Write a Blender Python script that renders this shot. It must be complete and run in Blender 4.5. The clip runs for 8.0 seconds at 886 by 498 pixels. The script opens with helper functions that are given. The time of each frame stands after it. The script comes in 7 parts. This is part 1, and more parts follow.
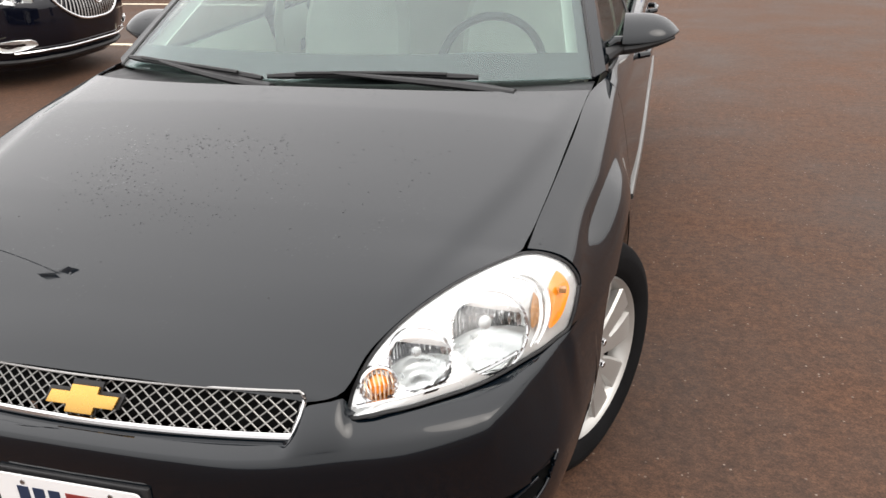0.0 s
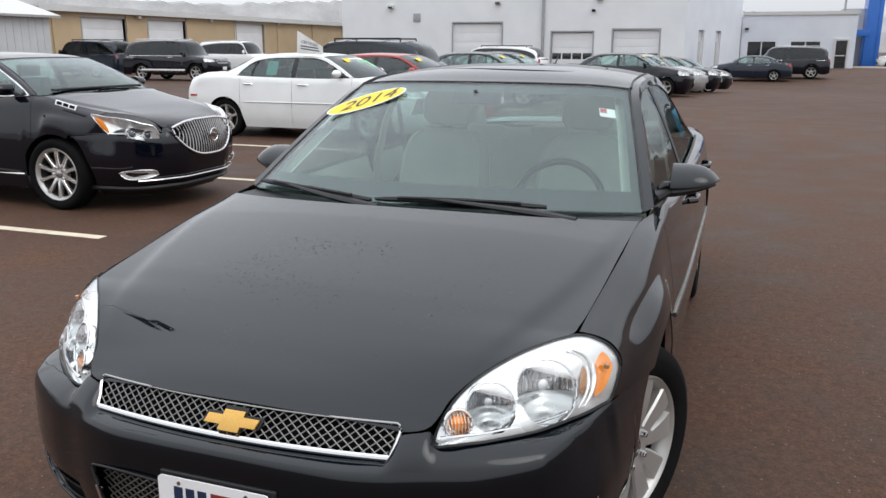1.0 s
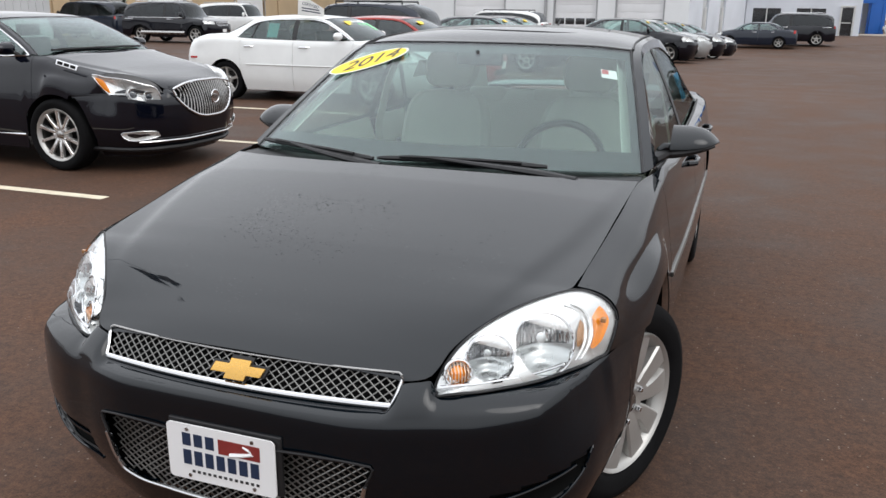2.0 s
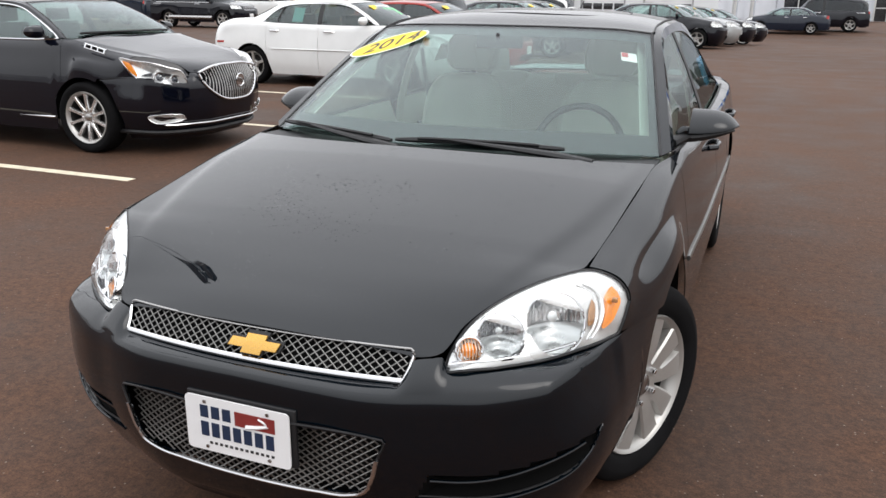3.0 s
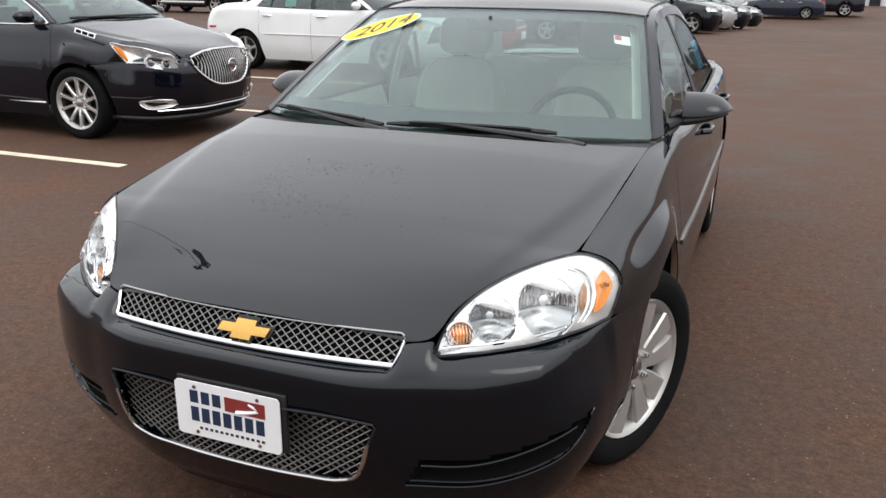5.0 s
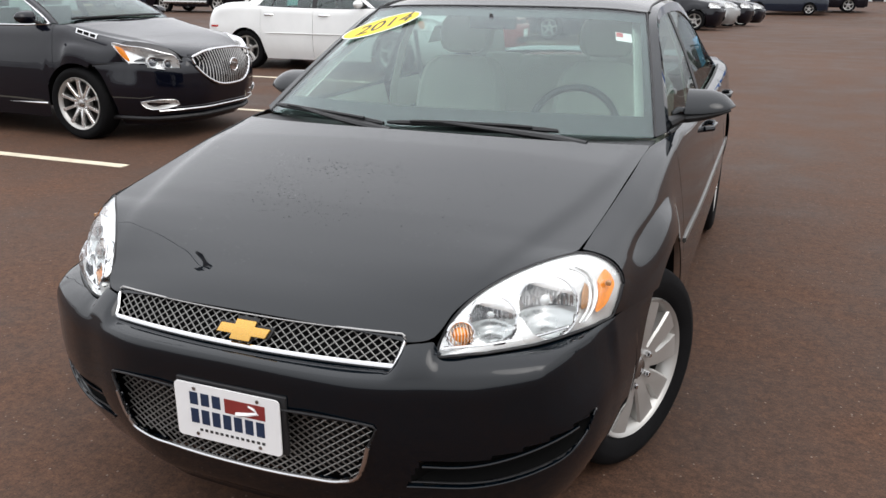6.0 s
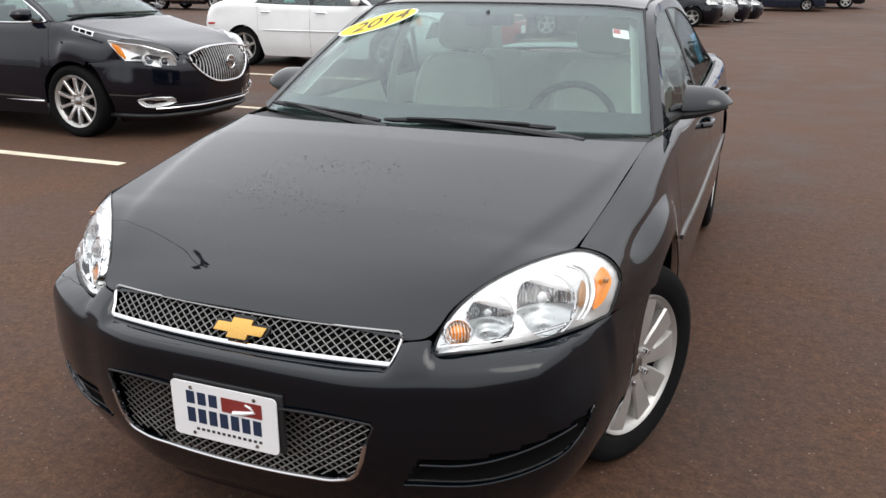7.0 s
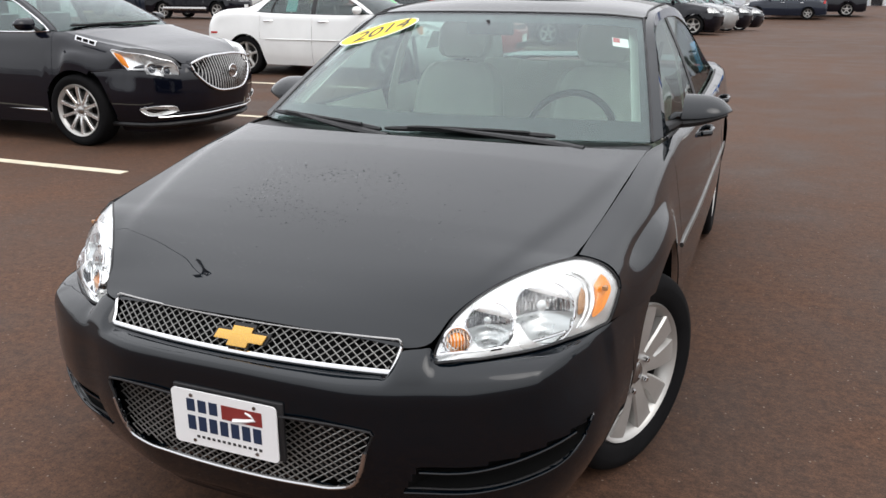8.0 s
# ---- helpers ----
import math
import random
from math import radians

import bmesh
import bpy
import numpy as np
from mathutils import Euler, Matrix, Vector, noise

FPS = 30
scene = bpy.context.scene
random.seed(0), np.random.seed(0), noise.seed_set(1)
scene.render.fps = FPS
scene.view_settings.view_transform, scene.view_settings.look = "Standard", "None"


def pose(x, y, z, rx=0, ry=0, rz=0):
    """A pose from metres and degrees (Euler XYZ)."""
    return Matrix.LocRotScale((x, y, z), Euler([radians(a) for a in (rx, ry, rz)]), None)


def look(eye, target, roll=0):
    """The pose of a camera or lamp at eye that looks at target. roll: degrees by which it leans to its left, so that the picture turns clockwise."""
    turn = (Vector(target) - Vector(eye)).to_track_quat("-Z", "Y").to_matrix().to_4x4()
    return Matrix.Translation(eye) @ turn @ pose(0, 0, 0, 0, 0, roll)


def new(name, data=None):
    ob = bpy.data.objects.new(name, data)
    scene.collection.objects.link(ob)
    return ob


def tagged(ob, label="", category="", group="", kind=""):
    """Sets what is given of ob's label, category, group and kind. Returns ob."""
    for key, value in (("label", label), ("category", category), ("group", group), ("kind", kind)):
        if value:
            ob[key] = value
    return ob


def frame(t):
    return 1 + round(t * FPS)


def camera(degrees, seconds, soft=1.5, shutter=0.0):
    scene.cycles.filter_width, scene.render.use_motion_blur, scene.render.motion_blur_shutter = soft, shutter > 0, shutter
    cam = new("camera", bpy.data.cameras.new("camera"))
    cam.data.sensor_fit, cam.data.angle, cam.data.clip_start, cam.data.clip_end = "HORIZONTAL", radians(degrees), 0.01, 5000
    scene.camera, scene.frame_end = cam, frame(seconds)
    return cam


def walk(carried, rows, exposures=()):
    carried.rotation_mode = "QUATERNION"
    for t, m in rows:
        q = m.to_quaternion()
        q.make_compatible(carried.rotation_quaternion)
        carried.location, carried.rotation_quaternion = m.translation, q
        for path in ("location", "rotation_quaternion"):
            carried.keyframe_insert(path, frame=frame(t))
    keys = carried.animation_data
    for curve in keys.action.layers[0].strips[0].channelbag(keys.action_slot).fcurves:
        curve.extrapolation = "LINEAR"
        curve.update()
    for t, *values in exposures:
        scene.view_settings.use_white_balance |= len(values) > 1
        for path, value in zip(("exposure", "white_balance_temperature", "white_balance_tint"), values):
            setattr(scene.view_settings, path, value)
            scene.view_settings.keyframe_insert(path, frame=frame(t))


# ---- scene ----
cam = camera(57.5, 8.0)
PATH = [
    (0, (0.967, -0.949, 1.543), (0.496, 0.809, 0.713), -1.8),
    (0.2, (0.971, -1.087, 1.532), (0.418, 0.67, 0.751), -0.8),
    (0.3, (0.978, -1.139, 1.522), (0.394, 0.603, 0.733), -0.5),
    (0.5, (1.034, -1.252, 1.54), (0.382, 0.492, 0.81), -0.4),
    (0.6, (1.054, -1.302, 1.555), (0.379, 0.45, 0.865), -0.3),
    (0.7, (1.07, -1.341, 1.575), (0.391, 0.448, 0.997), -0.5),
    (0.8, (1.083, -1.387, 1.582), (0.407, 0.428, 1.085), -0.2),
    (1, (1.075, -1.425, 1.569), (0.422, 0.402, 1.084), 0.12),
    (1.5, (1.082, -1.464, 1.558), (0.452, 0.362, 1.04), 0.32),
    (2.8, (1.113, -1.473, 1.54), (0.419, 0.302, 0.936), 0.9),
    (3, (1.125, -1.486, 1.541), (0.426, 0.29, 0.943), 0.6),
    (3.5, (1.131, -1.498, 1.535), (0.447, 0.283, 0.935), 0.7),
    (4, (1.125, -1.498, 1.531), (0.447, 0.279, 0.913), 0.7),
    (4.5, (1.128, -1.485, 1.531), (0.448, 0.288, 0.903), 0.7),
    (6, (1.133, -1.455, 1.53), (0.442, 0.311, 0.896), 0.2),
    (6.5, (1.133, -1.449, 1.529), (0.444, 0.316, 0.889), 0.1),
    (7, (1.134, -1.449, 1.53), (0.448, 0.317, 0.889), 0.1),
    (7.5, (1.139, -1.455, 1.534), (0.449, 0.313, 0.903), 0.0),
    (8, (1.142, -1.453, 1.532), (0.449, 0.317, 0.91), -0.0),
]
walk(cam, [(t, look(eye, target, roll)) for t, eye, target, roll in PATH],
     exposures=((0.0, 0.17, 7000, 12), (0.4, 0.08, 6850, 12), (0.9, -0.46, 6430, 10), (1.7, -0.43, 6460, 10), (2.8, -0.23, 6620, 11), (8.0, -0.23, 6620, 11)))

# ---- light ----
world = bpy.data.worlds.new("overcast_sky")
scene.world = world
world.use_nodes = True
wn, wl = world.node_tree.nodes, world.node_tree.links
sky = wn.new("ShaderNodeTexSky")
sky.sky_type, sky.sun_disc = "NISHITA", False
sky.sun_elevation, sky.sun_rotation = radians(50), radians(108)
sky.air_density, sky.dust_density, sky.ozone_density = 1.0, 4.0, 1.0
grey = wn.new("ShaderNodeHueSaturation")
grey.inputs["Saturation"].default_value = 0.05
wl.new(sky.outputs[0], grey.inputs["Color"])
# an overcast dome: more than twice as bright overhead as at the horizon
way = wn.new("ShaderNodeTexCoord")
axes = wn.new("ShaderNodeSeparateXYZ")
lift = wn.new("ShaderNodeMapRange")
for k, v in (("From Min", 0.0), ("From Max", 1.0), ("To Min", 1.28), ("To Max", 3.0)):
    lift.inputs[k].default_value = v
wl.new(way.outputs["Generated"], axes.inputs[0])
wl.new(axes.outputs["Z"], lift.inputs["Value"])
cloud = wn.new("ShaderNodeMixRGB")
cloud.blend_type, cloud.inputs[0].default_value = "MULTIPLY", 1.0
cloud.inputs[1].default_value = (0.742, 0.768, 0.812, 1)
wl.new(lift.outputs[0], cloud.inputs[2])
glow = wn.new("ShaderNodeMapRange")
for k, v in (("From Min", -1.0), ("From Max", 1.0), ("To Min", 1.28), ("To Max", 0.72)):
    glow.inputs[k].default_value = v
wl.new(axes.outputs["X"], glow.inputs["Value"])
dome_light = wn.new("ShaderNodeMixRGB")
dome_light.blend_type, dome_light.inputs[0].default_value = "MULTIPLY", 1.0
wl.new(cloud.outputs[0], dome_light.inputs[1])
wl.new(glow.outputs[0], dome_light.inputs[2])
veil = wn.new("ShaderNodeMixRGB")
veil.inputs[0].default_value = 0.93
wl.new(grey.outputs[0], veil.inputs[1])
wl.new(dome_light.outputs[0], veil.inputs[2])
wl.new(veil.outputs[0], wn["Background"].inputs["Color"])
wn["Background"].inputs["Strength"].default_value = 1.0
sun = new("sun", bpy.data.lights.new("sun", "SUN"))
sun.data.energy, sun.data.angle, sun.data.color = 0.6, radians(40), (1.0, 0.97, 0.93)
sun.matrix_world = look((0, 0, 30), (-24, 8, 0))

# ---- materials ----
def mix_node(nt, a, b, fac=None):
    m = nt.nodes.new("ShaderNodeMixRGB")
    m.inputs[1].default_value, m.inputs[2].default_value = (*a, 1), (*b, 1)
    if fac is not None:
        nt.links.new(fac, m.inputs[0])
    return m


def noise_node(nt, scale, detail=4.0, rough=0.55):
    n, c = nt.nodes.new("ShaderNodeTexNoise"), nt.nodes.new("ShaderNodeTexCoord")
    n.inputs["Scale"].default_value, n.inputs["Detail"].default_value, n.inputs["Roughness"].default_value = scale, detail, rough
    nt.links.new(c.outputs["Object"], n.inputs["Vector"])
    return n


def ramp_node(nt, src, lo, hi, a=0.0, b=1.0):
    r = nt.nodes.new("ShaderNodeMapRange")
    for k, v in (("From Min", lo), ("From Max", hi), ("To Min", a), ("To Max", b)):
        r.inputs[k].default_value = v
    nt.links.new(src, r.inputs["Value"])
    return r


def material(name, color, rough=0.5, metal=0.0, coat=0.0, vary=0.12, scale=6.0, fine=90.0, bump=0.0, bump_scale=300.0, rough_vary=0.08, spec=0.5):
    """A surface with colour that drifts at two scales, uneven gloss and fine relief."""
    m = bpy.data.materials.new(name)
    m.use_nodes = True
    nt = m.node_tree
    p = nt.nodes["Principled BSDF"]
    lo, hi = [c * (1 - vary) for c in color], [min(1, c * (1 + vary)) for c in color]
    n1, n2 = noise_node(nt, scale), noise_node(nt, fine, 2.0)
    s = nt.nodes.new("ShaderNodeMath")
    s.operation = "MULTIPLY_ADD"
    nt.links.new(n2.outputs[0], s.inputs[0])
    s.inputs[1].default_value = 0.4
    nt.links.new(ramp_node(nt, n1.outputs[0], 0.3, 0.7, -0.1, 0.7).outputs[0], s.inputs[2])
    nt.links.new(mix_node(nt, lo, hi, s.outputs[0]).outputs[0], p.inputs["Base Color"])
    nt.links.new(ramp_node(nt, n1.outputs[0], 0.3, 0.7, max(0.01, rough - rough_vary), min(1, rough + rough_vary)).outputs[0], p.inputs["Roughness"])
    p.inputs["Metallic"].default_value = metal
    p.inputs["Specular IOR Level"].default_value = spec
    p.inputs["Coat Weight"].default_value = coat
    p.inputs["Coat Roughness"].default_value = 0.03
    p.inputs["Coat IOR"].default_value = 1.51
    if bump:
        b = nt.nodes.new("ShaderNodeBump")
        b.inputs["Strength"].default_value, b.inputs["Distance"].default_value = bump, 0.002
        nt.links.new(noise_node(nt, bump_scale, 3.0).outputs[0], b.inputs["Height"])
        nt.links.new(b.outputs[0], p.inputs["Normal"])
    return m


def clear_glass(name, tint, gloss_rough=0.0, low=0.04, high=0.96):
    """A thin pane: it lets light straight through, tinted, and mirrors more towards grazing."""
    m = bpy.data.materials.new(name)
    m.use_nodes = True
    nt = m.node_tree
    nt.nodes.remove(nt.nodes["Principled BSDF"])
    t, g, f, x = (nt.nodes.new("ShaderNode" + k) for k in ("BsdfTransparent", "BsdfGlossy", "LayerWeight", "MixShader"))
    t.inputs[0].default_value = (*tint, 1)
    g.inputs["Roughness"].default_value = gloss_rough
    g.inputs["Color"].default_value = (0.95, 0.97, 1.0, 1)
    f.inputs["Blend"].default_value = 0.5
    k, a = nt.nodes.new("ShaderNodeMath"), nt.nodes.new("ShaderNodeMath")
    k.operation, k.inputs[1].default_value = "POWER", 5.0
    a.operation, a.use_clamp, a.inputs[1].default_value, a.inputs[2].default_value = "MULTIPLY_ADD", True, high, low
    nt.links.new(f.outputs["Facing"], k.inputs[0])
    nt.links.new(k.outputs[0], a.inputs[0])
    nt.links.new(a.outputs[0], x.inputs[0])
    nt.links.new(t.outputs[0], x.inputs[1])
    nt.links.new(g.outputs[0], x.inputs[2])
    nt.links.new(x.outputs[0], nt.nodes["Material Output"].inputs["Surface"])
    return m


def car_paint(name, color, metal=0.0, rough=0.45):
    return material(name, color, rough, metal, 1.0, 0.06, 2.0, 1500.0, 0.0, rough_vary=0.03, spec=0.012)


def wet_spots(m, scale=120.0):
    """Dried drops and fine dust: sparse low bumps in patches on the clear coat."""
    nt = m.node_tree
    p = nt.nodes["Principled BSDF"]
    c, v = nt.nodes.new("ShaderNodeTexCoord"), nt.nodes.new("ShaderNodeTexVoronoi")
    v.inputs["Scale"].default_value = scale
    nt.links.new(c.outputs["Object"], v.inputs["Vector"])
    drop = ramp_node(nt, v.outputs["Distance"], 0.05, 0.32, 1.0, 0.0)
    sel = nt.nodes.new("ShaderNodeSeparateColor")
    nt.links.new(v.outputs["Color"], sel.inputs[0])
    pick = ramp_node(nt, sel.outputs[0], 0.72, 0.76)
    patch = ramp_node(nt, noise_node(nt, 5.5, 4.0).outputs[0], 0.49, 0.59)
    k1, k2 = nt.nodes.new("ShaderNodeMath"), nt.nodes.new("ShaderNodeMath")
    k1.operation = k2.operation = "MULTIPLY"
    nt.links.new(drop.outputs[0], k1.inputs[0])
    nt.links.new(pick.outputs[0], k1.inputs[1])
    nt.links.new(k1.outputs[0], k2.inputs[0])
    nt.links.new(patch.outputs[0], k2.inputs[1])
    b = nt.nodes.new("ShaderNodeBump")
    b.inputs["Strength"].default_value, b.inputs["Distance"].default_value = 0.45, 0.0014
    nt.links.new(k2.outputs[0], b.inputs["Height"])
    nt.links.new(b.outputs[0], p.inputs["Coat Normal"])
    r = ramp_node(nt, noise_node(nt, 9.0, 5.0, 0.65).outputs[0], 0.40, 0.75, 0.01, 0.05)
    nt.links.new(r.outputs[0], p.inputs["Coat Roughness"])
    return m


def asphalt_material():
    """Old brown-grey asphalt: pale and dark aggregate, worn lanes, damp patches and oil spots."""
    m = bpy.data.materials.new("asphalt")
    m.use_nodes = True
    nt = m.node_tree
    p = nt.nodes["Principled BSDF"]
    wide, patch, grit, grain = noise_node(nt, 0.09, 5.0), noise_node(nt, 1.1, 5.0, 0.6), noise_node(nt, 55.0, 3.0, 0.7), noise_node(nt, 160.0, 2.0, 0.6)
    base = mix_node(nt, (0.0590, 0.0305, 0.0182), (0.0840, 0.0435, 0.0258), ramp_node(nt, wide.outputs[0], 0.35, 0.65).outputs[0])
    dark = mix_node(nt, (0.70, 0.72, 0.74), (1.24, 1.17, 1.12), ramp_node(nt, patch.outputs[0], 0.3, 0.7).outputs[0])
    mul = nt.nodes.new("ShaderNodeMixRGB")
    mul.blend_type, mul.inputs[0].default_value = "MULTIPLY", 1.0
    nt.links.new(base.outputs[0], mul.inputs[1])
    nt.links.new(dark.outputs[0], mul.inputs[2])
    both_ = nt.nodes.new("ShaderNodeMath")
    both_.operation = "MULTIPLY_ADD"
    both_.inputs[1].default_value = 0.5
    nt.links.new(grain.outputs[0], both_.inputs[0])
    nt.links.new(ramp_node(nt, grit.outputs[0], 0.0, 1.0, 0.0, 0.5).outputs[0], both_.inputs[2])
    gr = mix_node(nt, (0.45, 0.45, 0.46), (1.60, 1.57, 1.53), ramp_node(nt, both_.outputs[0], 0.36, 0.66).outputs[0])
    mul2 = nt.nodes.new("ShaderNodeMixRGB")
    mul2.blend_type, mul2.inputs[0].default_value = "MULTIPLY", 0.9
    nt.links.new(mul.outputs[0], mul2.inputs[1])
    nt.links.new(gr.outputs[0], mul2.inputs[2])
    mot = mix_node(nt, (0.55, 0.56, 0.57), (1.46, 1.43, 1.41), ramp_node(nt, noise_node(nt, 19.0, 4.0, 0.7).outputs[0], 0.28, 0.72).outputs[0])
    mul3 = nt.nodes.new("ShaderNodeMixRGB")
    mul3.blend_type, mul3.inputs[0].default_value = "MULTIPLY", 0.8
    nt.links.new(mul2.outputs[0], mul3.inputs[1])
    nt.links.new(mot.outputs[0], mul3.inputs[2])
    mul2 = mul3
    v = nt.nodes.new("ShaderNodeTexVoronoi")
    c = nt.nodes.new("ShaderNodeTexCoord")
    v.inputs["Scale"].default_value = 60.0
    nt.links.new(c.outputs["Object"], v.inputs["Vector"])
    sel = nt.nodes.new("ShaderNodeSeparateColor")
    nt.links.new(v.outputs["Color"], sel.inputs[0])
    chip = nt.nodes.new("ShaderNodeMath")
    chip.operation = "MULTIPLY"
    nt.links.new(ramp_node(nt, sel.outputs[0], 0.93, 0.98).outputs[0], chip.inputs[0])
    nt.links.new(ramp_node(nt, v.outputs["Distance"], 0.18, 0.28, 1.0, 0.0).outputs[0], chip.inputs[1])
    stones = mix_node(nt, (0, 0, 0), (0.20, 0.155, 0.13), chip.outputs[0])
    nt.links.new(mul2.outputs[0], stones.inputs[1])
    nt.links.new(stones.outputs[0], p.inputs["Base Color"])
    p.inputs["Specular IOR Level"].default_value = 0.32
    nt.links.new(ramp_node(nt, patch.outputs[0], 0.3, 0.7, 0.62, 0.9).outputs[0], p.inputs["Roughness"])
    b = nt.nodes.new("ShaderNodeBump")
    b.inputs["Strength"].default_value, b.inputs["Distance"].default_value = 0.5, 0.003
    nt.links.new(grit.outputs[0], b.inputs["Height"])
    nt.links.new(b.outputs[0], p.inputs["Normal"])
    return m


ASPHALT = asphalt_material()
GREY_PAINT = car_paint("dark_grey_paint", (0.0003, 0.0023, 0.0046))
WET_PAINT = wet_spots(car_paint("dark_grey_paint_with_drops", (0.0003, 0.0023, 0.0046)))
BLACK_PAINT = car_paint("black_paint", (0.0022, 0.0030, 0.0070))
WHITE_PAINT = car_paint("white_paint", (0.76, 0.77, 0.76), 0.0, 0.4)
RED_PAINT = car_paint("red_paint", (0.33, 0.03, 0.022))
SILVER_PAINT = car_paint("silver_paint", (0.42, 0.43, 0.43), 0.5)
NAVY_PAINT = car_paint("slate_paint", (0.010, 0.015, 0.027), 0.0)
CHROME = material("chrome", (0.72, 0.72, 0.73), 0.07, 1.0, 0.0, 0.03, rough_vary=0.03)
MESH_METAL = material("dull_mesh_metal", (0.24, 0.235, 0.225), 0.35, 0.9, 0.0, 0.1)
SATIN = material("satin_metal", (0.42, 0.41, 0.40), 0.28, 1.0, 0.0, 0.06)
POLISHED = material("polished_alloy", (0.72, 0.71, 0.70), 0.20, 0.85, 0.2, 0.05, 12.0)
ALLOY = material("alloy", (0.46, 0.45, 0.43), 0.36, 0.6, 0.2, 0.06, 12.0)
IRON = material("dark_iron", (0.045, 0.044, 0.043), 0.5, 0.7, 0.0, 0.15, 20.0)
RUBBER = material("rubber", (0.007, 0.007, 0.0075), 0.8, 0.0, 0.0, 0.3, 20.0, 200.0, 0.3, 200.0, spec=0.07)
PLASTIC = material("black_plastic", (0.007, 0.007, 0.008), 0.5, 0.0, 0.0, 0.2, 15.0, 200.0, 0.1, 500.0)
# near-black that paints the shade inside openings; also used on dark parts
SHADOW = material("cavity_shade_black", (0.005, 0.005, 0.005), 0.85, spec=0.06)
GLASS = clear_glass("green_tinted_glass", (0.79, 0.885, 0.86), 0.0, 0.065, 0.70)
SMOKE_GLASS = clear_glass("smoked_glass", (0.46, 0.52, 0.50), 0.0, 0.06, 0.8)
DOOR_GLASS = clear_glass("door_glass", (0.66, 0.74, 0.71), 0.0, 0.06, 0.42)
DARK_GLASS = clear_glass("privacy_glass", (0.3, 0.33, 0.33))
DARK_LENS = material("dark_projector_lens", (0.03, 0.035, 0.045), 0.05, 0.0, 1.0, 0.05, 30.0)
LENS = clear_glass("clear_lens", (0.97, 0.98, 0.98), 0.0, 0.06)
AMBER = material("amber_lens", (0.85, 0.26, 0.015), 0.15, 0.0, 0.8, 0.08, 60.0)
RED_LENS = material("red_lens", (0.45, 0.015, 0.012), 0.12, 0.0, 0.8, 0.08, 60.0)
REFLECTOR = material("reflector", (0.86, 0.86, 0.85), 0.14, 1.0, 0.0, 0.04, 40.0)
BEZEL = material("silver_bezel", (0.83, 0.83, 0.82), 0.24, 0.5, 0.5, 0.04)
DISH = material("frosted_reflector", (0.52, 0.54, 0.535), 0.30, 0.75, 0.2, 0.05, 30.0)
CLEAR_AMBER = material("pale_amber_rib", (0.80, 0.55, 0.38), 0.12, 0.2, 0.6, 0.05, 60.0)
DULL_AMBER = material("shaded_amber", (0.42, 0.22, 0.10), 0.25, 0.2, 0.5, 0.08, 60.0)
GOLD = material("gold", (0.66, 0.38, 0.09), 0.26, 0.85, 0.5, 0.06, 40.0, 400.0)
WATER = material("rain_water", (0.010, 0.011, 0.013), 0.06, 0.0, 0.0, 0.05, 30.0, spec=0.35)
PLATE = material("plate_white", (0.80, 0.80, 0.80), 0.35, 0.0, 0.3, 0.03)
NAVY = material("navy_ink", (0.014, 0.028, 0.065), 0.4)
MAROON = material("maroon_ink", (0.22, 0.028, 0.025), 0.4)
YELLOW = material("yellow_vinyl", (0.88, 0.62, 0.01), 0.45)
PAPER = material("white_paper", (0.80, 0.80, 0.78), 0.6)
TEAL = material("teal_paper", (0.25, 0.62, 0.62), 0.6)
BLUE_PAPER = material("blue_paper", (0.06, 0.30, 0.55), 0.6)
GREEN_PAPER = material("green_paper", (0.25, 0.68, 0.35), 0.6)
INK = material("black_ink", (0.02, 0.02, 0.02), 0.5)
FABRIC = material("beige_cloth", (0.50, 0.47, 0.42), 0.85, 0.0, 0.0, 0.12, 10.0, 300.0, 0.12, 250.0)
TRIM = material("beige_trim", (0.66, 0.63, 0.56), 0.6, 0.0, 0.0, 0.08, 8.0, 200.0, 0.1, 250.0)
DASH = material("grey_dash", (0.085, 0.09, 0.09), 0.6, 0.0, 0.0, 0.1, 12.0, 300.0, 0.12, 250.0)
LINE_PAINT = material("line_paint", (0.62, 0.55, 0.42), 0.75, 0.0, 0.0, 0.25, 5.0, 60.0, 0.4, 150.0)

# ---- mesh tools ----
def link(name, me, mat, parent=None, label=""):
    if mat is not None:
        me.materials.append(mat)
    ob = new(name, me)
    ob.parent = parent
    if label:
        tagged(ob, label)
    return ob


def part(name, bm, mat, parent, label="", smooth=35):
    """One mesh object under a thing or a part."""
    me = bpy.data.meshes.new(name)
    bm.to_mesh(me)
    bm.free()
    if smooth:
        for f in me.polygons:
            f.use_smooth = True
        me.set_sharp_from_angle(angle=radians(smooth))
    return link(name, me, mat, parent, label)


def thing(name, label, category, group="", m=None):
    ob = tagged(new(name), label, category, group)
    ob.empty_display_size = 0.2
    if m is not None:
        ob.matrix_basis = m
    return ob


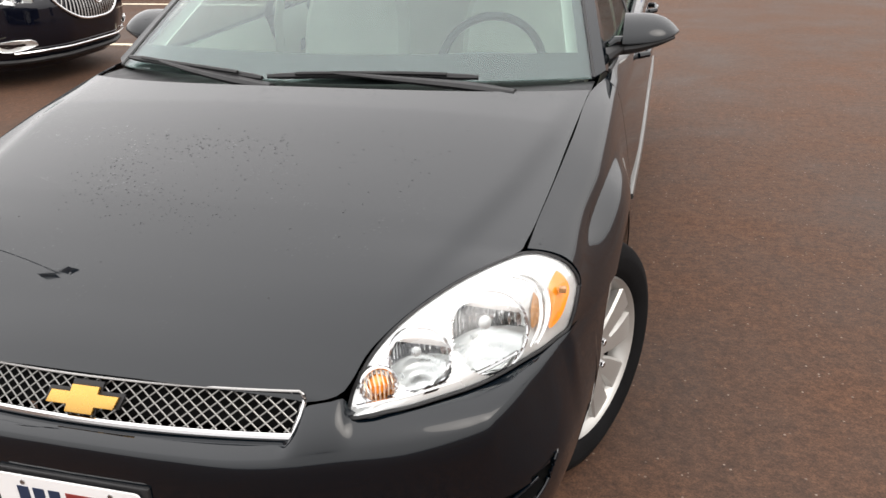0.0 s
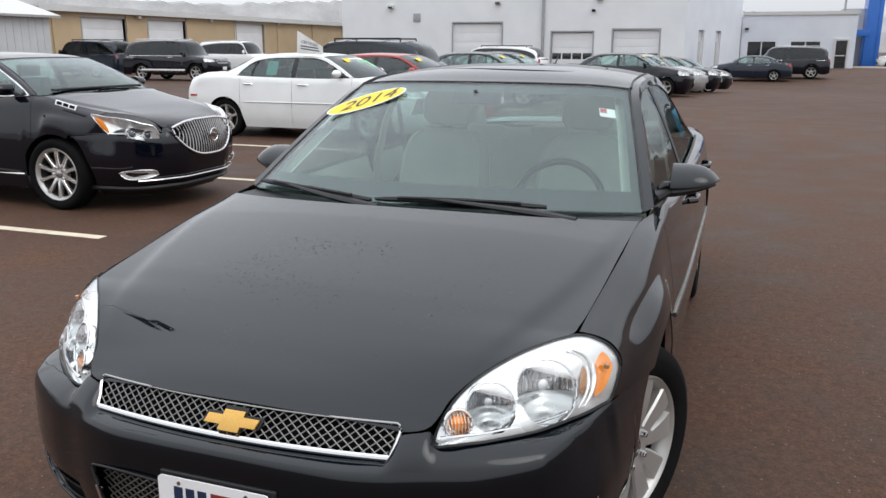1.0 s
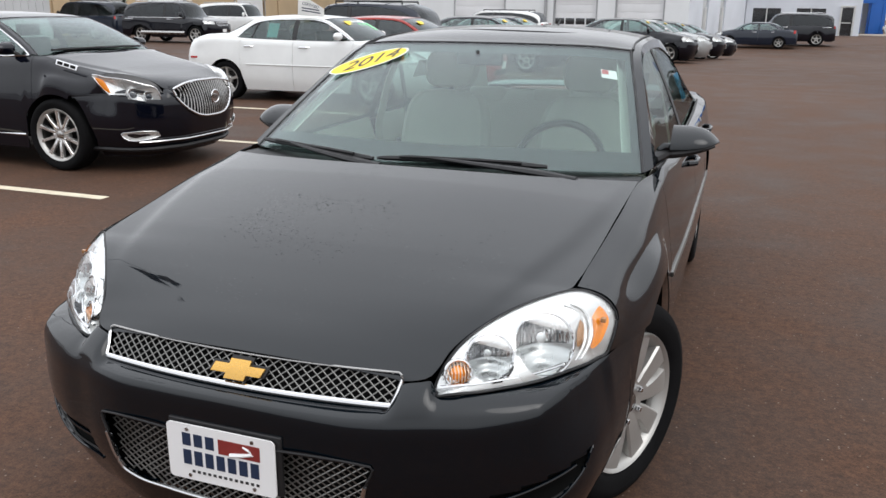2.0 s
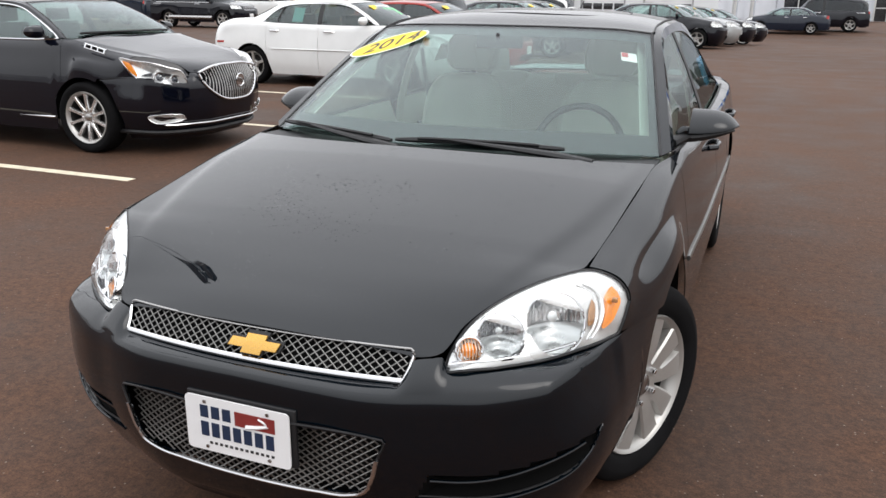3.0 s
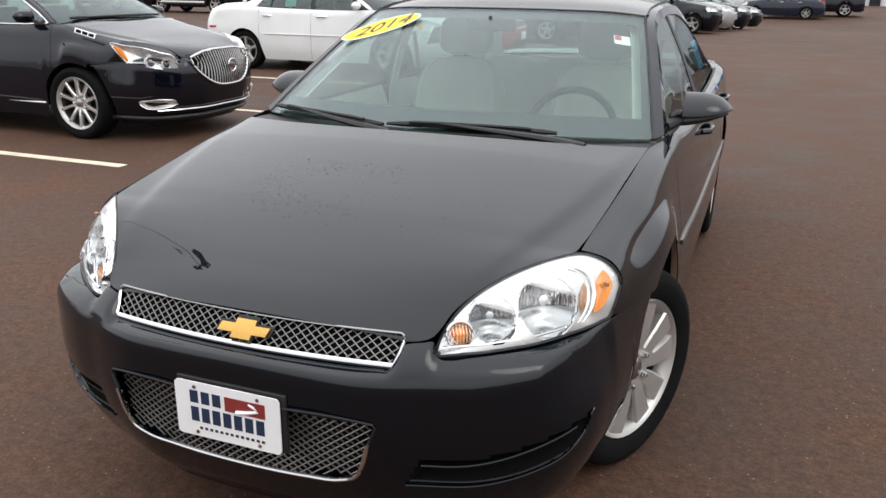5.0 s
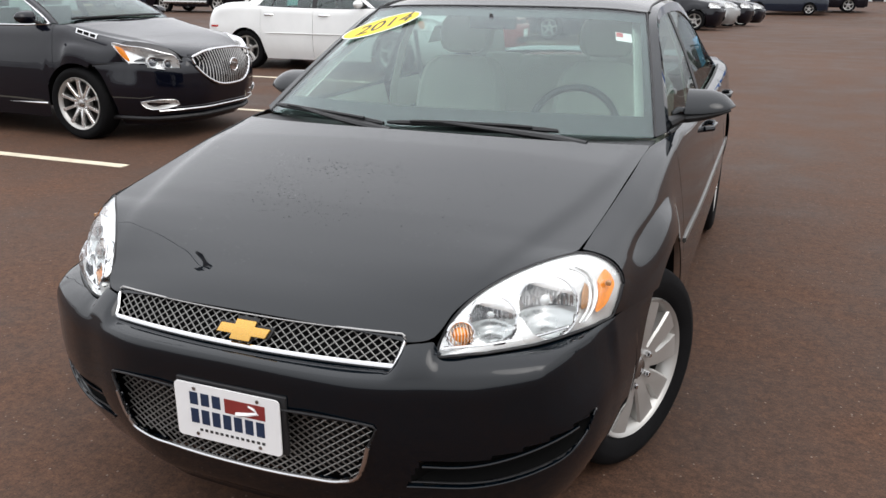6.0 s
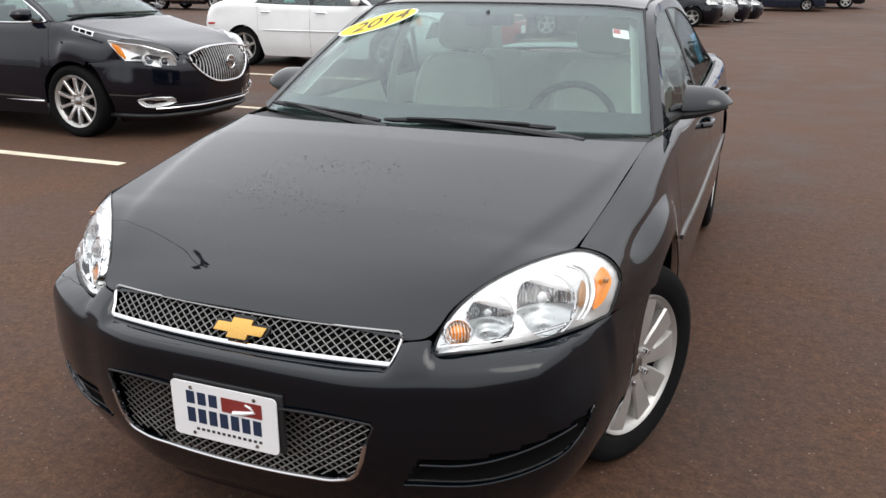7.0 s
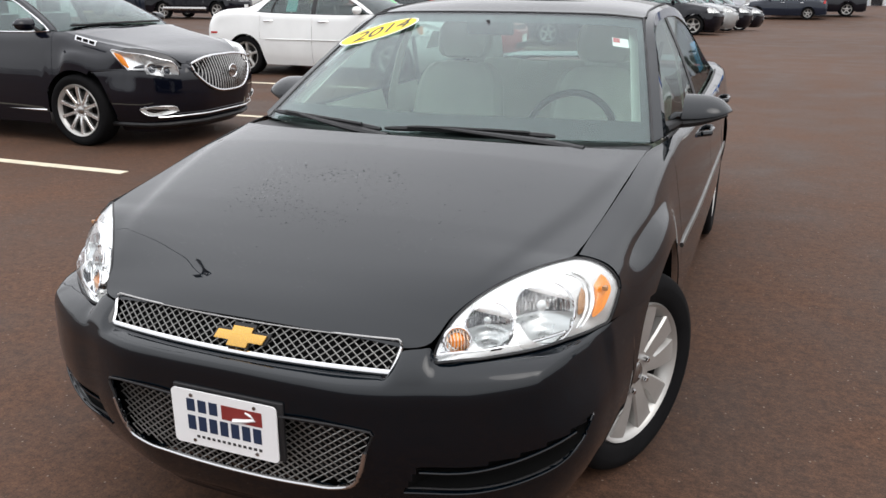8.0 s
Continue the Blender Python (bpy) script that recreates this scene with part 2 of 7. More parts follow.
def spl(pts):
    """A smooth curve through rows of (u, values...)."""
    a = np.array(pts, float)
    u, v = a[:, 0], a[:, 1:]
    d = np.gradient(v, u, axis=0) if len(u) > 2 else np.repeat((v[1:] - v[:-1]) / (u[1] - u[0]), 2, axis=0)

    def f(q):
        q = np.clip(np.atleast_1d(np.asarray(q, float)), u[0], u[-1])
        i = np.clip(np.searchsorted(u, q) - 1, 0, len(u) - 2)
        h = (u[i + 1] - u[i])[:, None]
        t = (q - u[i])[:, None] / h
        return ((1 + 2 * t) * (1 - t) ** 2) * v[i] + t * (1 - t) ** 2 * h * d[i] + t * t * (3 - 2 * t) * v[i + 1] + t * t * (t - 1) * h * d[i + 1]
    return f


def chain(pts):
    """A smooth curve through points, over 0 to 1 by its length."""
    p = np.array(pts, float)
    s = np.r_[0, np.cumsum(np.linalg.norm(np.diff(p, axis=0), axis=1))]
    return spl(np.c_[s / s[-1], p])


def normals(G):
    n = np.cross(np.gradient(G, axis=0), np.gradient(G, axis=1))
    return n / np.maximum(np.linalg.norm(n, axis=2, keepdims=True), 1e-9)


def sheet(name, G, mat, parent, out=(0, 0, 1), thick=0.004, label="", cut=None, smooth=50):
    """A panel of that thickness on a grid of places; cut(x, y, z) tells which cells are left out."""
    G = np.asarray(G, float)
    N = normals(G)
    side = np.dot(N.reshape(-1, 3).mean(0), np.array(out, float)) if any(out) else (N * (G - G.reshape(-1, 3).mean(0))).sum()
    if side < 0:
        G = G[:, ::-1]
        N = normals(G)
    n, m = G.shape[:2]
    V = np.concatenate([G.reshape(-1, 3), (G - N * thick).reshape(-1, 3)])
    keep = np.ones((n - 1, m - 1), bool)
    if cut is not None:
        mid = (G[:-1, :-1] + G[1:, :-1] + G[:-1, 1:] + G[1:, 1:]) / 4
        keep = ~cut(mid[..., 0], mid[..., 1], mid[..., 2])
    idx = np.arange(n * m).reshape(n, m)
    F, k = [], n * m
    for i in range(n - 1):
        for j in range(m - 1):
            if not keep[i, j]:
                continue
            a, b, c, d = (int(x) for x in (idx[i, j], idx[i + 1, j], idx[i + 1, j + 1], idx[i, j + 1]))
            F += [(a, b, c, d), (d + k, c + k, b + k, a + k)]
            for (p, q), (ii, jj) in (((a, d), (i - 1, j)), ((c, b), (i + 1, j)), ((b, a), (i, j - 1)), ((d, c), (i, j + 1))):
                if not (0 <= ii < n - 1 and 0 <= jj < m - 1 and keep[ii, jj]):
                    F.append((q, p, p + k, q + k))
    me = bpy.data.meshes.new(name)
    me.from_pydata(V.tolist(), [], F)
    me.validate()
    for f in me.polygons:
        f.use_smooth = True
    me.set_sharp_from_angle(angle=radians(smooth))
    return link(name, me, mat, parent, label)


MIRROR = np.array((-1.0, 1.0, 1.0))


def both(name, G, mat, parent, out, **kw):
    """The same panel on both flanks."""
    return [sheet(name, np.asarray(G) * s, mat, parent, np.array(out) * s, **kw) for s in (np.ones(3), MIRROR)]


def add_tube(bm, pts, r, seg=8, closed=False, flat=1.0):
    """A round bar along places; flat squeezes it upright."""
    P = [Vector(p) for p in pts]
    n, rings = len(P), []
    for i, p in enumerate(P):
        a = P[(i - 1) % n] if closed or i else P[i]
        b = P[(i + 1) % n] if closed or i < n - 1 else P[i]
        d = (b - a).normalized()
        up = Vector((0, 0, 1)) if abs(d.z) < 0.9 else Vector((0, 1, 0))
        x = d.cross(up).normalized()
        z = x.cross(d)
        rr = r[i] if hasattr(r, "__len__") else r
        rings.append([bm.verts.new(p + rr * (math.cos(t) * x + math.sin(t) * z * flat)) for t in (2 * math.pi * k / seg for k in range(seg))])
    for i in range(n if closed else n - 1):
        a, b = rings[i], rings[(i + 1) % n]
        for k in range(seg):
            bm.faces.new((a[k], a[(k + 1) % seg], b[(k + 1) % seg], b[k]))
    if not closed:
        bm.faces.new(rings[0][::-1])
        bm.faces.new(rings[-1])
    return bm


def tube(name, pts, r, mat, parent, seg=8, closed=False, label="", flat=1.0):
    bm = add_tube(bmesh.new(), pts, r, seg, closed, flat)
    bmesh.ops.recalc_face_normals(bm, faces=bm.faces)
    return part(name, bm, mat, parent, label)


def add_box(bm, size, at=(0, 0, 0), rot=None, bevel=0.0):
    made = bmesh.ops.create_cube(bm, size=1.0)["verts"]
    m = Matrix.Translation(at) @ (rot or Matrix()) @ Matrix.Diagonal((*size, 1))
    bmesh.ops.transform(bm, matrix=m, verts=made)
    if bevel:
        edges = list({e for v in made for e in v.link_edges})
        bmesh.ops.bevel(bm, geom=edges, offset=bevel, segments=3, profile=0.6, affect="EDGES")
    return bm


def box(name, size, at, mat, parent, bevel=0.0, rot=None, label=""):
    return part(name, add_box(bmesh.new(), size, at, rot, bevel), mat, parent, label)


def lathe(name, profile, mat, parent, seg=48, m=None, label="", smooth=40):
    """Turned round x: rows of (x, radius)."""
    bm = bmesh.new()
    rings = []
    for x, r in profile:
        if r < 1e-6:
            rings.append([bm.verts.new((x, 0, 0))])
        else:
            rings.append([bm.verts.new((x, r * math.cos(t), r * math.sin(t))) for t in (2 * math.pi * k / seg for k in range(seg))])
    for a, b in zip(rings, rings[1:]):
        for k in range(seg):
            q = [a[k % len(a)], a[(k + 1) % len(a)], b[(k + 1) % len(b)], b[k % len(b)]]
            q = list(dict.fromkeys(q))
            if len(q) > 2:
                bm.faces.new(q)
    bmesh.ops.recalc_face_normals(bm, faces=bm.faces)
    if m is not None:
        bmesh.ops.transform(bm, matrix=m, verts=bm.verts)
    return part(name, bm, mat, parent, label, smooth)


def dome(name, rim, mat, parent, lift, direction, rings=8, power=2.0, label="", thick=0.0, holes=()):
    """A closed outline filled by a shell that bulges (or sinks) by lift along direction."""
    R = np.asarray(rim, float)
    c, d = R.mean(0), np.array(direction, float)
    d = d / np.linalg.norm(d)
    bm = bmesh.new()
    layers = []
    for k in range(rings):
        f = 1 - k / rings
        layers.append([bm.verts.new(c + (p - c) * f + d * lift * (1 - f ** power)) for p in R])
    tip = bm.verts.new(c + d * lift)
    n = len(R)
    def open_at(*vs):
        q = sum((v.co for v in vs), Vector()) / len(vs)
        return any((q - o - ax * (q - o).dot(ax)).length < r for o, ax, r in holes)
    for a, b in zip(layers, layers[1:]):
        for i in range(n):
            if holes and open_at(a[i], a[(i + 1) % n], b[(i + 1) % n], b[i]):
                continue
            bm.faces.new((a[i], a[(i + 1) % n], b[(i + 1) % n], b[i]))
    for i in range(n):
        if not (holes and open_at(layers[-1][i], tip)):
            bm.faces.new((layers[-1][i], layers[-1][(i + 1) % n], tip))
    bmesh.ops.recalc_face_normals(bm, faces=bm.faces)
    if thick:
        bmesh.ops.solidify(bm, geom=bm.faces[:], thickness=thick)
    return part(name, bm, mat, parent, label, 60)


def slab(name, outline, depth, mat, parent, label="", m=None, bevel=0.0):
    """A flat outline in x and z, extruded back along y."""
    bm = bmesh.new()
    f = bm.faces.new([bm.verts.new((x, 0, z)) for x, z in outline])
    bmesh.ops.recalc_face_normals(bm, faces=[f])
    if f.normal.y > 0:
        f.normal_flip()
    ext = bmesh.ops.extrude_face_region(bm, geom=[f])
    bmesh.ops.translate(bm, vec=(0, -depth, 0), verts=[v for v in ext["geom"] if isinstance(v, bmesh.types.BMVert)])
    bmesh.ops.recalc_face_normals(bm, faces=bm.faces)
    if bevel:
        bmesh.ops.bevel(bm, geom=bm.edges[:], offset=bevel, segments=2, profile=0.6, affect="EDGES")
    if m is not None:
        bmesh.ops.transform(bm, matrix=m, verts=bm.verts)
    return part(name, bm, mat, parent, label)


def lettering(name, text, size, mat, parent, m, shear=0.0, depth=0.0006):
    """Raised letters in the built-in font, as a mesh; m lays out their plane."""
    cu = bpy.data.curves.new(name, "FONT")
    cu.body, cu.size, cu.extrude, cu.shear = text, size, depth, shear
    cu.align_x, cu.align_y = "CENTER", "CENTER"
    tmp = new(name + "_curve", cu)
    bpy.context.view_layer.update()
    me = bpy.data.meshes.new_from_object(tmp.evaluated_get(bpy.context.evaluated_depsgraph_get()))
    bpy.data.objects.remove(tmp)
    me.transform(m)
    me.name = name
    me.materials.clear()
    return link(name, me, mat, parent)

# ---- cars: master lines of a saloon, nose at y = 0, heading -y ----
NOSE = chain([(0, 0, 0), (0.2, 0.003, 0), (0.335, 0.013, 0), (0.42, 0.037, 0), (0.49, 0.065, 0), (0.6, 0.107, 0), (0.7, 0.165, 0),
              (0.795, 0.250, 0), (0.845, 0.340, 0), (0.871, 0.46, 0), (0.890, 0.62, 0), (0.915, 0.80, 0)])
NOSE_INSET = spl([(0.14, 0.165), (0.17, 0.15), (0.22, 0.10), (0.30, 0.05), (0.38, 0.018), (0.48, 0.001), (0.57, 0.0), (0.60, 0.001), (0.625, 0.005), (0.64, 0.012), (0.655, 0.029), (0.672, 0.054), (0.687, 0.078), (0.70, 0.093), (0.72, 0.108), (0.78, 0.14)])
HOOD_EDGE = chain([(0.424, 0.122, 0.722), (0.452, 0.130, 0.724), (0.480, 0.148, 0.730), (0.495, 0.171, 0.748), (0.507, 0.204, 0.772), (0.537, 0.248, 0.803),
                   (0.566, 0.286, 0.824), (0.598, 0.324, 0.842), (0.636, 0.369, 0.857), (0.676, 0.412, 0.868), (0.716, 0.457, 0.874), (0.739, 0.484, 0.876), (0.747, 0.530, 0.883), (0.762, 0.70, 0.909), (0.780, 1.0, 0.956), (0.798, 1.33, 0.996)])
HOOD_MID = chain([(0, 0.092, 0.747), (0, 0.14, 0.775), (0, 0.25, 0.815), (0, 0.4, 0.857), (0, 0.6, 0.904), (0, 0.8, 0.945), (0, 1.0, 0.983), (0, 1.18, 1.011)])
SIDE = [spl(r) for r in (
    [(0.50, 0.748, 0.876), (0.75, 0.768, 0.914), (1.0, 0.786, 0.955), (1.33, 0.804, 0.995), (1.5, 0.834, 0.998), (2.0, 0.852, 0.985), (2.8, 0.862, 0.99), (3.5, 0.858, 1.005), (4.2, 0.83, 1.03), (4.6, 0.79, 1.015), (4.9, 0.70, 0.965)],
    [(0.50, 0.811, 0.848), (0.75, 0.826, 0.880), (1.0, 0.846, 0.918), (1.33, 0.862, 0.956), (1.5, 0.869, 0.958), (2.0, 0.884, 0.955), (2.8, 0.897, 0.963), (3.5, 0.904, 0.976), (4.2, 0.890, 0.990), (4.6, 0.862, 0.955), (4.9, 0.775, 0.895)],
    [(0.50, 0.852, 0.795), (0.75, 0.858, 0.828), (1.0, 0.880, 0.862), (1.15, 0.887, 0.868), (1.33, 0.889, 0.868), (1.5, 0.893, 0.870), (2.0, 0.904, 0.866), (2.8, 0.916, 0.868), (3.5, 0.923, 0.876), (4.2, 0.918, 0.87), (4.9, 0.830, 0.79)],
    [(0.50, 0.848, 0.725), (0.75, 0.902, 0.738), (1.0, 0.931, 0.775), (1.15, 0.933, 0.760), (1.33, 0.927, 0.67), (1.5, 0.929, 0.63), (2.0, 0.942, 0.62), (2.8, 0.952, 0.62), (3.5, 0.958, 0.63), (4.2, 0.942, 0.65), (4.9, 0.857, 0.64)],
    [(0.50, 0.850, 0.66), (0.75, 0.912, 0.52), (1.0, 0.935, 0.45), (1.33, 0.932, 0.42), (1.5, 0.928, 0.40), (2.0, 0.935, 0.38), (2.8, 0.944, 0.38), (3.5, 0.949, 0.40), (4.2, 0.934, 0.42), (4.9, 0.848, 0.42)],
    [(0.50, 0.85, 0.20), (0.75, 0.900, 0.20), (1.0, 0.905, 0.20), (1.33, 0.904, 0.20), (1.5, 0.901, 0.20), (2.0, 0.899, 0.20), (2.8, 0.901, 0.20), (3.5, 0.903, 0.20), (4.2, 0.888, 0.22), (4.9, 0.805, 0.26)])]
SCREEN_LOW = [(0, 1.265, 1.012), (0.4, 1.315, 1.012), (0.65, 1.395, 1.007), (0.797, 1.470, 1.000)]
SCREEN_TOP = [(0, 2.105, 1.418), (0.3, 2.118, 1.416), (0.52, 2.155, 1.409), (0.632, 2.205, 1.396)]
ROOF_REAR = [(0, 3.52, 1.436), (0.3, 3.51, 1.432), (0.5, 3.48, 1.418), (0.592, 3.44, 1.398)]
BACK_LOW = [(0, 4.26, 1.055), (0.35, 4.24, 1.053), (0.6, 4.19, 1.045), (0.70, 4.14, 1.038)]
RAIL = chain([(0.797, 1.470, 1.0), (0.757, 1.645, 1.105), (0.697, 1.93, 1.262), (0.648, 2.16, 1.378), (0.632, 2.30, 1.412), (0.628, 2.55, 1.432), (0.620, 2.9, 1.437), (0.606, 3.2, 1.426),
              (0.592, 3.44, 1.398), (0.61, 3.62, 1.33), (0.65, 3.85, 1.21), (0.70, 4.14, 1.038)])
DOOR_TOP = chain([(0.838, 1.55, 1.0), (0.80, 1.72, 1.095), (0.738, 1.98, 1.235), (0.69, 2.19, 1.335), (0.676, 2.33, 1.368), (0.672, 2.55, 1.382), (0.668, 2.9, 1.383), (0.668, 3.2, 1.362),
                  (0.69, 3.42, 1.305), (0.735, 3.60, 1.20), (0.79, 3.74, 1.09), (0.84, 3.82, 1.015)])


FENDER_FRONT = chain([(0.753, 0.497, 0.877), (0.772, 0.509, 0.871), (0.799, 0.525, 0.860), (0.825, 0.540, 0.843), (0.842, 0.551, 0.822), (0.852, 0.554, 0.804), (0.857, 0.552, 0.785), (0.856, 0.534, 0.76), (0.852, 0.515, 0.735), (0.845, 0.502, 0.708)])


def warper(xs=1.0, ys=None, zs=None):
    """Stretches the master lines to another car's length, width and heights."""
    fy = spl(ys) if ys else None
    fz = spl(zs) if zs else None

    def w(G):
        G = np.array(G, float)
        G[..., 0] *= xs
        if fy:
            G[..., 1] = fy(G[..., 1].ravel()).reshape(G.shape[:-1])
        if fz:
            G[..., 2] = fz(G[..., 2].ravel()).reshape(G.shape[:-1])
        return G
    return w


def mirrored(row):
    r = np.array(row, float)
    return np.concatenate([r[:0:-1] * MIRROR, r])


def across(rows, nu, nv, sag=0.0):
    """A smooth panel over rows of half-curves, mirrored about the middle."""
    cols = [chain(mirrored(r))(np.linspace(0, 1, nv)) for r in rows]
    u = np.linspace(0, 1, nu)
    C = np.array(cols)
    flat = spl(np.c_[np.linspace(0, 1, len(rows)), C.reshape(len(rows), -1)])(u).reshape(nu, nv, 3)
    return flat


def arch_low(y, low, arches, r, zc):
    z = low
    for c in arches:
        d = abs(y - c)
        if d < r:
            z = max(z, zc + math.sqrt(r * r - d * d))
    return z


def side_grid(w, y0, y1, n, m, arches, r, zc, seam=None):
    ys = np.linspace(y0, y1, n)
    G = []
    for y in ys:
        col = spl(np.c_[np.linspace(0, 1, 6), np.array([f(y)[0] for f in SIDE])])(np.linspace(0, 1, 70))
        P = w(np.c_[col[:, 0], np.full(70, y), col[:, 1]])
        zl = arch_low(P[0, 1], P[-1, 2], arches, r, zc)
        if seam and y < seam[0][-1]:
            zl = max(zl, w(np.array((0.88, y, np.interp(y, *seam))))[2])
        k = int(np.argmax(P[:, 2] < zl)) if (P[:, 2] < zl).any() else 69
        if k > 0 and P[k, 2] < zl:
            t = (P[k - 1, 2] - zl) / (P[k - 1, 2] - P[k, 2])
            P = np.r_[P[:k], [P[k - 1] + t * (P[k] - P[k - 1])]]
        s = np.r_[0, np.cumsum(np.linalg.norm(np.diff(P, axis=0), axis=1))]
        G.append(np.array([np.interp(np.linspace(0, s[-1], m), s, P[:, q]) for q in range(3)]).T)
    return np.array(G)


def nose_lift(x):
    """How far the roll of the bumper's shoulder rises towards the lamps' outer ends."""
    return float(np.interp(abs(x), [0, 0.4, 0.6, 0.72, 0.80, 0.86, 0.92], [0.019, 0.015, 0.016, 0.028, 0.045, 0.055, 0.055]))


def nose_point(s, z):
    """On the bumper's skin: s along its plan, z up."""
    p = NOSE(s)[0]
    u = min(1.0, max(0.0, (z - 0.52) / 0.10))
    roll = z - nose_lift(p[0]) * u * u * (3 - 2 * u)
    d = NOSE(min(1, s + 0.004))[0] - NOSE(max(0, s - 0.004))[0]
    n = np.array((d[1], -d[0]))
    n /= np.linalg.norm(n)
    q = p[:2] - n * NOSE_INSET(roll)[0, 0]
    return np.array((max(q[0], 0.0), q[1], z))


S_OF_X = np.array([[NOSE(s)[0, 0], s] for s in np.linspace(0, 1, 400)])


def nose_s(x):
    return float(np.interp(abs(x), S_OF_X[:, 0], S_OF_X[:, 1]))


def on_nose(x, z, proud=0.0):
    s = nose_s(x)
    for _ in range(6):
        s = min(1.0, max(0.0, s + (abs(x) - nose_point(s, z)[0]) * 0.8))
    p = nose_point(s, z)
    p[1] -= proud
    if x < 0:
        p[0] = -p[0]
    return p


# upper edge of the bumper's skin: plan place on the bumper, then where the skin ends: under the grille, up beside it, along the lamps, then the seam to the wheel arch
NOSE_TOP = [(0.0, 0.0, 0.052, 0.664), (0.2, 0.2, 0.060, 0.664), (0.405, 0.398, 0.088, 0.666), (0.422, 0.412, 0.100, 0.690), (0.438, 0.424, 0.116, 0.717), (0.465, 0.449, 0.124, 0.721), (0.480, 0.466, 0.131, 0.722), (0.494, 0.481, 0.141, 0.724), (0.504, 0.487, 0.148, 0.720),
            (0.515, 0.492, 0.145, 0.704), (0.534, 0.512, 0.141, 0.696), (0.56, 0.533, 0.143, 0.695), (0.60, 0.566, 0.156, 0.695), (0.645, 0.60, 0.173, 0.694), (0.69, 0.634, 0.200, 0.695), (0.735, 0.668, 0.228, 0.696), (0.775, 0.702, 0.260, 0.697),
            (0.806, 0.734, 0.302, 0.697), (0.833, 0.765, 0.351, 0.697), (0.852, 0.797, 0.403, 0.697), (0.868, 0.824, 0.461, 0.698), (0.876, 0.843, 0.492, 0.702), (0.886, 0.862, 0.578, 0.699), (0.898, 0.884, 0.672, 0.690), (0.915, 0.906, 0.793, 0.682)]


def nose_grid(w, n, m, arches, r, zc, flush=False):
    tops = np.array(NOSE_TOP)
    half = []
    lower = int(m * 0.68)
    for s in np.linspace(0, 1, n):
        o = NOSE(s)[0]
        T = np.array([np.interp(o[0], tops[:, 0], tops[:, c]) for c in (1, 2, 3)])
        if flush:
            k = min(1.0, max(0.0, (o[0] - 0.60) / 0.18)) * min(1.0, max(0.0, (0.885 - o[0]) / 0.04))
            T[:2] += (o[:2] - np.array((0.010, 0)) - T[:2]) * k
        ridge = min(0.640 + nose_lift(o[0]), T[2] - 0.010)
        zl = arch_low(w(np.array([o[0], o[1], 0.2]))[1], 0.15, arches, r, zc)
        zl = min(zl, ridge - 0.004)
        col = [nose_point(s, z) for z in np.linspace(zl, ridge, lower)]
        # towards the arch the skin draws in below the seam, to lie flush with the fender
        near = min(1.0, max(0.0, (o[0] - 0.74) / 0.14))
        drawn = (T - col[-1]) * np.array((1, 1, 0)) * 0.9 * near
        for j, q in enumerate(col):
            u = min(1.0, max(0.0, (q[2] - 0.50) / max(0.02, ridge - 0.50)))
            col[j] = q + drawn * u * u * (3 - 2 * u)
        R = col[-1]
        Q = np.array((R[0] + 0.22 * (T[0] - R[0]), R[1] + 0.22 * (T[1] - R[1]), R[2] + 0.62 * (T[2] - R[2])))
        for u in np.linspace(0, 1, m - lower + 1)[1:]:
            col.append((1 - u) ** 2 * R + 2 * u * (1 - u) * Q + u * u * T)
        half.append(col)
    H = np.array(half)
    return w(np.concatenate([H[:0:-1] * MIRROR, H]))


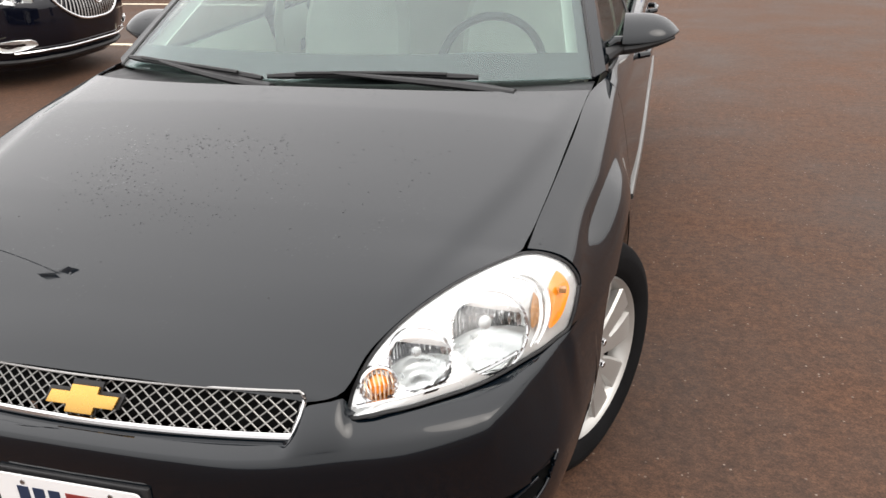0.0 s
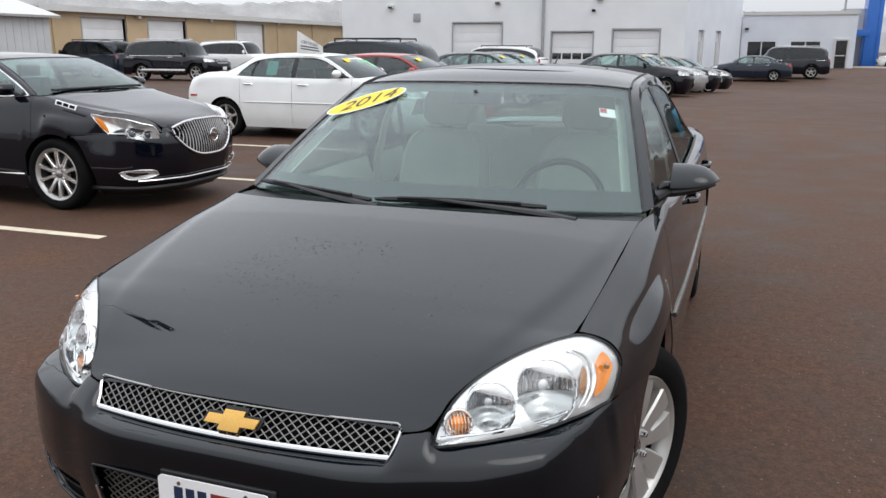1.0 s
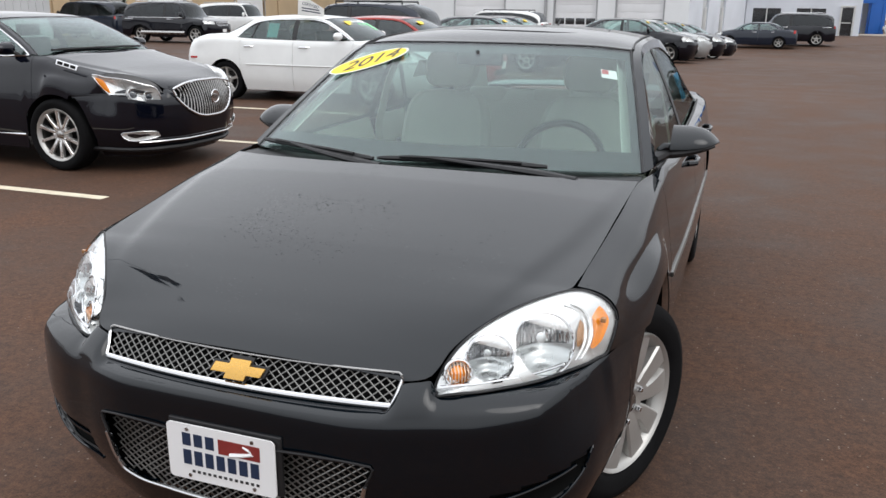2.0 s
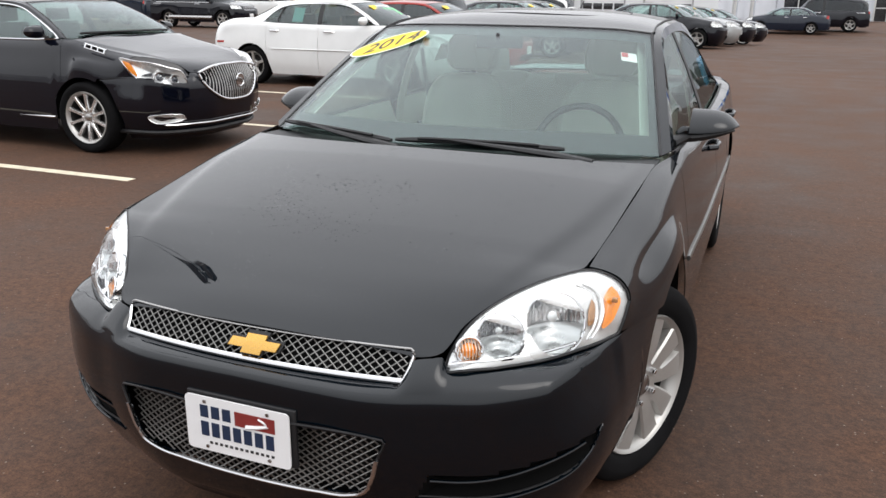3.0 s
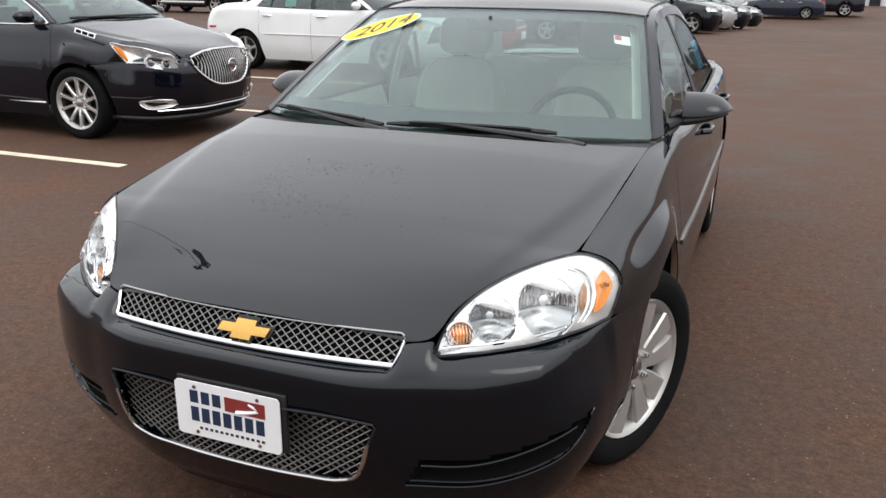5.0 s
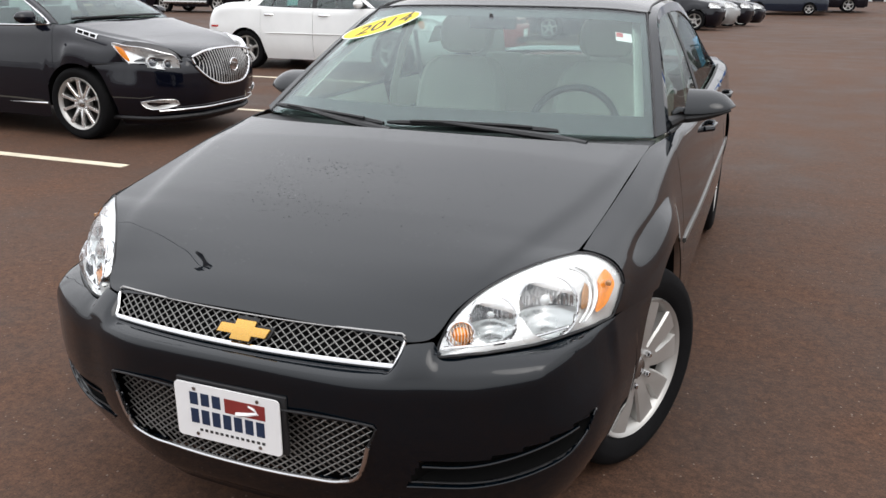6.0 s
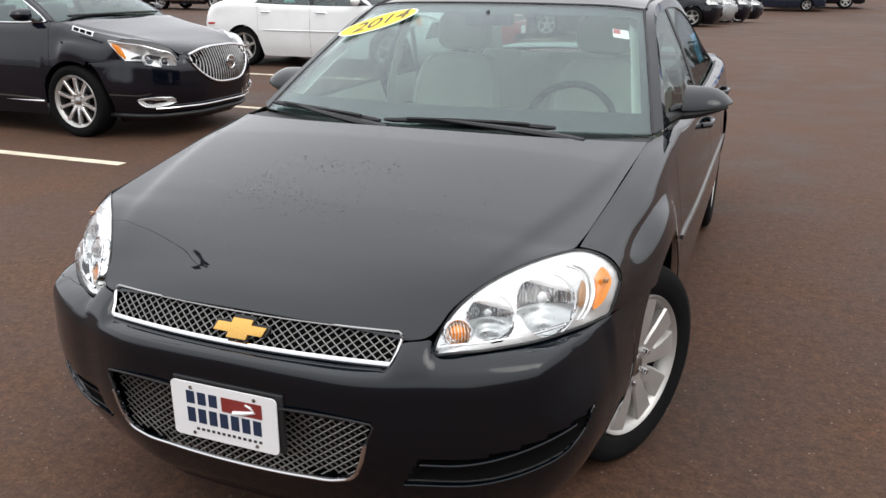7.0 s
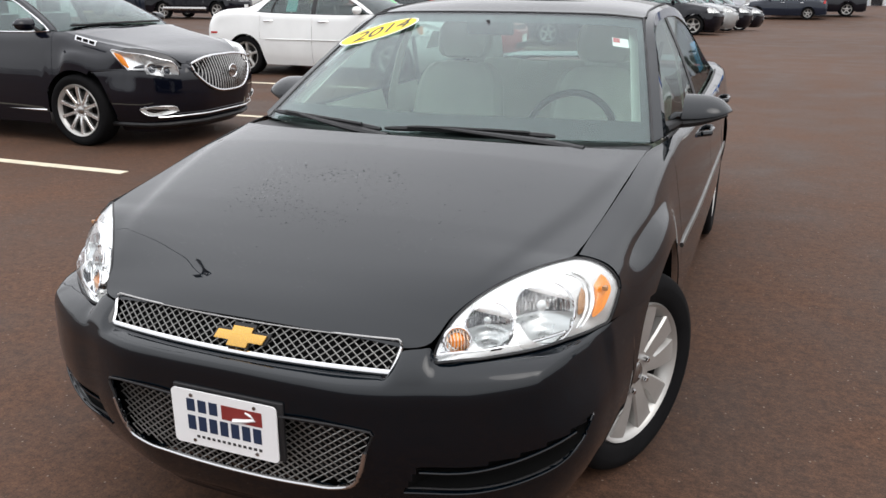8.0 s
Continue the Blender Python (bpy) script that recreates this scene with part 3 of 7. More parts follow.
def wheel(car, at, turn, R, rim, width, spokes, mat=None, face=1, label="", twin=True, seg=56):
    """An alloy wheel: barrel and rim as the part itself; tyre, spokes, cap and nuts under it. Faces +x of its own."""
    w = lathe("wheel", [(-width * 0.45, rim * 0.97), (-width * 0.30, rim * 0.90), (width * 0.30, rim * 0.90), (width * 0.43, rim * 0.965), (width * 0.475, rim * 1.01), (width * 0.49, rim * 1.035),
                        (width * 0.46, rim * 1.055), (width * 0.40, rim * 1.03), (-width * 0.40, rim * 1.03), (-width * 0.45, rim * 0.97)], ALLOY, car, seg, label=label)
    w.matrix_basis = pose(*at, 0, 0, turn + (0 if face > 0 else 180))
    h = width / 2
    lathe("tyre", [(-h * 0.78, rim * 1.02), (-h, rim * 1.12), (-h * 1.06, (R + rim) * 0.52), (-h * 0.98, R * 0.955), (-h * 0.80, R * 0.99), (-h * 0.42, R), (0, R * 1.0), (h * 0.42, R), (h * 0.80, R * 0.99),
                   (h * 0.90, R * 0.975), (h * 0.98, R * 0.952), (h * 1.06, (R + rim) * 0.53), (h * 1.07, (R + rim) * 0.515), (h * 1.04, rim * 1.17), (h * 0.98, rim * 1.09), (h * 0.86, rim * 1.035)], RUBBER, w, seg)
    # dark liner added over the alloy barrel to darken the gaps between spokes
    if twin:
        lathe("barrel", [(-width * 0.44, rim * 0.895), (-width * 0.44, rim * 0.885), (width * 0.27, rim * 0.885), (width * 0.27, rim * 0.898)], IRON, w, seg)
    else:
        lathe("barrel", [(-width * 0.44, rim * 0.90), (-width * 0.44, rim * 0.885), (width * 0.34, rim * 0.885), (width * 0.36, rim * 0.90)], IRON, w, seg)
    lathe("brake_disc", [(-0.03, 0.0), (-0.03, rim * 0.72), (-0.015, rim * 0.72), (-0.012, 0.0)], IRON, w, 32)
    bm = bmesh.new()
    for k in range(spokes):
        a = 2 * math.pi * k / spokes
        turn_m = Matrix.Rotation(a, 4, "X")
        rows = []
        if twin:
            # a broad spoke split by a groove that opens towards the rim
            for f, hw, gw, x, gd in ((0.14, 0.13, 0.012, 0.435, 0.0), (0.34, 0.225, 0.012, 0.455, 0.0), (0.46, 0.285, 0.018, 0.462, 0.004), (0.60, 0.335, 0.038, 0.465, 0.012), (0.82, 0.415, 0.055, 0.46, 0.018), (0.985, 0.47, 0.060, 0.445, 0.018)):
                h, g, rr, xx = hw * rim, gw * rim, f * rim, x * width
                prof = ((xx - 0.045, -h * 0.98), (xx - 0.007, -h), (xx, -h + 0.007), (xx, -g - 0.004), (xx - gd, -g + 0.002), (xx - gd, g - 0.002), (xx, g + 0.004), (xx, h - 0.007), (xx - 0.007, h), (xx - 0.045, h * 0.98))
                rows.append([bm.verts.new(turn_m @ Vector((px, py, rr))) for px, py in prof])
        else:
            for f, wd, x in ((0.12, 0.105, 0.30), (0.34, 0.085, 0.36), (0.62, 0.080, 0.395), (0.86, 0.09, 0.41), (0.985, 0.12, 0.42)):
                rr, hw, xx = f * rim, rim * wd * (1.15 if spokes < 9 else 0.80), x * width
                rows.append([bm.verts.new(turn_m @ Vector(p)) for p in ((xx - 0.035, -hw * 1.2, rr), (xx - 0.008, -hw * 1.05, rr), (xx, -hw * 0.7, rr), (xx, hw * 0.7, rr), (xx - 0.008, hw * 1.05, rr), (xx - 0.035, hw * 1.2, rr))])
        for p, q in zip(rows, rows[1:]):
            for j in range(len(p) - 1):
                bm.faces.new((p[j], p[j + 1], q[j + 1], q[j]))
    bmesh.ops.recalc_face_normals(bm, faces=bm.faces)
    part("spokes", bm, mat or ALLOY, w)
    hub = 0.115 * width if twin else 0.0
    lathe("hub_plate", [(width * 0.10, 0), (width * 0.10, rim * 0.40), (width * 0.29 + hub, rim * 0.385), (width * 0.335 + hub, rim * 0.33), (width * 0.325 + hub, rim * 0.19), (width * 0.30 + hub, rim * 0.18), (width * 0.30 + hub, 0)], ALLOY, w, 40)
    lathe("hub_cap", [(width * 0.29 + hub, rim * 0.165), (width * 0.345 + hub, rim * 0.16), (width * 0.365 + hub, rim * 0.13), (width * 0.37 + hub, 0)], SATIN, w, 28)
    for k in range(5):
        a = 2 * math.pi * (k + 0.5) / 5
        lathe("wheel_nut", [(0.0, 0.0115), (0.012, 0.0115), (0.018, 0.008), (0.019, 0.0)], CHROME, w, 6, pose(width * 0.325 + hub, rim * 0.265 * math.cos(a), rim * 0.265 * math.sin(a)))
    return w


def housing(car, y, zc, r, x0, x1, side):
    """The dark inner arch over a wheel."""
    t = np.linspace(-0.1, math.pi - 0.12, 22)
    tuck = lambda a: 0.10 * max(0.0, -math.cos(a)) ** 2
    G = np.array([[(side * (x0 + (x1 - tuck(a) - x0) * f), y + (r + 0.012) * math.cos(a), zc + (r + 0.012) * math.sin(a)) for a in t] for f in (0, 0.5, 1)])
    sheet("wheel_housing", G, SHADOW, car, (0, 0, -1), 0.006)


def saloon(name, label, m, paint, w, axles, R, rim, wheel_kw, group="", n=1.0, glass=None, arch=1.12, steer=0.0, track=0.80, front_track=None, front_wheel=None, door_glass=None, floor_z=0.24, pillar=2.70, category="car", hood_paint=None):
    """The shell common to all cars: panels, glass, pillars, wheels. Returns the car."""
    car = thing(name, label, category, group, m)
    glass = glass or GLASS
    ra = R * arch
    q = lambda k: max(5, int(k * n))
    # hood
    s, t = np.linspace(0, 1, q(80)), np.linspace(-1, 1, q(121))
    E, C = HOOD_EDGE(s), HOOD_MID(s)
    H = np.zeros((len(s), len(t), 3))
    a = np.abs(t)[None, :, None]
    H[..., 0] = E[:, 0:1] * t[None, :]
    H[..., 1:2] = C[:, None, 1:2] + (E - C)[:, None, 1:2] * a ** (2.1 + 1.3 * s ** 6)[:, None, None]
    H[..., 2:3] = C[:, None, 2:3] + (E - C)[:, None, 2:3] * a ** 2.8
    # a crease fans out from the lamps' inner ends to the windscreen's corners
    crease = np.interp(H[..., 1], [0.25, 0.32, 0.39, 0.5, 0.61, 0.73, 0.98, 1.3], [0.530, 0.560, 0.586, 0.622, 0.655, 0.690, 0.742, 0.775])
    step = 1 / (1 + np.exp((np.abs(H[..., 0]) - crease) / 0.011))
    H[..., 2] += (step - 0.2) * 0.0110 * np.clip(H[..., 1] / 0.4 - 0.4, 0, 1) * np.clip((1.35 - H[..., 1]) / 0.3, 0.2, 1)
    sheet("hood", w(H), hood_paint or paint, car)
    hood_grid = w(H)
    # near-black tube added below the hood's edge to paint the gap's shade
    for sg in (1, -1):
        tube("hood_gap_shade", w((E[E[:, 1] > 0.53] + np.array((0.004, 0, -0.020))) * (sg, 1, 1)), 0.009, SHADOW, car, 6)
    zc = R
    yf, yr = axles
    # flanks: fender, two doors, quarter
    cuts = [(0.590, 1.478, "fender", q(64)), (1.484, pillar, "front_door", q(30)), (pillar + 0.006, 3.70, "rear_door", q(30)), (3.706, 4.90, "quarter_panel", q(40))]
    made = {"hood_grid": hood_grid}
    for y0, y1, nm, k in cuts:
        G = side_grid(w, y0, y1, k, q(26), axles, ra, zc)
        if nm == "fender":
            # its front edge runs round the lamp, then along the bumper's seam to the arch
            G = side_grid(w, 0.64, y1, k, q(44), axles, ra, zc, ((0.50, 0.580, 0.672, 0.80, 0.83), (0.706, 0.700, 0.691, 0.683, 0.680)))
            # a soft groove where the shoulder meets the flare round the arch
            if hood_paint:
                mid = np.interp(G[..., 1], (0.68, 0.77, 0.88, 0.99, 1.12, 1.26), (0.818, 0.832, 0.848, 0.862, 0.868, 0.874))
                fade = np.interp(G[..., 1], (0.64, 0.74, 1.08, 1.26), (0, 1, 1, 0))
                G[..., 0] -= 0.0045 * fade * np.exp(-((G[..., 2] - mid) / 0.010) ** 2)
            fr = w(FENDER_FRONT(np.linspace(0, 1, G.shape[1])))
            u = np.linspace(0, 1, 9)[:-1, None, None]
            go = (G[1] - G[0]) * (np.linalg.norm(G[0] - fr, axis=1) / np.linalg.norm(G[1] - G[0], axis=1))[:, None]
            head = (2 * u ** 3 - 3 * u ** 2 + 1) * fr + (u ** 3 - 2 * u ** 2 + u) * (G[0] - fr) + (3 * u ** 2 - 2 * u ** 3) * G[0] + (u ** 3 - u ** 2) * go
            G = np.concatenate([head, G])
        made[nm] = both(nm, G, paint, car, (1, 0, 0))
    # nose and tail
    made["nose"] = nose_grid(w, q(150), q(70), axles, ra, zc, not hood_paint)
    tail = []
    for y, k in ((4.906, 1.0), (4.98, 0.965), (5.04, 0.86), (5.075, 0.55), (5.08, 0.2)):
        P = np.array([f(4.9)[0] for f in SIDE])
        col = spl(np.c_[np.linspace(0, 1, 6), P])(np.linspace(0, 1, q(16)))
        tail.append(np.c_[col[:, 0] * k, np.full(len(col), y - 0.05 * (1 - k) * 0) - 0.10 * np.clip((col[:, 1] - 0.75) / 0.3, 0, 1) * (1 - 0.2 * k), 0.62 + (col[:, 1] - 0.62) * (0.99 + 0.01 * k)])
    T = np.array(tail)
    T = np.concatenate([T, T[::-1] * MIRROR])
    sheet("rear_bumper", w(T), paint, car, (0, 1, 0))
    # roof, screens, deck
    roof_mid = [(0, 2.8, 1.487), (0.3, 2.8, 1.480), (0.5, 2.8, 1.460), (0.621, 2.85, 1.437)]
    roof_a = [(0, 2.35, 1.462), (0.3, 2.36, 1.457), (0.52, 2.38, 1.44), (0.631, 2.42, 1.42)]
    roof_b = [(0, 3.2, 1.470), (0.3, 3.2, 1.464), (0.5, 3.18, 1.446), (0.606, 3.17, 1.426)]
    sheet("roof", w(across([SCREEN_TOP, roof_a, roof_mid, roof_b, ROOF_REAR], q(40), q(41))), paint, car)
    lo, hi = np.array(SCREEN_LOW), np.array(SCREEN_TOP)
    bulge = [[(p[0], p[1] - 0.012 * (1 - (p[0] / 0.8) ** 2), p[2] + 0.022 * (1 - 0.5 * (p[0] / 0.8) ** 2)) for p in lo + (hi - lo) * f] for f in (0.33, 0.67)]
    screen = across([SCREEN_LOW, *bulge, SCREEN_TOP], q(30), q(41))
    made["screen"] = sheet("windshield", w(screen), glass, car, (0, -1, 1), 0.0045)
    made["screen_grid"] = screen
    tube("screen_seal", w(np.concatenate([screen[:, 0], screen[-1], screen[::-1, -1]]) + np.array((0, 0, -0.001))), 0.0055, PLASTIC, made["screen"], 6)
    lo, hi = np.array(BACK_LOW), np.array(ROOF_REAR)
    mid = [(p[0], p[1] + 0.01, p[2] + 0.03) for p in (lo + hi) / 2]
    sheet("rear_window", w(across([ROOF_REAR, mid, BACK_LOW], q(16), q(25))), glass, car, (0, 1, 1), 0.0045)
    deck = [BACK_LOW, [(0, 4.5, 1.07), (0.35, 4.5, 1.066), (0.62, 4.48, 1.055), (0.765, 4.45, 1.03)], [(0, 4.74, 1.055), (0.35, 4.73, 1.05), (0.6, 4.72, 1.036), (0.74, 4.70, 1.0)], [(0, 4.93, 1.0), (0.35, 4.92, 0.996), (0.6, 4.90, 0.985), (0.70, 4.88, 0.965)]]
    sheet("trunk_lid", w(across(deck, q(14), q(25))), paint, car)
    # pillars: windscreen edge to door frame; belt shoulder behind the rear door
    s = np.linspace(0, 1, q(60))
    A, B = RAIL(s), DOOR_TOP(s)
    mid = (A + B) / 2 + np.array((0.012, 0, 0.014))
    pil = np.array([A, A * 0.6 + mid * 0.4 + (B - A) * 0.05, mid, B * 0.6 + mid * 0.4, B])
    both("roof_pillar", w(pil), paint, car, (1, 0, 0.4), thick=0.006)
    k = np.linspace(0, 1, q(14))
    sh = []
    for u in k:
        y = 3.75 + u * 1.12
        out = SIDE[0](y)[0]
        inner = chain([(0.80, 3.76, 1.02), (0.70, 4.14, 1.037), (0.745, 4.4, 1.035), (0.74, 4.70, 1.0), (0.70, 4.86, 0.968)])(u)[0]
        sh.append([inner, (inner + np.array((out[0], y, out[1]))) / 2 + np.array((0, 0, 0.004)), (out[0], y, out[1])])
    both("rear_shoulder", w(np.array(sh)), paint, car, (0.3, 0, 1))
    # door glass with a dark centre pillar and belt strip
    def pane(y0, y1, k):
        G = []
        d = DOOR_TOP(np.linspace(0, 1, 400))
        for y in np.linspace(y0, y1, k):
            top = np.array([np.interp(y, d[:, 1], d[:, c]) for c in range(3)]) + np.array((-0.006, 0, -0.002))
            b = SIDE[0](y)[0]
            bot = np.array((b[0] - 0.014, y, b[1] - 0.01))
            v = np.linspace(0, 1, 9)[:, None]
            G.append(bot + (top - bot) * v + np.array((0.02, 0, 0)) * (v * (1 - v) * 2.0) - np.array((0.030 * max(0.0, (pillar - 0.03 - y) / 1.1), 0, 0)))
        return w(np.array(G))
    for nm, y0, y1 in (("front_door", 1.575, pillar - 0.03), ("rear_door", pillar + 0.04, 3.80)):
        g = pane(y0, y1, q(22))
        for ob, sg in zip(made[nm], (1, -1)):
            sheet("window_pane", g * (1 if sg > 0 else MIRROR), door_glass or glass, ob, (sg, 0, 0.3), 0.004)
    both("centre_pillar", pane(pillar - 0.036, pillar + 0.046, 4) + np.array((0.003, 0, 0)), PLASTIC, car, (1, 0, 0.3))
    belt = [SIDE[0](y)[0] for y in np.linspace(1.56, 3.82, q(24))]
    bel = w(np.array([(p[0] - 0.005, y, p[1] + 0.004) for p, y in zip(belt, np.linspace(1.56, 3.82, q(24)))]))
    for sg in (1, -1):
        tube("belt_strip", bel * (sg, 1, 1), 0.007, PLASTIC, car, 6)
    # underside and wheel arches
    yy = w(np.array([(0, 0.50, 0.2), (0, 4.7, 0.2)]))[:, 1]
    zf = w(np.array((0, 1, 0.2)))[2]
    xs = w(np.array((1.0, 0, 0)))[0]
    box("underbody", (1.12 * xs, yy[1] - yy[0], 0.10), (0, (yy[0] + yy[1]) / 2, zf + 0.10), SHADOW, car, 0.02)
    for y, yw, st, tr in ((yf, front_wheel or yf, steer, front_track or track), (yr, yr, 0.0, track)):
        for sg in (1, -1):
            housing(car, y, zc, ra, 0.56 * xs, 0.905 * xs, sg)
            wheel(car, (sg * tr * xs, yw, R), st, R, rim, face=sg, **wheel_kw)
    return car, made

# ---- setting ----
def inside(poly):
    """Tells which places lie inside an outline in x (either flank) and z."""
    p = np.array(poly, float)

    def f(x, z):
        x = np.abs(x)
        hit = np.zeros(x.shape, bool)
        for (x0, z0), (x1, z1) in zip(p, np.roll(p, -1, axis=0)):
            c = (z0 > z) != (z1 > z)
            hit ^= c & (x < (x1 - x0) * (z - z0) / (z1 - z0 + 1e-12) + x0)
        return hit
    return f


def dip(x, y):
    """The lot sinks a little towards its far right corner."""
    sx = 1 / (1 + np.exp(-(x + 9.0) / 1.6))
    return -0.50 * sx * math.exp(-((y - 44.0) / 11.0) ** 2)


def flat_ground():
    xs = np.r_[-900, -500, -250, -120, -70, np.arange(-40, 41, 2.0), 70, 120, 250, 500, 900]
    ys = np.r_[-900, -400, -150, -60, -30, np.arange(-10, 91, 2.0), 120, 180, 300, 600, 1200]
    V = [(float(x), float(y), float(dip(x, y))) for x in xs for y in ys]
    n = len(ys)
    F = [(i * n + j, (i + 1) * n + j, (i + 1) * n + j + 1, i * n + j + 1) for i in range(len(xs) - 1) for j in range(n - 1)]
    me = bpy.data.meshes.new("ground")
    me.from_pydata(V, [], F)
    for f in me.polygons:
        f.use_smooth = True
    tagged(link("ground", me, ASPHALT), "brown-grey worn asphalt car park, slightly damp", "ground", kind="structure")


flat_ground()
for k in range(7):
    bm = add_box(bmesh.new(), (5.6, 0.105, 0.004), (-3.87 - 2.8, 3.86 + 3.055 * k, 0.003))
    tagged(part("parking_line", bm, LINE_PAINT, None, smooth=0), "worn cream painted parking line on asphalt", "road marking", "parking lines", "structure")

# ---- the dark grey saloon in front ----
LOW_GRILLE = [(0, 0.352), (0.20, 0.360), (0.285, 0.370), (0.335, 0.392), (0.352, 0.425), (0.370, 0.490), (0.384, 0.543), (0.37, 0.546), (0.0, 0.545)]
FOG = [(0.445, 0.366), (0.530, 0.362), (0.610, 0.364), (0.680, 0.377), (0.735, 0.395), (0.793, 0.424), (0.825, 0.462), (0.842, 0.522), (0.800, 0.504), (0.735, 0.479), (0.660, 0.458), (0.575, 0.446), (0.482, 0.444)]
FIN = [(0.482, 0.426), (0.550, 0.424), (0.615, 0.430), (0.680, 0.445), (0.735, 0.463), (0.780, 0.481), (0.812, 0.495)]
HEADLAMP = [(0.491, 0.148, 0.696), (0.493, 0.163, 0.718), (0.500, 0.176, 0.740), (0.509, 0.197, 0.760), (0.523, 0.222, 0.782), (0.542, 0.250, 0.802), (0.569, 0.286, 0.822), (0.600, 0.323, 0.839), (0.638, 0.368, 0.854), (0.678, 0.411, 0.865),
            (0.718, 0.456, 0.871), (0.745, 0.484, 0.872), (0.768, 0.503, 0.868), (0.795, 0.519, 0.857), (0.820, 0.534, 0.840), (0.837, 0.545, 0.820), (0.847, 0.548, 0.803), (0.852, 0.546, 0.785), (0.851, 0.528, 0.76), (0.847, 0.508, 0.735),
            (0.839, 0.493, 0.709), (0.823, 0.464, 0.705), (0.797, 0.408, 0.705), (0.765, 0.356, 0.705), (0.734, 0.307, 0.705), (0.702, 0.265, 0.705), (0.668, 0.233, 0.704), (0.634, 0.205, 0.703), (0.600, 0.178, 0.702), (0.566, 0.154, 0.703), (0.531, 0.134, 0.702), (0.505, 0.130, 0.697)]
AMBER_PATCH = [(0.779, 0.449, 0.841), (0.799, 0.488, 0.837), (0.82, 0.524, 0.821), (0.832, 0.526, 0.788), (0.836, 0.507, 0.756), (0.832, 0.485, 0.736), (0.802, 0.422, 0.74), (0.799, 0.43, 0.773), (0.792, 0.441, 0.811)]


def lattice(name, rows, mat, parent, spacing, slope, r, deep=0.0):
    """Crossed diagonal bars over a field: rows of (x0, x1, y-of-x function, z) span it from bottom to top."""
    zs = [q[1] for q in rows]
    z0, z1 = zs[0], zs[-1]
    half = lambda z: float(np.interp(z, zs, [q[0] for q in rows]))
    ysf = lambda x, z: float(np.interp(z, zs, [q[2](x) for q in rows]))
    bm = bmesh.new()
    span = (z1 - z0) * slope
    wmax = max(q[0] for q in rows)
    c = -wmax - span
    while c < wmax + span:
        for sg in (1, -1):
            pts = []
            for u in np.linspace(0, 1, 9):
                z = z0 + (z1 - z0) * u
                x = c + sg * span * (u - 0.5)
                if abs(x) <= half(z):
                    pts.append((x, ysf(x, z) + deep, z))
            if len(pts) > 1:
                add_tube(bm, pts, r, 5)
        c += spacing
    bmesh.ops.recalc_face_normals(bm, faces=bm.faces)
    return part(name, bm, mat, parent)


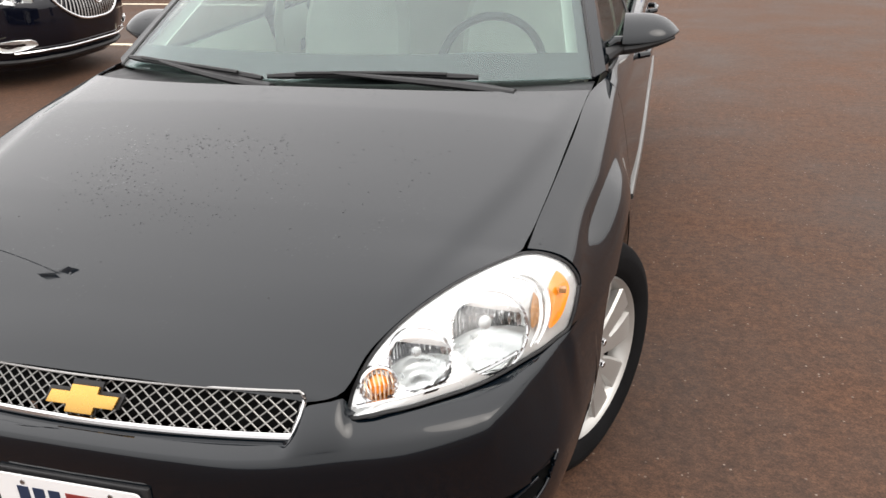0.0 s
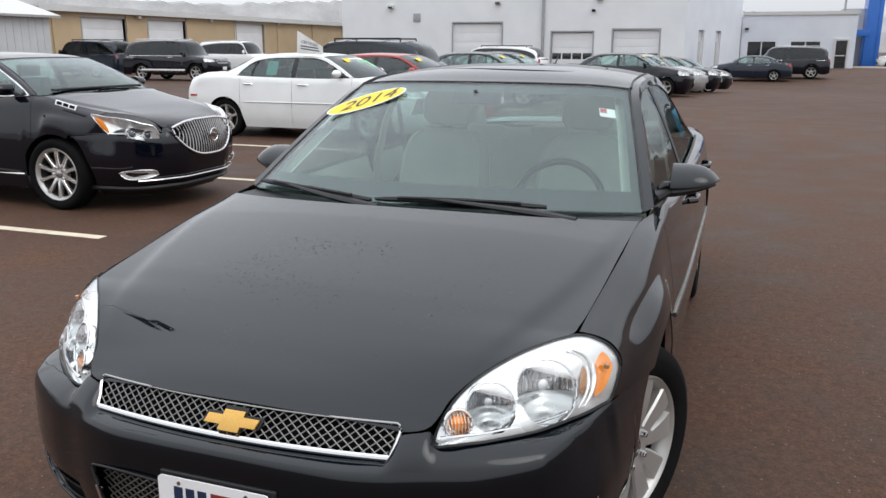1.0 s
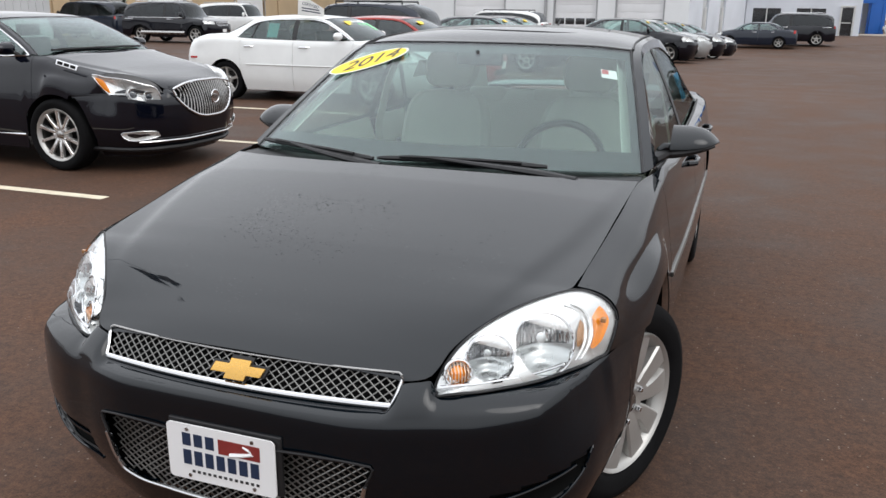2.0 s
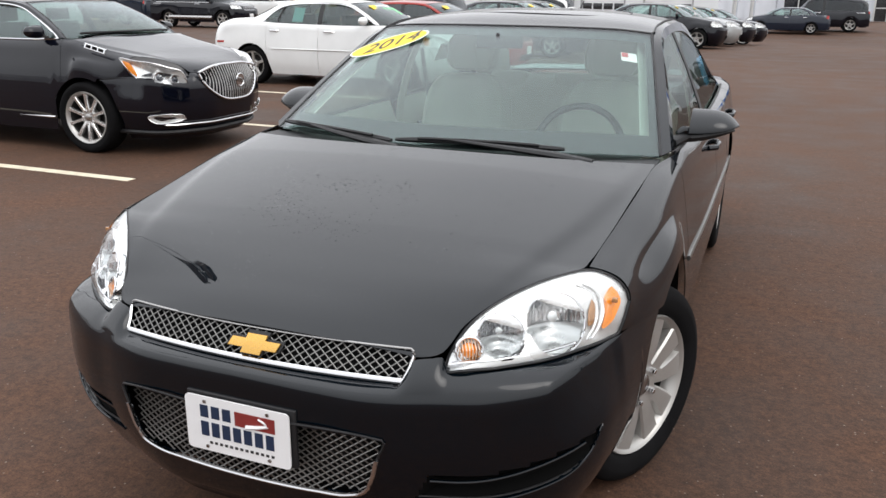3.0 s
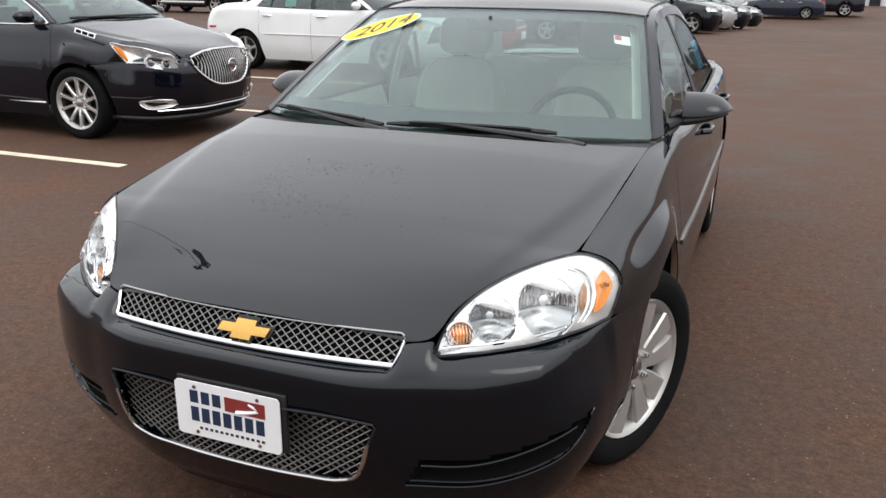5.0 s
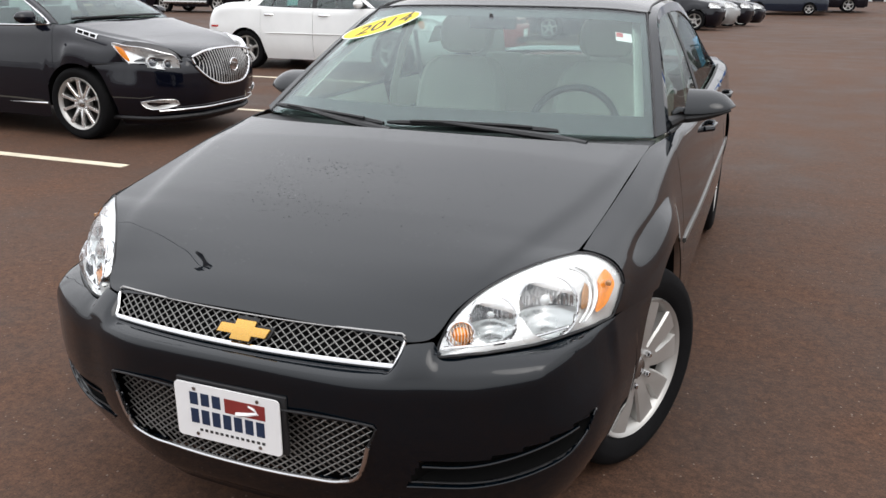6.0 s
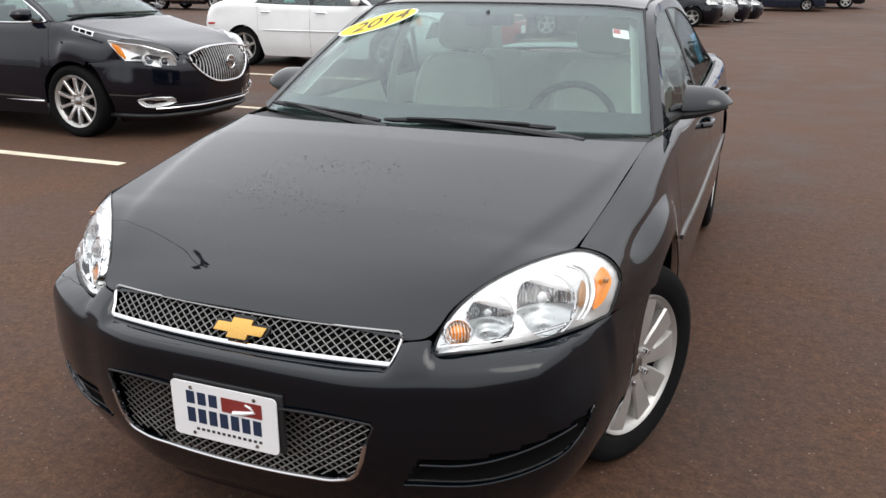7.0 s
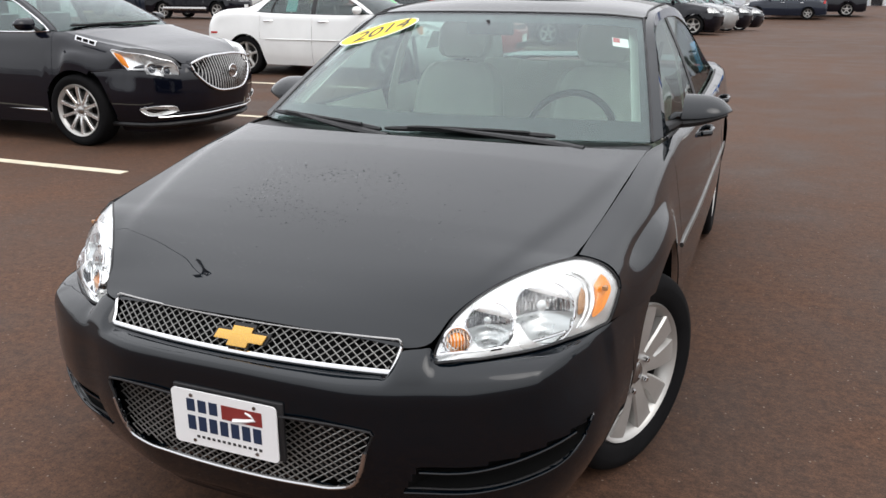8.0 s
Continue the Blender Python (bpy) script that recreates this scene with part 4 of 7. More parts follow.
def headlamp(car, sg):
    """White housing under a bulging lens: two bowls set into it, an amber corner behind a fin, a turn bulb at the inner end."""
    d = np.array((0.62, -0.72, 0.35))
    F = np.array((sg, 1, 1))
    rim = chain(HEADLAMP + HEADLAMP[:1])(np.linspace(0, 1, 193))[:-1]
    ax = Vector((0.54 * sg, -0.78, 0.32)).normalized()
    bowls = [((0.702, 0.345, 0.768), 0.077), ((0.594, 0.247, 0.755), 0.057), ((0.537, 0.182, 0.735), 0.031)]
    holes = [(Vector(np.array(c) * F), ax, r) for c, r in bowls]
    back = dome("headlight", (rim - d * 0.005) * F, BEZEL, car, 0.030, d * F, 30, 2.4, "clear headlight with twin round reflectors and amber corner", holes=holes)
    dome("lens", rim * F, LENS, back, 0.044, d * F, 14, 2.4)
    tube("seal", rim * F - np.array((0, 0, 0.002)), 0.0038, PLASTIC, back, 6, True)
    for (c, _, r), nm in zip(holes, ("reflector_bowl", "reflector_bowl", "turn_bowl")):
        m = Matrix.Translation(c + ax * 0.004) @ ax.to_track_quat("X", "Z").to_matrix().to_4x4()
        deep = min(0.062, r * 0.95)
        bowl = lathe(nm, [(-deep, 0.0), (-deep * 0.98, r * 0.3), (-deep * 0.84, r * 0.55), (-deep * 0.55, r * 0.78), (-deep * 0.15, r * 0.95), (0.0, r), (0.004, r * 1.03), (-0.002, r * 1.05), (-0.035, r * 1.05)], REFLECTOR, back, 52, m)
        tube("bowl_ring", [m @ Vector((0.003, r * 1.03 * math.cos(a), r * 1.03 * math.sin(a))) for a in np.linspace(0, 2 * math.pi, 53)[:-1]], 0.0038, CHROME, bowl, 6, True)
        if nm == "turn_bowl":
            lathe("turn_bulb", [(-0.024, 0.0), (-0.02, 0.012), (-0.008, 0.017), (-0.003, 0.018), (0.003, 0.012), (0.006, 0.0)], AMBER, bowl, 24, m, "amber turn bulb")
            for k in range(7):
                v = (k - 3) * r * 0.26
                hw = math.sqrt(max(0.0, (r * 0.92) ** 2 - v * v))
                tube("lens_rib", [m @ Vector((-0.004, v, -hw)), m @ Vector((0.008, v, 0)), m @ Vector((-0.004, v, hw))], 0.0018, CLEAR_AMBER, bowl, 5)
            continue
        # upper half fluted, lower half a smooth dish, with the bulb's shield between
        lathe("bulb_shield", [(-deep, 0.0), (-0.034, r * 0.10), (-0.020, r * 0.19), (-0.010, r * 0.17), (-0.006, 0.0)], DISH, bowl, 20, m @ pose(0, 0, r * 0.22))
        flutes = bmesh.new()
        for k in range(13):
            q = (k - 6) * r * 0.145
            top, foot = math.sqrt(max(0.0, (r * 0.94) ** 2 - q * q)), -r * 0.10
            z = np.linspace(foot, max(foot + 0.01, top), 6)
            add_tube(flutes, [m @ Vector((-deep * (1 - (q * q + h * h) / (r * r)) * 0.92, q, h)) for h in z], [0.0015, 0.0026, 0.003, 0.003, 0.0026, 0.0015], 6)
        part("flutes", flutes, CHROME, bowl)
        dish = []
        for v in np.linspace(-0.97, -0.08, 21):
            hw = math.sqrt(max(0.0, 1 - v * v)) * 0.985
            dish.append([m @ Vector((-deep * (1 - (u * hw) ** 2 - v * v) * 0.62 - 0.002 + 0.0022 * math.sin(13 * v + 3.0 * u * u), u * hw * r, v * r + r * 0.10 * (1 - u * u) * (v > -0.9) * (v + 0.97))) for u in np.linspace(-1, 1, 17)])
        sheet("lower_dish", np.array([[tuple(q) for q in row] for row in dish]), DISH, bowl, tuple(ax), 0.002)
        # white brow over the bowl's inner upper part
        brow = []
        for a in np.linspace(radians(48), radians(168), 25):
            y_, z_ = -sg * math.cos(a) * r * 1.02, math.sin(a) * r * 1.02
            chord = r * (0.66 if nm == "reflector_bowl" and r > 0.07 else 0.58)
            lo_ = Vector((0.004, y_ * 0.93, min(z_ - 0.002, chord - 0.30 * (sg * y_ + r * 0.2))))
            brow.append([m @ Vector((0.003, y_, z_)), m @ ((Vector((0.012, y_, z_)) + lo_) / 2), m @ lo_])
        sheet("brow", np.array([[tuple(q) for q in row] for row in brow]), BEZEL, back, tuple(ax), 0.002)
    amber = [(0.769, 0.485, 0.829), (0.786, 0.505, 0.833), (0.814, 0.519, 0.818), (0.832, 0.517, 0.792), (0.830, 0.490, 0.765), (0.822, 0.466, 0.745), (0.803, 0.436, 0.735), (0.798, 0.455, 0.760), (0.795, 0.472, 0.785), (0.786, 0.480, 0.808)]
    am = chain(amber + amber[:1])(np.linspace(0, 1, 57))[:-1]
    am = am.mean(0) + (am - am.mean(0)) * 0.98
    marker = dome("amber_reflector", (am + d * 0.007) * F, AMBER, back, 0.006, d * F, 6, 2.0, "orange side marker")
    box("marker_bulb", (0.014, 0.012, 0.012), (np.array((0.814, 0.492, 0.795)) + d * 0.021) * F, DULL_AMBER, marker, 0.003)
    for off, r0 in (((0, 0, 0), 0.0045), ((-0.012, -0.010, -0.002), 0.003)):
        fin = chain([(0.735, 0.452, 0.842), (0.760, 0.468, 0.828), (0.781, 0.472, 0.802), (0.791, 0.458, 0.772), (0.790, 0.432, 0.742), (0.780, 0.401, 0.720)])(np.linspace(0, 1, 21)) + np.array(off)
        tube("bezel_fin", (fin + d * 0.018) * F, [0.002 + r0 * math.sin(math.pi * k / 20) for k in range(21)], BEZEL, back, 8)
    inner = [(0.764, 0.452, 0.805), (0.777, 0.455, 0.785), (0.780, 0.440, 0.755), (0.768, 0.415, 0.745), (0.763, 0.425, 0.775)]
    inn = chain(inner + inner[:1])(np.linspace(0, 1, 25))[:-1]
    dome("amber_window", (inn + d * 0.016) * F, DULL_AMBER, back, 0.003, d * F, 4, 2.0)
    # black wedges paint the dark reflections in the lower chrome facets
    for at, size in (((0.566, 0.176, 0.703), 0.016), ((0.622, 0.222, 0.697), 0.020), ((0.668, 0.266, 0.696), 0.030)):
        wedge = [np.array(at) + np.array(o) * size for o in ((-1, -0.8, -0.08), (-0.1, 0.0, 0.38), (1, 0.8, 0.10), (0.1, 0.05, -0.14))]
        dome("facet_reflection", (np.array(wedge) + d * 0.004 + np.array((-0.006, 0.004, 0.010))) * F, PLASTIC, back, 0.001, d * F, 2, 2.0)
    lowp = [chain(HEADLAMP + HEADLAMP[:1])(u)[0] + np.array((-0.012, 0.012, 0.012)) for u in np.linspace(0.66, 0.97, 24)]
    tube("lower_rib", (np.array(lowp) + d * 0.006) * F, 0.004, CHROME, back, 6)
    return back


def door_mirror(car, sg):
    """A rounded cap on a short arm, with a dark lower edge and glass to the rear."""
    F = np.array((sg, 1, 1))
    G = []
    for u in np.linspace(0, 1, 18):
        x = 0.862 + 0.178 * u
        top, low = 1.124 - 0.058 * u ** 4.2, 1.040 + 0.022 * u ** 1.6
        dep, back = 0.115 * math.sqrt(max(0.0, 1 - u ** 3.5)) + 0.004, 1.895 + 0.02 * u
        ring = [(x, back - dep * max(0.0, 1 - v ** 1.9) ** 0.62, low + (top - low) * v) for v in np.sin(np.linspace(0, math.pi / 2, 16))]
        ring += [(x, back + 0.004, low + (top - low) * v) for v in (0.97, 0.5, 0.03)]
        ring += [(x, back - dep * k, low - 0.003) for k in (0.3, 0.7)] + [ring[0]]
        G.append(ring)
    cap = sheet("mirror_cap", np.array(G) * F, GREY_PAINT, car, (0, 0, 0), 0.003, "body-coloured door mirror")
    bm = bmesh.new()
    bm.faces.new([bm.verts.new(Vector(p)) for p in (np.array(G[0]) * F)[:-1]])
    part("mirror_end", bm, GREY_PAINT, cap)
    low = [(0.830 + 0.195 * u, 1.80 + 0.055 * u ** 2, 1.020 + 0.034 * u ** 1.7) for u in np.linspace(0, 1, 14)]
    tube("lower_trim", np.array(low) * F, [0.019 - 0.013 * (k / 13) ** 2 for k in range(14)], PLASTIC, cap, 10)
    tube("mirror_arm", np.array([(0.802, 1.70, 1.010), (0.822, 1.75, 1.015), (0.845, 1.79, 1.022), (0.88, 1.82, 1.030)]) * F, [0.030, 0.027, 0.022, 0.018], PLASTIC, cap, 10, flat=0.8)
    tube("arm_cover", np.array([(0.818, 1.775, 1.038), (0.838, 1.79, 1.050), (0.868, 1.805, 1.050)]) * F, [0.010, 0.016, 0.014], GREY_PAINT, cap, 10)
    box("mirror_glass", (0.12, 0.004, 0.058), np.array((0.935, 1.902, 1.078)) * F, CHROME, cap, 0.001)


def wiper(car, pts, arm):
    pts = [tuple(p) for p in chain(pts)(np.linspace(0, 1, 15))]
    b = tube("wiper", pts, [0.006] + [0.010] * 13 + [0.007], PLASTIC, car, 6, label="black wiper blade")
    tube("blade_spine", [Vector(p) + Vector((0, -0.010, 0.009)) for p in pts[2:-2]], 0.006, PLASTIC, b, 6)
    tube("wiper_arm", [tuple(p) for p in chain(arm)(np.linspace(0, 1, 12))], [0.016, 0.019, 0.022, 0.023, 0.022, 0.020, 0.018, 0.016, 0.014, 0.012, 0.010, 0.008], PLASTIC, b, 8, flat=0.6)


def cushion(name, rows, mat, parent, label=""):
    """A padded block lofted through rounded sections: rows of (centre, half width, half depth), closed at both ends."""
    t = np.linspace(0, 2 * math.pi, 29)
    c, s = np.cos(t), np.sin(t)
    G = [np.c_[p[0] + a * np.sign(c) * np.abs(c) ** 0.55, p[1] + b * np.sign(s) * np.abs(s) ** 0.7 + 0.018 * (np.abs(c) > 0.72) * -1, np.full(29, p[2])] for p, a, b in rows]
    return sheet(name, np.array(G), mat, parent, (0, 0, 0), 0.003, label)


def seat(car, x, y, w_, back_h, lean=14, head=True):
    """A seat with cushion, bolstered back with rounded shoulders and head restraint."""
    k = math.tan(radians(lean))
    z0 = 0.62
    base = [((x, y, z), w_ / 2 * f, 0.27 * f) for z, f in ((0.50, 0.4), (0.51, 0.9), (0.56, 1.0), (0.64, 1.0), (0.67, 0.93), (0.685, 0.6), (0.687, 0.05))]
    s = cushion("seat", base, FABRIC, car, "beige cloth seat")
    back = [((x, y + 0.27 + k * (u * back_h), z0 + u * back_h), w_ / 2 * f, 0.085 * g) for u, f, g in ((0.0, 0.95, 1.0), (0.25, 1.0, 1.1), (0.5, 1.0, 1.05), (0.7, 0.97, 0.98), (0.84, 0.90, 0.9), (0.93, 0.80, 0.8), (0.985, 0.64, 0.55), (1.0, 0.4, 0.25), (1.002, 0.02, 0.02))]
    cushion("backrest", back, FABRIC, s)
    if head:
        hz, hy = z0 + back_h + 0.02, y + 0.27 + k * back_h + 0.02
        rest = [((x, hy + k * u * 0.2, hz + u * 0.205), 0.15 * f, 0.06 * g) for u, f, g in ((-0.01, 0.1, 0.1), (0.0, 0.6, 0.6), (0.06, 0.82, 0.9), (0.2, 0.95, 1.0), (0.5, 1.0, 1.05), (0.75, 0.95, 1.0), (0.9, 0.8, 0.8), (0.98, 0.55, 0.5), (1.0, 0.05, 0.05))]
        cushion("head_restraint", rest, FABRIC, s)


def water_drops(H):
    """Small beads of rain in loose patches on the hood."""
    rnd = random.Random(5)
    patches = ((-0.28, 0.65, 0.045, 0.07, 110), (-0.15, 0.56, 0.06, 0.045, 90), (0.0, 0.50, 0.06, 0.035, 60), (-0.15, 0.81, 0.06, 0.04, 80), (0.04, 0.80, 0.08, 0.04, 80), (-0.06, 0.66, 0.20, 0.15, 140), (0.40, 0.75, 0.10, 0.15, 50))
    N = normals(H)
    N = N * np.sign(N[..., 2:3])
    XY = H[..., :2].reshape(-1, 2)
    V, F = [], []
    ring = 7
    for cx, cy, sx, sy, count in patches:
        for _ in range(count):
            x, y = rnd.gauss(cx, sx), rnd.gauss(cy, sy)
            i = int(np.argmin(((XY - (x, y)) ** 2).sum(1)))
            p, n = Vector(H.reshape(-1, 3)[i]), Vector(N.reshape(-1, 3)[i])
            d = Vector((x - p.x, y - p.y, 0))
            p = p + d - n * d.dot(n)
            r = rnd.choice((0.0009, 0.0012, 0.0015, 0.0018, 0.0024))
            a = n.orthogonal().normalized()
            b = n.cross(a)
            long_ = rnd.uniform(1.0, 1.8)
            k = len(V)
            for f, h in ((1.0, -0.0002), (0.75, 0.25 * r)):
                for j in range(ring):
                    t = 2 * math.pi * j / ring
                    V.append(tuple(p + (a * math.cos(t) * long_ + b * math.sin(t)) * r * f + n * h))
            V.append(tuple(p + n * 0.34 * r))
            for j in range(ring):
                q = (j + 1) % ring
                F.append((k + j, k + q, k + ring + q, k + ring + j))
                F.append((k + ring + j, k + ring + q, k + 2 * ring))
    me = bpy.data.meshes.new("water_drops")
    me.from_pydata(V, [], F)
    for f in me.polygons:
        f.use_smooth = True
    tagged(link("water_drops", me, WATER), "small rain drops in loose patches on the dark hood", "water drops", kind="stuff")


def front_saloon():
    w = warper(1.0, [(0, 0), (1.0, 1.0), (2.0, 2.0), (2.6, 2.6), (2.9, 2.92), (3.2, 3.30), (3.52, 3.72), (3.85, 4.04), (4.2, 4.31), (4.5, 4.55), (4.9, 4.9), (5.08, 5.08)])
    car, made = saloon("saloon_car", "dark grey metallic four-door saloon with its front wheels turned", pose(0, 0, 0), GREY_PAINT, w, (1.06, 3.84), 0.338, 0.226,
                       dict(width=0.238, spokes=5, label="silver alloy wheel with five split spokes"), steer=-25.0, track=0.810, front_track=0.765, front_wheel=1.015, arch=1.245, door_glass=DOOR_GLASS, hood_paint=WET_PAINT)
    water_drops(made["hood_grid"])
    low, fog = inside(LOW_GRILLE), inside(FOG)
    sheet("front_bumper", made["nose"], GREY_PAINT, car, (0, -1, 0), 0.004, cut=lambda x, y, z: (low(x, z) & (y < 0.2)) | (fog(x, z) & (y < 0.6)))
    # upper grille
    gtop = lambda x: 0.094 + 0.035 * (x / 0.42) ** 2
    gbot = lambda x: 0.054 + 0.036 * (x / 0.42) ** 2
    xs = np.linspace(-1, 1, 41)
    frame_pts = [(0.412 * x, gtop(0.412 * x) - 0.002, 0.740) for x in xs] + [(0.4195, 0.125, 0.735), (0.4215, 0.124, 0.727), (0.419, 0.118, 0.71), (0.413, 0.10, 0.685)] + [(0.411 * x, gbot(0.411 * x) - 0.002, 0.672) for x in xs[::-1]] + [(-0.413, 0.10, 0.685), (-0.419, 0.118, 0.71), (-0.4215, 0.124, 0.727), (-0.4195, 0.125, 0.735)]
    grille = tube("grille", frame_pts, 0.0028, SATIN, car, 8, True, "chrome-framed mesh grille")
    tube("chrome_strip", [(0.408 * x, gbot(0.408 * x) - 0.003, 0.672) for x in xs], 0.0066, CHROME, grille, 8, flat=1.1)
    for sg in (1, -1):
        tube("frame_end", [(sg * 0.409, gbot(0.409) - 0.003, 0.672), (sg * 0.415, 0.105, 0.694), (sg * 0.4205, 0.121, 0.722), (sg * 0.4185, 0.125, 0.735)], [0.0066, 0.006, 0.005, 0.004], CHROME, grille, 8)
    # flat near-black sheet stands for the shade behind the mesh
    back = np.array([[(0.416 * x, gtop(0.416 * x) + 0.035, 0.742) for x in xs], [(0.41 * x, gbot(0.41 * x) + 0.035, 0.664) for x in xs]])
    sheet("grille_shade_back", back, SHADOW, grille, (0, -1, 0), 0.003)
    lattice("grille_mesh", [(0.409, 0.674, gbot), (0.417, 0.738, gtop)], MESH_METAL, grille, 0.0262, 1.42, 0.0017, 0.004)
    gold = [(-0.074, -0.014), (-0.030, -0.014), (-0.033, -0.030), (0.024, -0.030), (0.027, -0.014), (0.066, -0.014), (0.076, 0.014), (0.032, 0.014), (0.035, 0.030), (-0.022, 0.030), (-0.025, 0.014), (-0.064, 0.014)]
    tilt = pose(0.010, 0.070, 0.706, 0, 0, 0) @ Matrix.Rotation(radians(-30), 4, "X")
    em = slab("emblem", [(x * 1.12, z * 1.06) for x, z in gold], 0.005, PLASTIC, grille, "gold badge in a dark rim", Matrix.Translation((0, 0.004, 0)) @ tilt, 0.0015)
    slab("emblem_face", [(x, z * 0.86) for x, z in gold], 0.006, GOLD, em, "gold badge face", Matrix.Translation((0, -0.003, 0)) @ tilt, 0.0015)
    # lower grille
    ring = [on_nose(x, z, 0.004) for x, z in LOW_GRILLE] 
    ring = ring + [p * MIRROR for p in ring[::-1]][1:-1]
    lowg = tube("lower_grille", chain(ring + ring[:1])(np.linspace(0, 1, 121))[:-1], 0.0030, PLASTIC, car, 8, True, "mesh lower grille over a chrome lip")
    lip = [on_nose(x, z, 0.006) for x, z in LOW_GRILLE[:6]]
    tube("chrome_lip", chain([p * MIRROR for p in lip[:0:-1]] + lip)(np.linspace(0, 1, 61)), 0.0058, CHROME, lowg, 8)
    yl = lambda x: 0.022 + 0.02 * (x / 0.38) ** 2
    lattice("lower_mesh", [(0.24, 0.360, yl), (0.33, 0.376, yl), (0.358, 0.41, yl), (0.390, 0.54, yl)], MESH_METAL, lowg, 0.0262, 1.40, 0.0019)
    # shade behind the lower mesh, put in as a black sheet
    sheet("cavity_shade_sheet", np.array([[(x, 0.075, z) for x in (-0.42, 0, 0.42)] for z in (0.33, 0.57)]), SHADOW, lowg, (0, -1, 0), 0.003)
    for sg in (1, -1):
        fr = chain(FOG + FOG[:1])(np.linspace(0, 1, 61))[:-1]
        # shallow recess in the shade colour, for the dark inside the intake
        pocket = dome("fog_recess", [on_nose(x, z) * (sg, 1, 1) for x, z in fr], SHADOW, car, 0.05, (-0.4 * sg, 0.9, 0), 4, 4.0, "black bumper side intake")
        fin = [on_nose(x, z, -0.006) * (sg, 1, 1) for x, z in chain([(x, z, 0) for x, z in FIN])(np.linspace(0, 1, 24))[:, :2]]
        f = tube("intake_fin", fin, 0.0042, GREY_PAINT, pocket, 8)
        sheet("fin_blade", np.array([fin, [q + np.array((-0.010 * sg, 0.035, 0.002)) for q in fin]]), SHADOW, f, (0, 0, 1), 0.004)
        lip = chain([(x, z, 0) for x, z in FOG[:8]])(np.linspace(0, 1, 40))[:, :2]
        tube("intake_lip", [on_nose(x, z, 0.002) * (sg, 1, 1) for x, z in lip], 0.0036, GREY_PAINT, pocket, 8)
        ledge = [[on_nose(x, z, 0.001) * (sg, 1, 1) for x, z in lip], [on_nose(x - 0.004, z + 0.010, -0.030) * (sg, 1, 1) for x, z in lip]]
        sheet("intake_ledge", np.array(ledge), GREY_PAINT, pocket, (0.3 * sg, -0.4, 1), 0.003)
        tube("intake_step", [on_nose(x + 0.006, z + 0.009, -0.008) * (sg, 1, 1) for x, z in lip[:-3]], 0.0028, PLASTIC, pocket, 8)
        headlamp(car, sg)
        door_mirror(car, sg)
    # dealer plate
    box("plate_bracket", (0.318, 0.012, 0.160), (0.006, 0.0, 0.507), PLASTIC, car, 0.005)
    corner = [(sx * (0.1525 - 0.012) + 0.012 * math.cos(t), sz * (0.076 - 0.012) + 0.012 * math.sin(t)) for sx, sz, t0 in ((1, 1, 0), (-1, 1, 90), (-1, -1, 180), (1, -1, 270)) for t in (radians(t0 + d) for d in (0, 22, 45, 68, 90))]
    plate = slab("plate", corner, 0.004, PLATE, car, "white dealer plate with navy bars and a maroon block", Matrix.Translation((0.0, -0.011, 0.503)))
    def bar(nm, x0, x1, z0, z1, mt):
        box(nm, (x1 - x0, 0.0012, z1 - z0), ((x0 + x1) / 2, -0.0155, (z0 + z1) / 2), mt, plate)
    for count, x0, x1, z0, z1, mt, nm, fill in ((3, -0.112, -0.012, 0.522, 0.556, NAVY, "navy_bar", 0.72), (7, -0.112, 0.112, 0.470, 0.510, NAVY, "navy_bar", 0.72), (13, -0.088, 0.110, 0.449, 0.456, INK, "thin_bar", 0.55)):
        pitch = (x1 - x0) / count
        for k in range(count):
            bar(nm, x0 + pitch * (k + 0.5 - fill / 2), x0 + pitch * (k + 0.5 + fill / 2), z0, z1, mt)
    bar("maroon_block", -0.004, 0.112, 0.517, 0.556, MAROON)
    tube("road_swoosh", [(0.030, -0.0164, 0.520), (0.062, -0.0164, 0.526), (0.092, -0.0164, 0.534), (0.082, -0.0164, 0.543), (0.066, -0.0164, 0.549)], [0.0065, 0.0055, 0.0045, 0.0035, 0.0025], PLATE, plate, 6, flat=1.0)
    for x, z in ((-0.092, 0.566), (0.092, 0.566), (-0.092, 0.440), (0.092, 0.440)):
        lathe("bolt", [(0, 0.005), (0.002, 0.005), (0.003, 0)], SATIN, plate, 12, Matrix.Translation((x, -0.015, z)) @ Matrix.Rotation(radians(-90), 4, "Z"))
    # cowl, wipers
    cw = np.array([[(0.80 * x, 1.150 + 0.165 * abs(x) ** 3, 0.992 - 0.008 * abs(x)) for x in xs], [(0.80 * x, 1.225 + 0.16 * abs(x) ** 2.4, 0.998 - 0.008 * abs(x)) for x in xs], [(0.80 * x, 1.30 + 0.18 * abs(x) ** 2.2, 0.995 - 0.008 * abs(x)) for x in xs]])
    sheet("cowl_panel", cw, PLASTIC, car, (0, 0, 1), 0.004)
    wiper(car, [(-0.76, 1.462, 1.030), (-0.60, 1.392, 1.030), (-0.40, 1.315, 1.030), (-0.16, 1.240, 1.024)], [(-0.12, 1.212, 1.006), (-0.26, 1.250, 1.014), (-0.42, 1.302, 1.026), (-0.58, 1.372, 1.038)])
    wiper(car, [(-0.15, 1.255, 1.026), (0.05, 1.282, 1.028), (0.25, 1.305, 1.028), (0.48, 1.325, 1.024)], [(0.60, 1.240, 1.004), (0.46, 1.262, 1.012), (0.28, 1.272, 1.022), (0.06, 1.275, 1.036)])
    # windshield border and stickers
    S = made["screen_grid"]
    N = normals(S)
